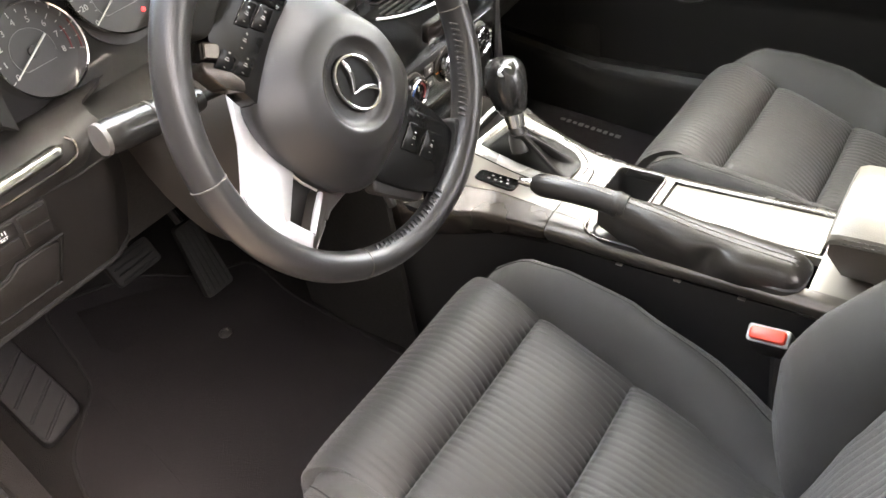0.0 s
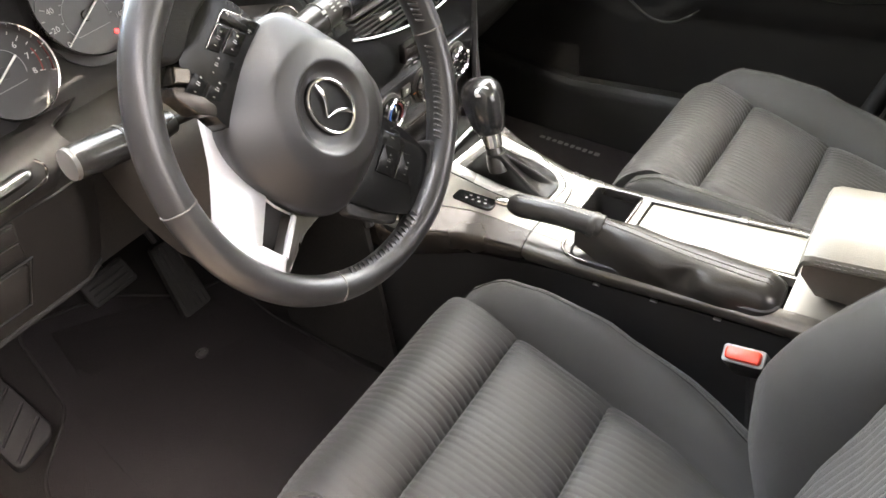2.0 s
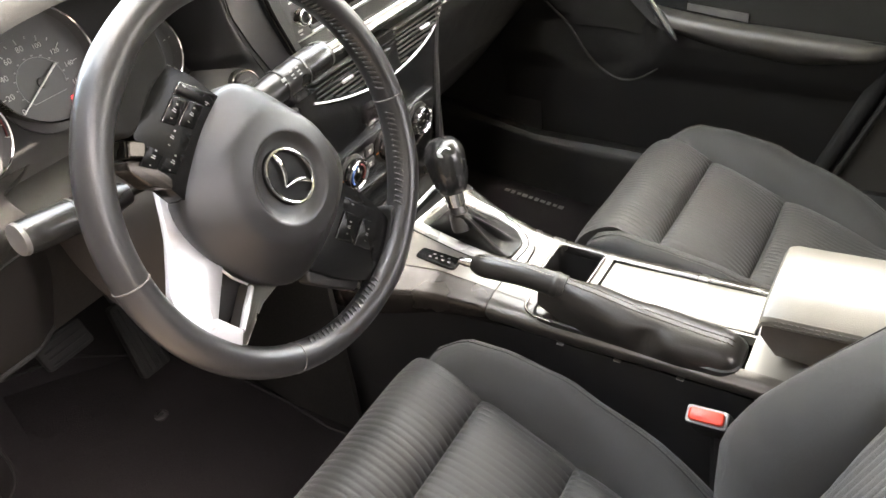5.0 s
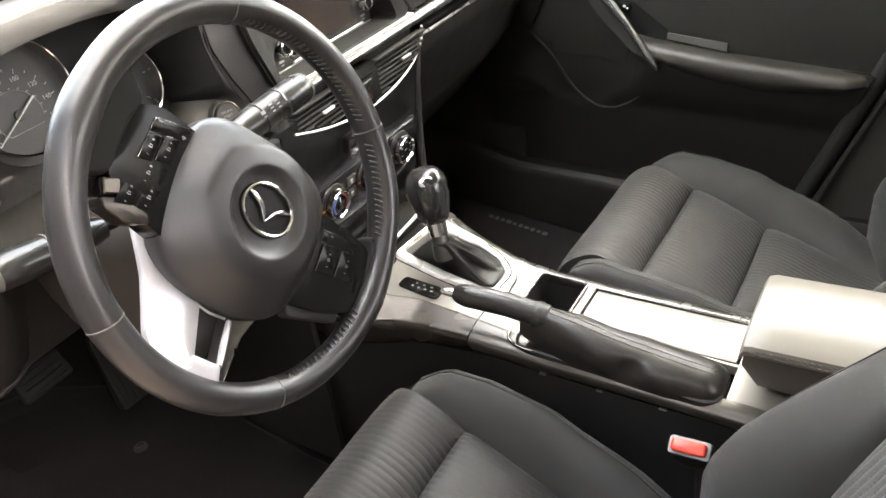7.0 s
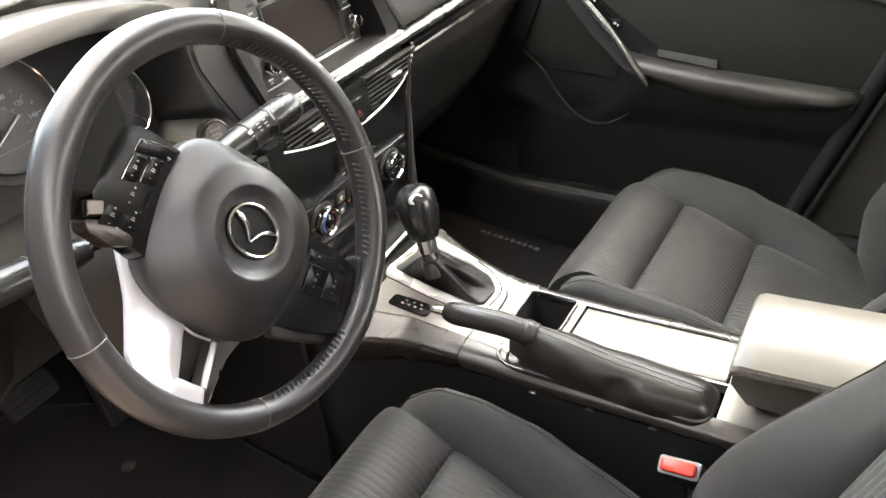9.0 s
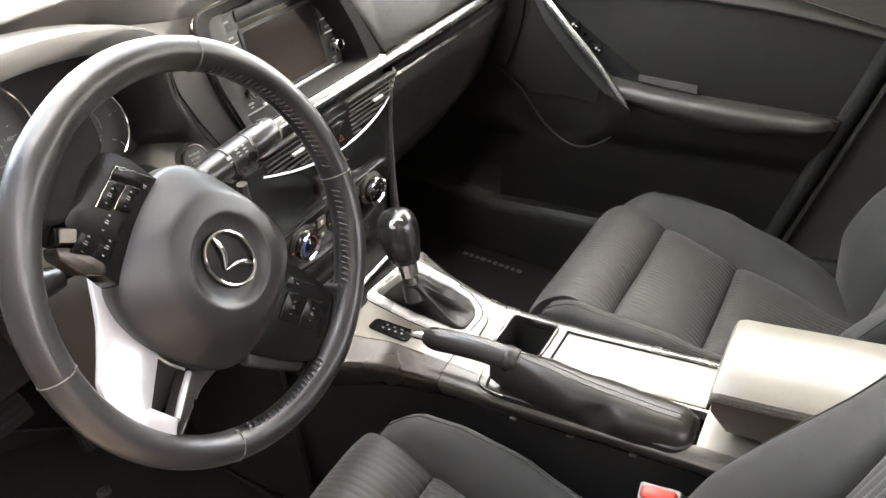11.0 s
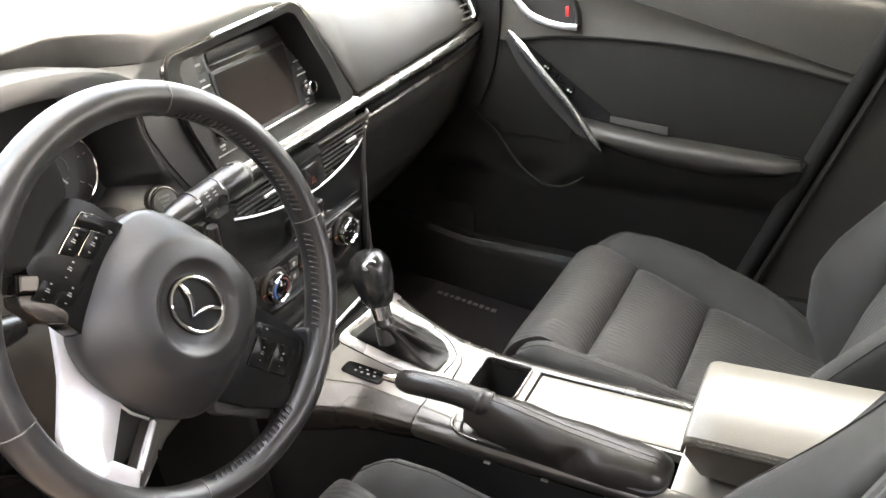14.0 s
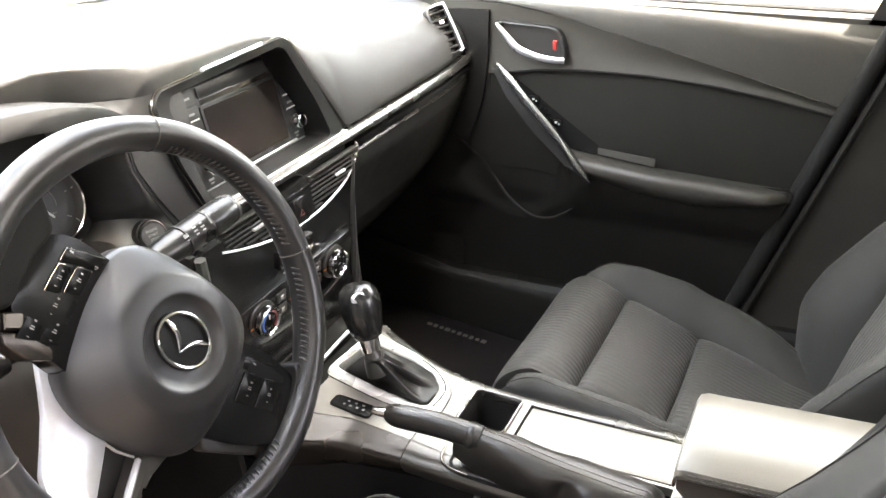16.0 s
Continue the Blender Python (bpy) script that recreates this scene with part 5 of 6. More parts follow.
for k in range(6):
    part("slat", box(-0.0165, 0.0165, -0.038 + 0.0145 * k, -0.0335 + 0.0145 * k, -0.010, 0.0012, 0.0012), M_KNEE, sv, "black slat", vf)
part("vent_tab", box(-0.004, 0.006, 0.012, 0.019, 0.0, 0.004, 0.001), M_SPOKE, sv, "silver vent tab", vf)

# ---- centre stack ----
stack = thing("centre_stack", (0.0, 0.25, 0.3), "gloss black centre stack between dash and console", "centre stack")
part("back_plate", sheet(lambda u, v: Vector((-0.165 + 0.33 * u, 0.192 - 0.035 * v, 0.385 + 0.265 * v)), 6, 8, (0, 0.03, 0)), M_GLOSS, stack, "gloss black fascia")
for sx in (-1, 1):
    part("side_trim", tube(curve([(sx * 0.172, 0.165, 0.640), (sx * 0.168, 0.170, 0.58), (sx * 0.169, 0.178, 0.48), (sx * 0.173, 0.180, 0.40), (sx * 0.172, 0.168, 0.352)], 20), 0.0075, 8), M_HARD, stack, "dark satin edge trim")
    part("side_wall", sheet(lambda u, v: Vector((sx * 0.176, 0.178 + 0.25 * u, 0.02 + 0.62 * v)), 4, 6, (-sx * 0.01, 0, 0)), M_DARKMAT, stack)
part("cubby", box(-0.165, 0.165, 0.20, 0.34, 0.345, 0.385, 0.004), M_HARD, stack, "dark open cubby floor")
part("cubby_back", box(-0.165, 0.165, 0.33, 0.35, 0.30, 0.60), M_CARPET, stack)
part("cubby_lip", box(-0.15, 0.15, 0.198, 0.210, 0.352, 0.384, 0.003), M_SILVER, stack, "silver cubby lip")

# vents with hazard switch
va = thing("centre_air_vents", (0.0, 0.16, 0.62), "twin centre air vents in a silver boat-shaped frame", "air vent", "air vents")


def boat(x):
    return 0.604 + 0.030 * (abs(x - 0.03) / 0.168) ** 2 + (0.022 * max(0.0, (x - 0.03) / 0.165) ** 9)


bx = np.linspace(-0.139, 0.192, 30)
part("recess", sheet(lambda u, v: Vector((-0.139 + 0.331 * u, 0.186, boat(-0.139 + 0.331 * u) + (0.664 - boat(-0.139 + 0.331 * u)) * v)), 30, 4, (0, 0.01, 0)), M_SILL, va, "dark vent recess")
part("frame_lower", tube([Vector((x, 0.152 + 0.012 * (abs(x) / 0.19) ** 2, boat(x))) for x in bx], 0.0019, 8), M_SPOKE, va, "silver lower frame")
part("frame_end", tube(curve([(0.192, 0.1645, boat(0.192)), (0.1955, 0.166, 0.656), (0.1955, 0.167, 0.664)], 8), [0.0032] * 6 + [0.0028, 0.002, 0.001], 8), M_SILVER, va, "silver frame end")
part("lower_lip", sheet(lambda u, v: Vector((-0.139 + 0.331 * u, 0.1545 + 0.012 * (abs(-0.139 + 0.331 * u) / 0.19) ** 2 + 0.03 * v, boat(-0.139 + 0.331 * u) - 0.001)), 30, 3, (0, 0, -0.004)), M_GLOSS, va)
for x0, x1 in ((-0.132, -0.018), (0.055, 0.190)):
    for k in range(8):
        z = 0.6610 - 0.0072 * k
        xs = [x for x in np.linspace(x0, x1, 40) if boat(x) + 0.004 < z]
        if len(xs) < 4:
            continue
        a, c = xs[0], xs[-1]
        part("slat", sheet(lambda u, v: Vector((a + (c - a) * u, 0.1565 + 0.016 * v, z - 0.003 * v)), 6, 2, (0, 0, -0.0022)), M_HARD, va, "black slat")
    mx = (x0 + x1) / 2 + 0.008
    part("vent_tab", box(mx - 0.013, mx + 0.011, 0.1530, 0.158, 0.6365, 0.6410, 0.0015), M_SPOKE, va, "silver vent tab")
hz = part("hazard_panel", sheet(lambda u, v: Vector((-0.016 + 0.069 * u, 0.1535 + 0.006 * v, boat(-0.016 + 0.069 * u) + 0.003 + (0.662 - boat(-0.016 + 0.069 * u) - 0.003) * v)), 6, 6, (0, 0.02, 0)), M_GLOSS, va, "gloss black switch panel")
part("hazard_button", plate(rect(-0.014, 0.014, -0.024, 0.014, 0.004), -0.004, 0.0016, 0.001), M_GLOSS, hz, "black hazard button", face_frame((0.022, 0.1545, 0.628), (1, 0, 0), (0, 0.08, 1)))
tri = face_frame((0.022, 0.1526, 0.620), (1, 0, 0), (0, 0.08, 1))
part("triangle_mark", tube([tri @ Vector(p) for p in ((-0.005, -0.004, 0), (0.005, -0.004, 0), (0.0, 0.005, 0))], 0.0009, 6, True, up=(0, 1, 0)), M_REDMARK, hz, "red hazard triangle")

# climate controls
cl = thing("climate_panel", (0.005, 0.175, 0.49), "black climate control panel with three chrome-ringed dials", "climate control")
cf = face_frame((0.008, 0.1735, 0.500), (1, 0, 0), (0, -0.13, 1))
part("fascia", plate(outline([(-0.150, 0.030), (-0.135, -0.038), (-0.06, -0.055), (0.06, -0.055), (0.135, -0.038), (0.150, 0.030)], 6, 0.02), -0.01, 0.004, 0.003), M_GLOSS, cl, "gloss black fascia", cf)
part("fascia_line", tube([cf @ Vector(p) for p in curve([(-0.150, 0.022, 0.004), (-0.132, -0.036, 0.003), (-0.06, -0.054, 0.003), (0.06, -0.054, 0.003), (0.132, -0.036, 0.003)], 30)], 0.002, 6), M_SMOKE, cl, "smoked silver lower edge")
for x, kind in ((-0.090, "temp"), (0.0, "mode"), (0.088, "fan")):
    kf2 = cf @ Matrix.Translation((x, -0.002, 0.004))
    r = 0.022 if kind != "mode" else 0.024
    part("dial_socket", revolve([(r + 0.006, -0.002), (r + 0.005, 0.003), (r + 0.001, 0.004)], 32), M_HARD, cl, "black dial socket", kf2)
    dial = part("dial", revolve([(r, 0.0), (r, 0.012), (r - 0.002, 0.0135), (0.002, 0.0138)], 40), M_GLOSS, cl, "black dial face", kf2)
    part("chrome_ring", loft([[Vector((a * math.cos(2 * math.pi * k / 40), a * math.sin(2 * math.pi * k / 40), h)) for k in range(40)] for a, h in ((r + 0.0012, 0.008), (r + 0.0014, 0.0150), (r - 0.0005, 0.0165), (r - 0.003, 0.0142))], cap=False), M_CHROME, dial, "chrome dial ring", kf2)
    if kind == "temp":
        for a0, a1, mm in ((-50, 80, M_REDMARK), (100, 230, M_BLUEMARK)):
            part("scale_arc", tube([kf2 @ Vector((0.0155 * math.cos(radians(a)), 0.0155 * math.sin(radians(a)), 0.0140)) for a in range(a0, a1, 10)], 0.0016, 6), mm, dial)
        bars([(0, 0.008, 0.002, 0.008)], kf2 @ Matrix.Translation((0, 0, 0.0138)), M_MARK, dial)
    else:
        bars([(0.013 * math.cos(radians(a)), 0.013 * math.sin(radians(a)), 0.0036, 0.0014) for a in (-30, 30, 90, 150, 210)], kf2 @ Matrix.Translation((0, 0, 0.0138)), M_KEYMARK, dial)
        bars([(0.0, 0.0, 0.006, 0.0016)], kf2 @ Matrix.Translation((0, 0, 0.0138)), M_KEYMARK, dial)
    bars([(-r - 0.004, -0.002, 0.006, 0.0016)], kf2 @ Matrix.Translation((0, 0, 0.0036)), M_ORANGE, cl, "pointer_mark")
for x in (-0.045, 0.044):
    for y in (0.010, -0.012):
        kb = part("button", plate(rect(x - 0.010, x + 0.010, y - 0.008, y + 0.008, 0.002), 0.002, 0.0065, 0.001), M_HARD, cl, "black push button", cf)
        bars([(x, y + 0.001, 0.006, 0.003), (x, y - 0.003, 0.005, 0.001)], cf @ Matrix.Translation((0, 0, 0.0065)), M_MARK, kb)
dp = cf @ Matrix.Translation((0.0, 0.062, 0.0))
part("clock_window", plate(rect(-0.040, 0.040, -0.014, 0.014, 0.003), -0.004, 0.003, 0.001), M_SCREEN, cl, "dark clock display", dp)
bars([(-0.025, -0.024, 0.008, 0.003), (-0.010, -0.024, 0.008, 0.003)], dp @ Matrix.Translation((0, 0.0, -0.002)), M_DIM, cl)
part("seam_line", tube([cf @ Vector((-0.150, 0.034, 0.002)), cf @ Vector((0.150, 0.034, 0.002))], 0.0008, 6), M_GLOSS, cl)

# ---- display unit ----
du = thing("display_unit", (0.0, 0.2, 0.76), "built-in display and radio unit in a black surround", "radio display")
sur_out = [(-0.130, 0.684), (-0.158, 0.76), (-0.172, 0.835), (-0.160, 0.850), (0.075, 0.858), (0.092, 0.848), (0.150, 0.75), (0.184, 0.688)]
sur_in = [(-0.118, 0.690), (-0.135, 0.76), (-0.147, 0.826), (-0.140, 0.838), (0.067, 0.845), (0.080, 0.838), (0.128, 0.748), (0.150, 0.690)]
so, si = outline(sur_out, 6, 0.018), outline(sur_in, 6, 0.014)
yo = lambda z: 0.176 + 0.10 * max(0, z - 0.69) * 0.6


def ring3(o, dy):
    return [Vector((p.x, yo(p.y) + dy, p.y)) for p in o]


part("surround", loft([ring3(so, 0.03), ring3(so, 0.004), [p.lerp(q, 0.15) + Vector((0, -0.003, 0)) for p, q in zip(ring3(so, 0.0), ring3(si, 0.0))], ring3(si, 0.0), [p + Vector((-0.006 if p.x > 0.05 else 0.0, 0, 0)) for p in ring3(si, 0.048)]], cap=False), M_FRAME, du, "black display surround", sharp=25)
part("surround_line", tube(ring3(so, 0.001), 0.0016, 6, True), M_SMOKE, du, "thin bright surround line")
part("top_brow", tube([Vector((x, yo(0.853) - 0.003, 0.8515 + 0.0075 * (x + 0.16) / 0.235)) for x in np.linspace(-0.085, 0.03, 12)], 0.0028, 8), M_SPOKE, du, "silver brow")
part("recess_back", loft([[Vector((p.x, y, p.y)) for p in outline([(-0.118, 0.684), (-0.140, 0.828), (0.074, 0.832), (0.150, 0.690)], 4, 0.01)] for y in (0.258, 0.262)]), M_HARD, du)
part("shelf", sheet(lambda u, v: Vector((-0.128 + 0.310 * u, 0.168 + 0.072 * v, 0.6875 + 0.004 * v)), 8, 6, (0, 0, -0.006)), M_SHELF, du, "satin grey shelf under the display")
df = face_frame((0.010, 0.231, 0.772), (1, 0.0, 0.0), (0, 0.16, 1))
part("unit_face", plate(rect(-0.104, 0.126, -0.083, 0.048, 0.005), -0.02, 0.002, 0.002), M_UNIT, du, "black unit face", df)
part("disc_slot", plate(rect(-0.062, 0.088, 0.031, 0.046, 0.002), 0.0, 0.0045, 0.001), M_UNIT, du, "grey disc door", df)
part("slot_gap", plate(rect(-0.060, 0.086, 0.0225, 0.0290, 0.001), 0.0, 0.0026), M_SCREEN, du, "", df)
part("screen_frame", plate(rect(-0.065, 0.090, -0.076, 0.021, 0.003), 0.0, 0.0040, 0.001), M_HARD, du, "black screen frame", df)
part("screen", plate(rect(-0.060, 0.086, -0.072, 0.017, 0.002), 0.002, 0.0045), M_SCREEN, du, "dark unlit screen", df)
part("screen_sill", box(-0.064, 0.100, -0.0815, -0.0785, 0.003, 0.007, 0.0008), M_SPOKE, du, "thin silver sill", df)
for sx in (-1, 1):
    for k in range(4):
        y = 0.037 - 0.0205 * k
        bx0 = 0.107 if sx > 0 else -0.083
        kb = part("button", plate(rect(bx0 - 0.0145, bx0 + 0.0145, y - 0.0088, y + 0.0088, 0.002), 0.0, 0.0048, 0.001), M_HARD, du, "black side button", df)
        bars([(bx0, y, 0.012, 0.003)], df @ Matrix.Translation((0, 0, 0.0048)), M_DIM, kb)
        if k:
            part("bright_edge", box(bx0 - 0.011, bx0 + 0.011, y - 0.0092, y - 0.0072, 0.003, 0.0058), M_MARK, kb, "white button edge", df)
    kn = part("knob", revolve([(0.0115, 0.0), (0.0115, 0.016), (0.0105, 0.0185), (0.0085, 0.019), (0.0075, 0.0165), (0.001, 0.0165)], 28), M_CHROME, du, "chrome knob", df @ Matrix.Translation((0.108 if sx > 0 else -0.083, -0.054, 0.002)))
    part("knob_cap", revolve([(0.0072, 0.0150), (0.0070, 0.0175), (0.001, 0.0178)], 24), M_GLOSS, kn, "black knob cap", df @ Matrix.Translation((0.108 if sx > 0 else -0.083, -0.054, 0.002)))
    bars([(bx0, -0.072, 0.010, 0.003), (bx0, -0.077, 0.006, 0.002)], df @ Matrix.Translation((0, 0, 0.002)), M_DIM, du)

# ---- instrument cluster ----
ic = thing("instrument_cluster", (-0.39, 0.27, 0.74), "instrument cluster with three chrome-ringed dials", "instrument cluster")
HOOD = ((0.186, 0.985, 0.006), (0.190, 1.0, 0.012), (0.205, 1.01, 0.014), (0.25, 1.02, 0.008), (0.34, 1.04, 0.002))


def hood_ring(a):
    """A slice through the arched hood at the angle a."""
    up = [Vector((-0.395 + r * 0.218 * math.cos(a), y, 0.740 + (0.128 + lift) * max(0, math.sin(a)) ** 0.55 * r)) for y, r, lift in HOOD]
    dn = [Vector((-0.395 + (r * 0.218 - 0.012) * math.cos(a), y + 0.002, 0.728 + (0.126 + lift) * max(0, math.sin(a)) ** 0.55 * r)) for y, r, lift in reversed(HOOD)]
    return up + dn


part("hood", loft([hood_ring(a) for a in np.linspace(0.50, math.pi + 0.02, 48)]), M_HOOD, ic, "padded black cluster hood")
part("backing", sheet(lambda u, v: Vector((-0.60 + 0.43 * u, 0.262 + 0.050 * v, 0.665 + 0.175 * v)), 4, 4, (0, 0.01, 0)), M_KNEE, ic, "dark cluster back")
part("lower_visor", sheet(lambda u, v: Vector((-0.53 + 0.36 * u, 0.206 + 0.062 * v, 0.659 + 0.027 * v + 0.006 * math.sin(math.pi * v))), 10, 8, (0, 0, -0.01)), M_GLOVE, ic, "black visor under the dials")


def gauge(x, z, r, labels, a0, a1, needle, name, label, ring=None):
    y = 0.262 + 0.050 * (z - 0.665) / 0.175 - 0.004
    m = face_frame((x, y, z), (1, 0, 0), (0, 0.275, 0.96))
    g = part(name, revolve([(r, -0.006), (r, 0.0), (0.002, 0.0)], 56), M_GAUGE, ic, label, m)
    rm, rr = (m, r) if ring is None else (m @ Matrix.Translation((ring[0], ring[1], 0)), ring[2])
    if ring:
        part("outer_face", revolve([(rr, -0.008), (rr, -0.0012), (0.002, -0.0012)], 56), M_GAUGE, g, "", rm)
    part("chrome_ring", loft([[Vector((a * math.cos(2 * math.pi * k / 64), a * math.sin(2 * math.pi * k / 64), h)) for k in range(64)] for a, h in ((rr - 0.001, 0.0), (rr, 0.018), (rr + 0.0014, 0.0190), (rr + 0.0022, 0.017), (rr + 0.0022, -0.004))], cap=False), M_CHROME, g, "chrome dial ring", rm)
    n = len(labels)
    marks = bmesh.new()
    for k in range((n - 1) * 2 + 1):
        a = radians(a0 + (a1 - a0) * k / ((n - 1) * 2))
        ln = 0.0055 if k % 2 == 0 else 0.003
        c, s = math.cos(a), math.sin(a)
        p, q2 = Vector((c * (r - 0.004), s * (r - 0.004), 0.0004)), Vector((c * (r - 0.004 - ln), s * (r - 0.004 - ln), 0.0004))
        tube([p, q2], 0.0005, 5, bm=marks)
    tagged(part("scale_marks", marks, M_DIAL, g, "", m), kind="stuff")
    for k, txt in enumerate(labels):
        a = radians(a0 + (a1 - a0) * k / (n - 1))
        if txt:
            lettering(txt, 0.0088 if len(txt) < 3 else 0.0072, m @ Matrix.Translation(((r - 0.0148) * math.cos(a), (r - 0.0148) * math.sin(a), 0.0003)), M_DIAL, g, "numeral")
    part("inner_ring", tube([m @ Vector((0.50 * r * math.cos(radians(a)), 0.50 * r * math.sin(radians(a)), 0.0004)) for a in range(-20, 212, 6)] + [m @ Vector((0.50 * r * math.cos(radians(209)) + 0.004, 0.5 * r * math.sin(radians(209)) - 0.004, 0.0004)), m @ Vector((0.50 * r * math.cos(radians(-30)) - 0.002, 0.5 * r * math.sin(radians(-30)) - 0.003, 0.0004))], 0.0004, 5), M_DIM, g)
    a = radians(needle)
    d = Vector((math.cos(a), math.sin(a), 0))
    part("needle", tube([d * -0.62 * (r - 0.011) + Vector((0, 0, 0.004)), d * (r - 0.011) + Vector((0, 0, 0.004))], [0.0013, 0.0007], 6), M_MARK, g, "white needle", m)
    part("needle_hub", revolve([(0.006, 0.0005), (0.0055, 0.003), (0.002, 0.0032)], 24), M_HARD, g, "", m)
    return g, m


g1, m1 = gauge(-0.512, 0.748, 0.046, ["0", "1", "2", "3", "4", "5", "6", "7", "8"], 209, -20, 209, "tachometer", "black tachometer dial")
part("red_zone", tube([m1 @ Vector((0.0395 * math.cos(radians(a)), 0.0395 * math.sin(radians(a)), 0.0003)) for a in range(-20, 16, 5)], 0.0009, 6), M_REDMARK, g1, "red zone arc")
g2, m2 = gauge(-0.402, 0.762, 0.053, ["0", "20", "40", "60", "80", "100", "120", "140", "160"], 209, -20, 209, "speedometer", "black speedometer dial", (0.0020, 0.0185, 0.0600))
bars([(0.0285 * math.cos(radians(a)), 0.0285 * math.sin(radians(a)), 0.0024, 0.0014) for a in range(-15, 215, 19)], m2 @ Matrix.Translation((0, 0, 0.0003)), M_DIM, g2, "small_numeral")
part("warning_lamp", revolve([(0.0026, 0), (0.0026, 0.0008), (0.001, 0.001)], 16), M_REDLAMP, g2, "lit red warning lamp", m2 @ Matrix.Translation((0.0225, -0.027, 0.0002)))
gauge(-0.281, 0.744, 0.046, ["", "", "", ""], 220, -40, 120, "fuel_dial", "dark fuel and trip dial")
part("cluster_window", plate(rect(-0.20, 0.20, -0.07, 0.07, 0.03), 0.0, 0.0006), M_HARD, ic, "", Matrix.Translation((-0.39, 0.45, 0.70)))

# start button
sb = thing("start_button", (-0.213, 0.19, 0.688), "round black engine start button with a bright ring", "start button")
sf = face_frame((-0.197, 0.209, 0.6800), (1, -0.25, 0.0), (0.05, 0.25, 1)) @ Matrix.Scale(0.82, 4)
part("bezel", revolve([(0.024, -0.014), (0.024, -0.01), (0.024, 0.001), (0.0215, 0.004), (0.0185, 0.003)], 36), M_HARD, sb, "black bezel", sf)
part("bright_ring", loft([[Vector((a * math.cos(2 * math.pi * k / 36), a * math.sin(2 * math.pi * k / 36), h)) for k in range(36)] for a, h in ((0.0225, 0.002), (0.0218, 0.0048), (0.0205, 0.005), (0.0195, 0.002))], cap=False), M_SMOKE, sb, "smoked chrome ring", sf)
part("cap", revolve([(0.0185, 0.0), (0.0180, 0.0055), (0.010, 0.0060), (0.001, 0.0061)], 32), M_HARD, sb, "black cap", sf)
for k, txt in enumerate(("ENGINE", "START", "STOP")):
    lettering(txt, 0.0055, sf @ Matrix.Translation((0, 0.007 - 0.007 * k, 0.0062)), M_DIM, sb, "marking")

# dash face between cluster and display, and lower driver's dash
face_left = [(0, -0.150), (0.25, -0.158), (0.48, -0.187), (0.66, -0.206), (0.75, -0.206), (0.9, -0.225), (1, -0.235)]


def inner_face(u, v):
    x = lerp(face_left, v) * (1 - u) - 0.120 * u
    y = 0.199 - 0.016 * u
    return Vector((x, y + (0.1875 + set_back(x) - y) * ease((v - 0.78) / 0.22), 0.600 + 0.250 * v))


part("inner_face", sheet(inner_face, 24, 40, (0, 0.03, 0)), M_CHEEK, dash, "black dash face beside the display")
seam_x = [(0.60, -0.120), (0.664, -0.151), (0.726, -0.185), (0.77, -0.204), (0.80, -0.206), (0.86, -0.235)]


def cluster_side(u, v):
    """Smooth cheek between the dials and the dash face; it carries the start button."""
    z = 0.60 + 0.25 * v
    xa, xb = lerp(seam_x, z), lerp([(0.60, -0.31), (0.665, -0.31), (0.685, -0.265), (0.70, -0.237), (0.73, -0.225), (0.80, -0.226), (0.86, -0.252)], z)
    yb = lerp([(0.60, 0.205), (0.655, 0.205), (0.68, 0.262), (0.70, 0.287), (0.86, 0.295)], z)
    high = ease((z - 0.690) / 0.035)
    bend = ease(u) * (1 - high) + max(0.0, (u - 0.25) / 0.75) ** 1.6 * high
    return Vector((xa + (xb - xa) * u, 0.1985 + (yb - 0.1985) * bend + 0.003 * (1 - u) ** 8, z))


part("dial_cheek", sheet(cluster_side, 24, 40, (0, 0.008, 0)), M_CHEEK, dash, "smooth black cheek beside the dials")
part("face_seam", tube([Vector((lerp(seam_x, z), 0.1965, z)) for z in np.linspace(0.64, 0.84, 20)], 0.0010, 6), M_GLOSS, dash)
part("lower_face", sheet(lambda u, v: Vector((-0.29 + 0.125 * u, 0.215 - 0.02 * u + 0.035 * (1 - v), 0.40 + 0.22 * v)), 8, 8, (0, 0.03, 0)), M_HARD, dash)
kp = thing("knee_panel", (-0.6, 0.23, 0.5), "dark grey lower dash panel with switches and a coin pocket", "dash panel")


def knee(u, v):
    z = 0.700 - 0.187 * v
    xr = lerp([(0.475, -0.530), (0.52, -0.512), (0.60, -0.500), (0.66, -0.500), (0.70, -0.515)], z)
    x = -0.715 + (xr + 0.715) * u
    return Vector((x, 0.208 + 0.055 * max(0, v - 0.1) ** 1.5 + 0.03 * max(0, u - 0.85) / 0.15 * 0.6 - 0.012 * math.sin(math.pi * u) * (1 - v) + 0.024 * ease((z - 0.684) / 0.012), z))


part("panel", sheet(knee, 20, 16, (0, 0.03, 0.0)), M_KNEE, kp, "dark grey plastic panel")
LIP = curve([(0, 0.0, 0.664), (0, -0.0030, 0.676), (0, -0.0015, 0.687), (0, 0.006, 0.6955), (0, 0.018, 0.7000), (0, 0.038, 0.7010), (0, 0.076, 0.6975)], 24)


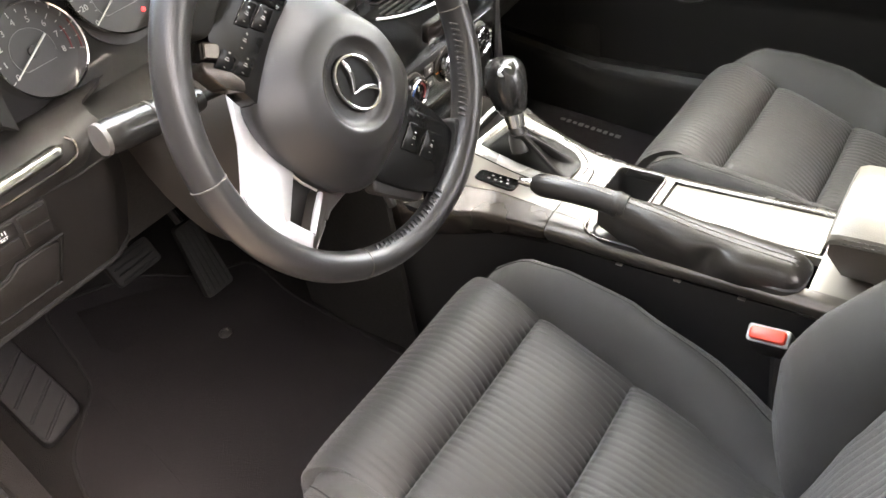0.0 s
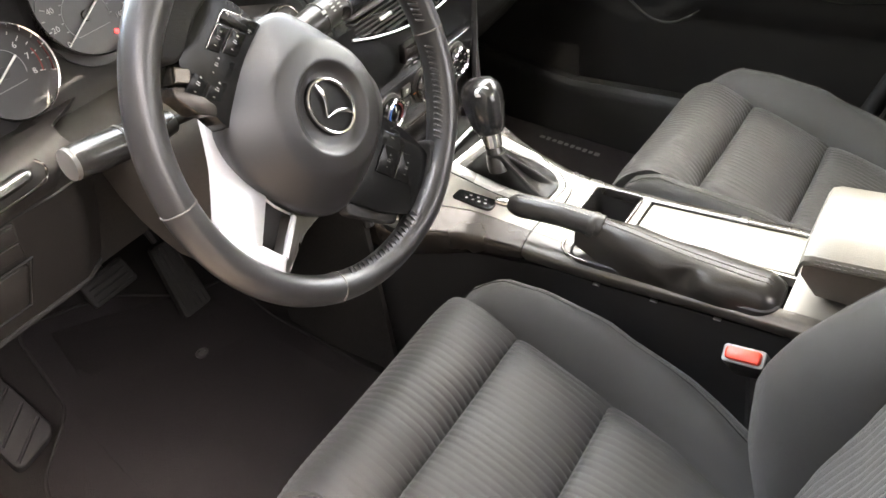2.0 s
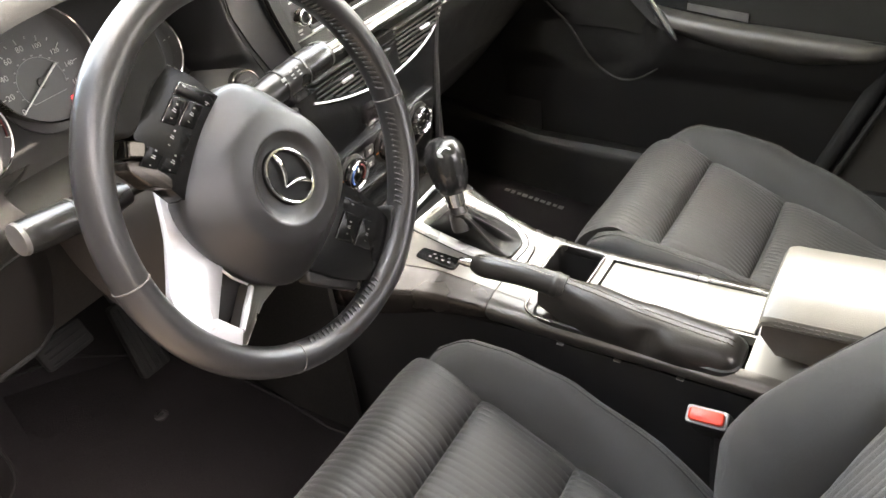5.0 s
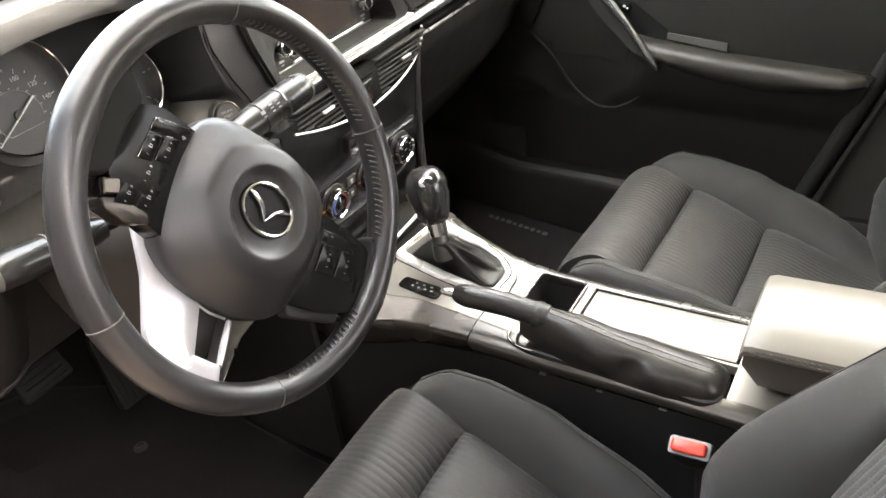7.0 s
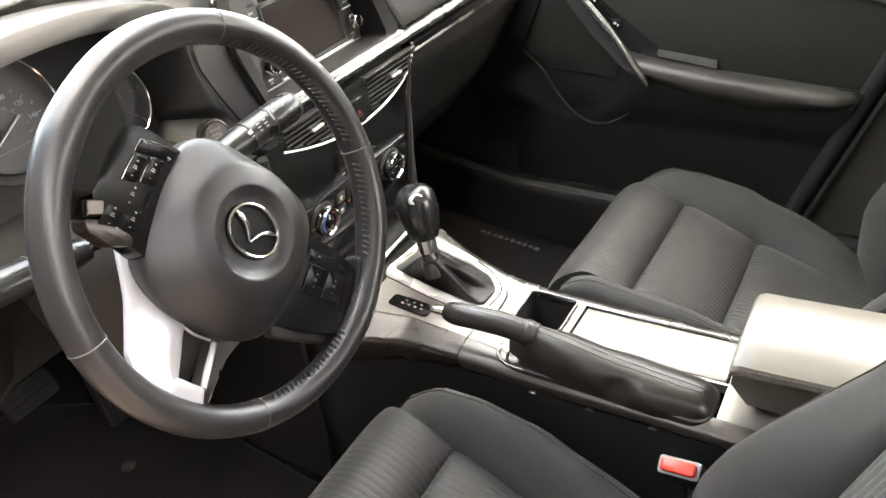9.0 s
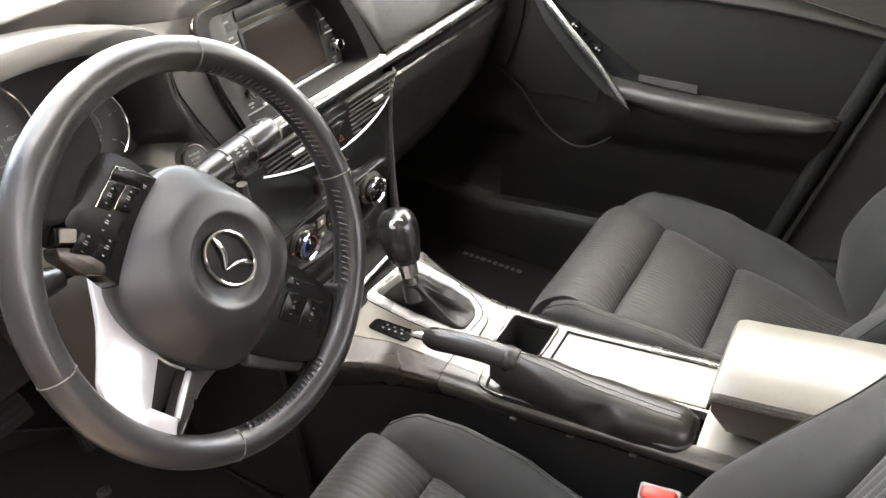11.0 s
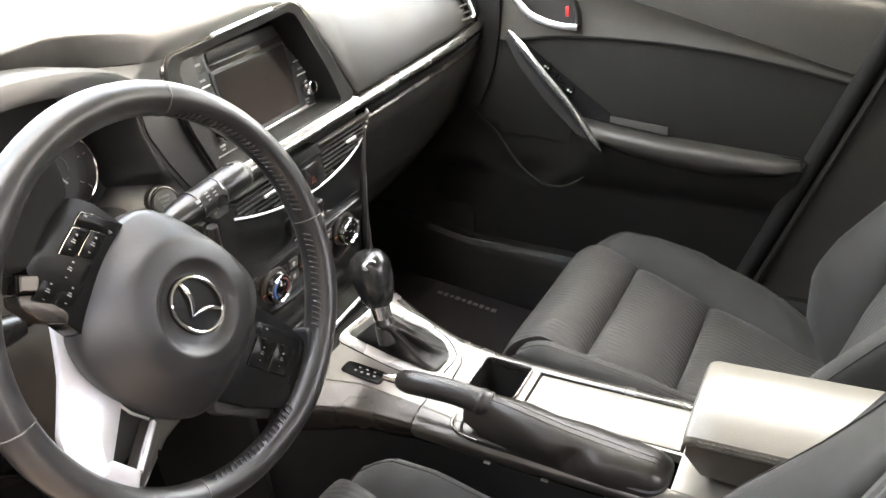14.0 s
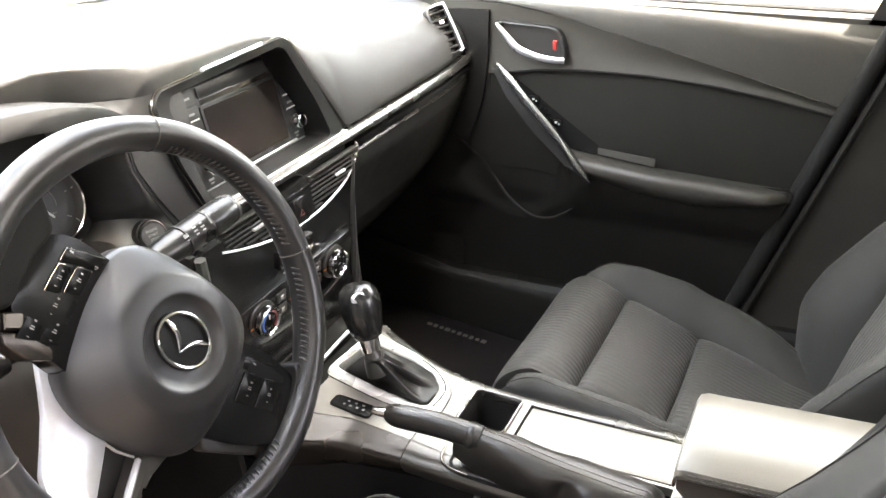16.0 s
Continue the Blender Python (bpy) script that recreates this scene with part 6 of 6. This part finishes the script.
def dial_lip(u, v):
    """From the panel's face over a soft edge back to the foot of the dials."""
    p = LIP[int(round(v * 24))]
    s = ease(v)
    w = 0.226 - 0.010 * (1 - abs(2 * v - 1)) - 0.012 * max(0.0, 1 - v / 0.2) + 0.050 * ease((v - 0.75) / 0.25)
    face = 0.2035 - 0.010 * math.sin(math.pi * u) * (1 - s) + 0.012 * max(0.0, u - 0.85) / 0.15 * (1 - s)
    return Vector((-0.735 + w * u, min(face + p.y, 0.270), p.z))


part("dial_ledge", sheet(dial_lip, 30, 24, (0, 0.004, -0.006)), M_KNEE, kp, "smooth dark lip below the dials")
part("lower_lip", tube([knee(u, 1.0) for u in np.linspace(0, 1, 16)], 0.004, 8), M_SILL, kp)
part("column_panel", sheet(lambda u, v: Vector((-0.515 + 0.24 * u, 0.275 + 0.05 * v, 0.66 - 0.19 * v)), 6, 6, (0, 0.02, 0)), M_DARKMAT, kp, "dark panel behind the column")
part("upper_face", sheet(lambda u, v: Vector((-0.735 + lerp([(0, 0.085), (0.35, 0.105), (1, 0.125)], v) * u, 0.206 - 0.026 * ease(v / 0.25) * u + 0.012 * v, 0.700 + 0.12 * v)), 10, 16, (0, 0.03, 0)), M_KNEE, kp, "dark grey dash end")
part("silver_strip", tube(curve([(-0.72, 0.196, 0.690), (-0.64, 0.193, 0.689), (-0.585, 0.193, 0.690), (-0.566, 0.197, 0.692)], 16), [0.009] * 13 + [0.008, 0.006, 0.003, 0.001], 10, flat=0.8), M_SILVER, kp, "silver dash strip end")
part("strip_pocket", tube(curve([(-0.72, 0.1945, 0.673), (-0.62, 0.1920, 0.673), (-0.568, 0.1920, 0.675), (-0.557, 0.1935, 0.681), (-0.555, 0.1960, 0.689), (-0.559, 0.2010, 0.695)], 24), 0.0016, 6), M_SMOKE, kp)
part("panel_seam", tube([(-0.72, 0.2035, 0.658), (-0.62, 0.2015, 0.657), (-0.56, 0.203, 0.652), (-0.49, 0.214, 0.650)], 0.0015, 6), M_SILL, kp)


def on_knee(x, z, lift=0.0):
    v = (0.700 - z) / 0.187
    xr = lerp([(0.475, -0.530), (0.52, -0.512), (0.60, -0.500), (0.66, -0.500), (0.70, -0.515)], z)
    u = (x + 0.715) / (xr + 0.715)
    p = knee(u, v)
    return Vector((x, p.y - lift, z))


def frame_on_knee(x, z):
    p = on_knee(x, z)
    return face_frame(p, on_knee(x + 0.01, z) - p, on_knee(x, z + 0.01) - p)


swm = frame_on_knee(-0.655, 0.632)
part("switch_panel", plate(outline([(-0.06, -0.022), (0.045, -0.022), (0.052, 0.022), (-0.06, 0.022)], 4, 0.006), -0.004, 0.0012, 0.0008), M_HARD, kp, "black switch panel", swm)
for x in (-0.035, 0.002, 0.034):
    for y in (0.010, -0.011):
        kb = part("switch", plate(rect(x - 0.014, x + 0.014, y - 0.009, y + 0.009, 0.002), 0.0, 0.0032, 0.001), M_KNEE, kp, "dark grey blank switch", swm)
        if x == 0.002 and y > 0:
            lettering("SET", 0.0055, swm @ Matrix.Translation((x, y - 0.004, 0.0033)), M_MARK, kb, "marking")
            bars([(x - 0.003, y + 0.003, 0.001, 0.005), (x + 0.003, y + 0.003, 0.001, 0.005), (x, y + 0.0035, 0.001, 0.003)], swm @ Matrix.Translation((0, 0, 0.0033)), M_MARK, kb)
pkm = frame_on_knee(-0.660, 0.572)
part("coin_pocket", plate(outline([(-0.065, -0.030), (0.040, -0.030), (0.056, 0.028), (0.010, 0.028), (-0.004, 0.016), (-0.065, 0.016)], 4, 0.008), -0.004, 0.003, 0.002), M_KNEE, kp, "dark grey coin pocket lid", pkm)
part("pocket_gap", tube([pkm @ Vector(p) for p in ((-0.065, 0.0185, 0.001), (-0.006, 0.0185, 0.001), (0.009, 0.031, 0.001), (0.060, 0.031, 0.001), (0.043, -0.033, 0.001), (-0.065, -0.034, 0.001))], 0.0018, 6), M_SILL, kp)
part("under_shield", box(-0.70, -0.17, 0.36, 0.80, 0.56, 0.58, 0.004), M_HARD, kp)

# ---- passenger door ----
pd = thing("door_1", (0.70, -0.1, 0.05), "closed passenger door with padded insert, armrest and silver pull", "car door", kind="structure")


def rear_edge(z):
    return -0.372 - (z - 0.207) * 0.338


def belt(y):
    return 0.792 + (y - 0.03) * 0.030


def crease(y):
    return lerp([(-0.56, 0.612), (-0.523, 0.624), (-0.25, 0.700), (-0.025, 0.760), (0.10, 0.785), (0.35, 0.80)], y)


def line2(y):
    return lerp([(-0.56, 0.596), (-0.516, 0.608), (-0.40, 0.632), (-0.30, 0.648), (-0.18, 0.659), (-0.05, 0.661), (0.05, 0.655), (0.15, 0.640)], y)


def door_sheet(z_lo, z_hi, x_of, y_front, nv=10, nu=36, thick=0.02):
    def f(u, v):
        y0 = y_front
        zg = z_lo(-0.1) + (z_hi(-0.1) - z_lo(-0.1)) * v
        y = y0 + (rear_edge(zg) - y0) * u
        z = z_lo(y) + (z_hi(y) - z_lo(y)) * v
        return Vector((x_of(y, v), y, z))
    return sheet(f, nu, nv, (thick, 0, 0))


part("upper_trim", door_sheet(crease, lambda y: max(belt(y), crease(y) + 0.004), lambda y, v: 0.676 + 0.012 * v + 0.020 * max(0, v - 0.75) / 0.25 - 0.004 * math.sin(math.pi * v), 0.30), M_DOORTOP, pd, "charcoal upper door trim")
part("middle_trim", door_sheet(line2, lambda y: crease(y) - 0.002, lambda y, v: 0.678 + 0.006 * math.sin(math.pi * v) + 0.004 * (1 - v), 0.30), M_DOORTOP, pd, "charcoal door trim below the crease")
part("window_seal", tube([Vector((0.738, y, belt(y) + 0.002)) for y in np.linspace(0.32, -0.575, 20)], 0.007, 8), M_RUBBER, pd, "black window seal")
part("window_ledge", sheet(lambda u, v: Vector((0.70 + 0.05 * v, 0.42 - 1.0 * u, belt(0.42 - 1.0 * u) - 0.003 - 0.003 * v)), 12, 2, (0, 0, -0.02)), M_DOORTOP, pd, "sunlit top of the door trim")
arm_top = [(-0.52, 0.468), (-0.469, 0.464), (-0.35, 0.470), (-0.20, 0.478), (-0.10, 0.488), (-0.016, 0.500), (0.06, 0.51)]
part("insert", door_sheet(lambda y: lerp(arm_top, y) - 0.075, lambda y: line2(y) - 0.002, lambda y, v: 0.688 - 0.008 * math.sin(math.pi * v), 0.16), M_DOOR, pd, "charcoal padded insert")
part("insert_seam", tube([Vector((0.680, y, line2(y) - 0.001)) for y in np.linspace(0.14, -0.515, 30)], 0.0024, 6), M_SILL, pd)
# front part of the panel, towards the dash
part("front_panel", sheet(lambda u, v: Vector((0.687 - 0.004 * math.sin(math.pi * v), 0.15 + 0.19 * u, 0.46 + 0.20 * v)), 8, 12, (0.02, 0, 0)), M_DOOR, pd, "charcoal forward door panel")


def lower(u, v):
    z = 0.035 + (0.465 - 0.035) * v
    y = 0.33 + (rear_edge(z) - 0.33) * u
    out = lerp([(0.0, 0.705), (0.12, 0.700), (0.70, 0.690), (0.80, 0.668), (0.92, 0.652), (1.0, 0.655)], v)
    # pocket hollow towards the front
    d = ((y - 0.10) / 0.13) ** 2 + ((z - 0.45) / 0.12) ** 2
    out += 0.030 * max(0.0, 1 - d) ** 0.5 if d < 1 else 0.0
    k = min(1.0, max(0.0, (y + 0.035) / 0.05))
    out += (0.692 - out) * k * min(1.0, max(0.0, (v - 0.72) / 0.2)) if out < 0.692 else 0.0
    return Vector((out, y, z))


part("lower_panel", sheet(lower, 48, 36, (0.02, 0, 0)), M_LOWDOOR, pd, "charcoal lower door panel")
pk = curve([(0.684, 0.245, 0.501), (0.682, 0.205, 0.470), (0.680, 0.165, 0.436), (0.676, 0.113, 0.370), (0.668, 0.060, 0.337), (0.660, 0.015, 0.338), (0.654, -0.018, 0.354), (0.652, -0.043, 0.374)], 40)
part("pocket_edge", tube(pk, [0.001] + [0.0034] * 36 + [0.0028, 0.002, 0.0014, 0.001], 8), M_DOOR, pd, "rounded pocket edge")
# armrest
rings = []
for k in range(31):
    y = -0.012 - 0.463 * k / 30
    zt = lerp(arm_top, y)
    s = min(1.0, (-0.012 - y) / 0.05 + 0.3) * (1.0 if y > -0.42 else max(0.25, 1 - (-0.42 - y) / 0.08))
    wd = 0.060 * s
    hgt2 = lerp([(-0.475, 0.030), (-0.3, 0.062), (-0.15, 0.056), (0.035, 0.030)], y)
    sec = [(0.690, zt - hgt2), (0.690 - 0.55 * wd, zt - hgt2 + 0.004), (0.690 - 0.92 * wd, zt - 0.55 * hgt2), (0.690 - wd, zt - 0.016), (0.690 - 0.93 * wd, zt - 0.004), (0.690 - 0.72 * wd, zt), (0.690 - 0.3 * wd, zt - 0.002), (0.692, zt - 0.004)]
    sec = curve([(a, 0, c) for a, c in sec], 20)
    rings.append([Vector((p.x, y, p.z)) for p in sec])
part("armrest", loft(rings), M_DOORARM, pd, "padded black door armrest")
dashes([Vector((0.690 - 0.060 * 0.985, y, lerp(arm_top, y) - 0.020)) for y in np.linspace(-0.03, -0.40, 30)], 0.005, 0.003, pd, M_DARKTHREAD, "armrest_stitching")
# switch plate and pull
spf = [(0.13, 0.632), (0.10, 0.640), (-0.09, 0.506), (-0.085, 0.488), (-0.02, 0.495)]
swp = [Vector((y, z)) for y, z in spf]
part("switch_plate", loft([[Vector((0.684 - h, p.x, p.y)) for p in outline([tuple(q) for q in swp], 4, 0.01)] for h in (0.0, 0.006)]), M_GLOSS, pd, "gloss black switch plate")
for y, z in ((0.052, 0.597), (0.003, 0.552)):
    kb = part("window_switch", box(0.6745, 0.682, y - 0.014, y + 0.010, z - 0.010, z + 0.006, 0.003), M_GLOSS, pd, "black window switch")
    part("switch_mark", box(0.6738, 0.6748, y - 0.004, y + 0.001, z - 0.003, z + 0.001), M_MARK, kb)
    part("switch_mark", box(0.6738, 0.6748, y - 0.009, y - 0.006, z - 0.006, z - 0.003), M_MARK, kb)
pull = curve([(0.662, 0.124, 0.664), (0.648, 0.092, 0.638), (0.636, 0.038, 0.586), (0.626, -0.028, 0.521), (0.626, -0.068, 0.469), (0.628, -0.084, 0.446)], 30)
part("door_pull", tube(pull, [0.004] + [lerp([(1, 0.004), (6, 0.0075), (15, 0.0085), (24, 0.0080), (29, 0.003)], k) for k in range(1, 30)] + [0.002], 14, flat=0.75, up=(0, 1, 0.9)), M_HARD, pd, "dark door pull")
part("pull_blade", loft([[Vector((0.652 - h, p.x, p.y)) for p in outline([(0.128, 0.662), (0.111, 0.660), (-0.028, 0.510), (-0.075, 0.447), (-0.028, 0.470), (0.040, 0.534), (0.100, 0.606)], 4, 0.010)] for h in (-0.010, 0.004, 0.0055)]), M_UNIT, pd, "dark satin pull blade")
part("pull_trim", tube([p + Vector((-0.006, -0.003, 0.006)) for p in pull], [0.002] + [lerp([(1, 0.004), (6, 0.0085), (15, 0.0098), (24, 0.0085), (29, 0.002)], k) for k in range(1, 30)] + [0.001], 12, flat=0.7, up=(0, 1, 0.9)), M_PULL, pd, "satin silver pull trim")
part("armrest_plate", sheet(lambda u, v: Vector((0.6725, -0.088 - 0.115 * u, 0.4975 - 0.014 * u + (0.012 + 0.004 * u) * (1 - v) - 0.004)), 6, 2, (0.004, 0, 0)), M_CAP, pd, "grey plastic plate above the armrest")
# inner handle
dh = part("handle_bezel", loft([[Vector((0.686 - h, 0.054 + p.x * s * 0.93, 0.713 + p.y * s * 0.93)) for p in outline([(0.078, 0.040), (-0.060, 0.030), (-0.074, -0.010), (-0.076, -0.038), (0.012, -0.034), (0.062, 0.005)], 6, 0.02)] for s, h in ((1.06, 0.0), (1.04, 0.016), (0.98, 0.018), (0.92, 0.012), (0.90, 0.004))]), M_HARD, pd, "black handle recess")
hl = curve([(0.664, 0.124, 0.748), (0.662, 0.105, 0.728), (0.660, 0.080, 0.703), (0.657, 0.045, 0.690), (0.656, 0.010, 0.684), (0.657, -0.020, 0.683)], 24)
part("lever", tube(hl, [0.002] + [lerp([(1, 0.004), (8, 0.0078), (16, 0.0070), (24, 0.0060)], k) for k in range(1, 25)], 12, flat=0.55, up=(1, 0, 0)), M_SPOKE, dh, "satin silver door handle")
part("lock_tab", box(0.6605, 0.668, -0.003, 0.005, 0.701, 0.720, 0.002), M_TAB, dh, "red lock tab")

# no seal here: a dark sheet standing in for shade on the trim
part("front_edge_shade", sheet(lambda u, v: Vector((0.6735 + 0.004 * u, lerp([(0, 0.200), (0.3, 0.165), (0.6, 0.150), (1, 0.143)], v) + 0.14 * u, 0.50 + 0.27 * v)), 6, 12, (0.008, 0, 0)), M_LOWDOOR, pd, "dark sheet in place of shade on the forward door trim")
# ---- centre pillar on the passenger side ----
part("pillar_trim", sheet(lambda u, v: Vector((0.672 + 0.02 * math.sin(math.pi * u), rear_edge(0.02 + 0.85 * v) - 0.036 - 0.42 * u, 0.02 + 0.85 * v)), 10, 16, (0.03, 0, 0)), M_DOORARM, body, "charcoal centre pillar trim")
part("door_gap_seal", tube([Vector((0.6745, rear_edge(z) - 0.010, z)) for z in np.linspace(0.04, 0.80, 20)], 0.0165, 10), M_SILL, body, "black rubber door seal")
part("seal_backing", sheet(lambda u, v: Vector((0.700, rear_edge(0.0 + 0.86 * v) + 0.03 - 0.10 * u, 0.0 + 0.86 * v)), 2, 8, (0.01, 0, 0)), M_RUBBER, body)
part("pillar_edge", tube([Vector((0.666, rear_edge(z) - 0.038, z)) for z in np.linspace(0.04, 0.84, 20)], 0.007, 8), M_DOOR, body, "rounded pillar edge")
part("upper_pillar", box(0.62, 0.70, -0.86, -0.74, 0.78, 1.22, 0.02), M_DOOR, body)
part("passenger_sill", sheet(lambda u, v: Vector((0.628 + 0.07 * v, 0.85 - 1.45 * u, floor_height(0.85 - 1.45 * u) * 0.6 + lerp([(0, 0.0), (0.12, 0.10), (0.3, 0.155), (0.5, 0.166), (1, 0.160)], v))), 12, 16, (0.02, 0, -0.02)), M_LOWDOOR, body, "black sill trim")
lst = thing("belt_latch", (0.612, -0.53, 0.16), "small black belt anchor beside the passenger seat", "belt anchor")
part("stalk", tube([(0.622, -0.545, 0.05), (0.616, -0.54, 0.17), (0.612, -0.53, 0.235)], [0.010, 0.009, 0.008], 10), M_HARD, lst)
part("bolt", revolve([(0.007, 0), (0.007, 0.005), (0.003, 0.006)], 16), M_METALBIT, lst, "bright bolt head", face_frame((0.604, -0.53, 0.228), (0, 1, 0), (0, 0, 1)))
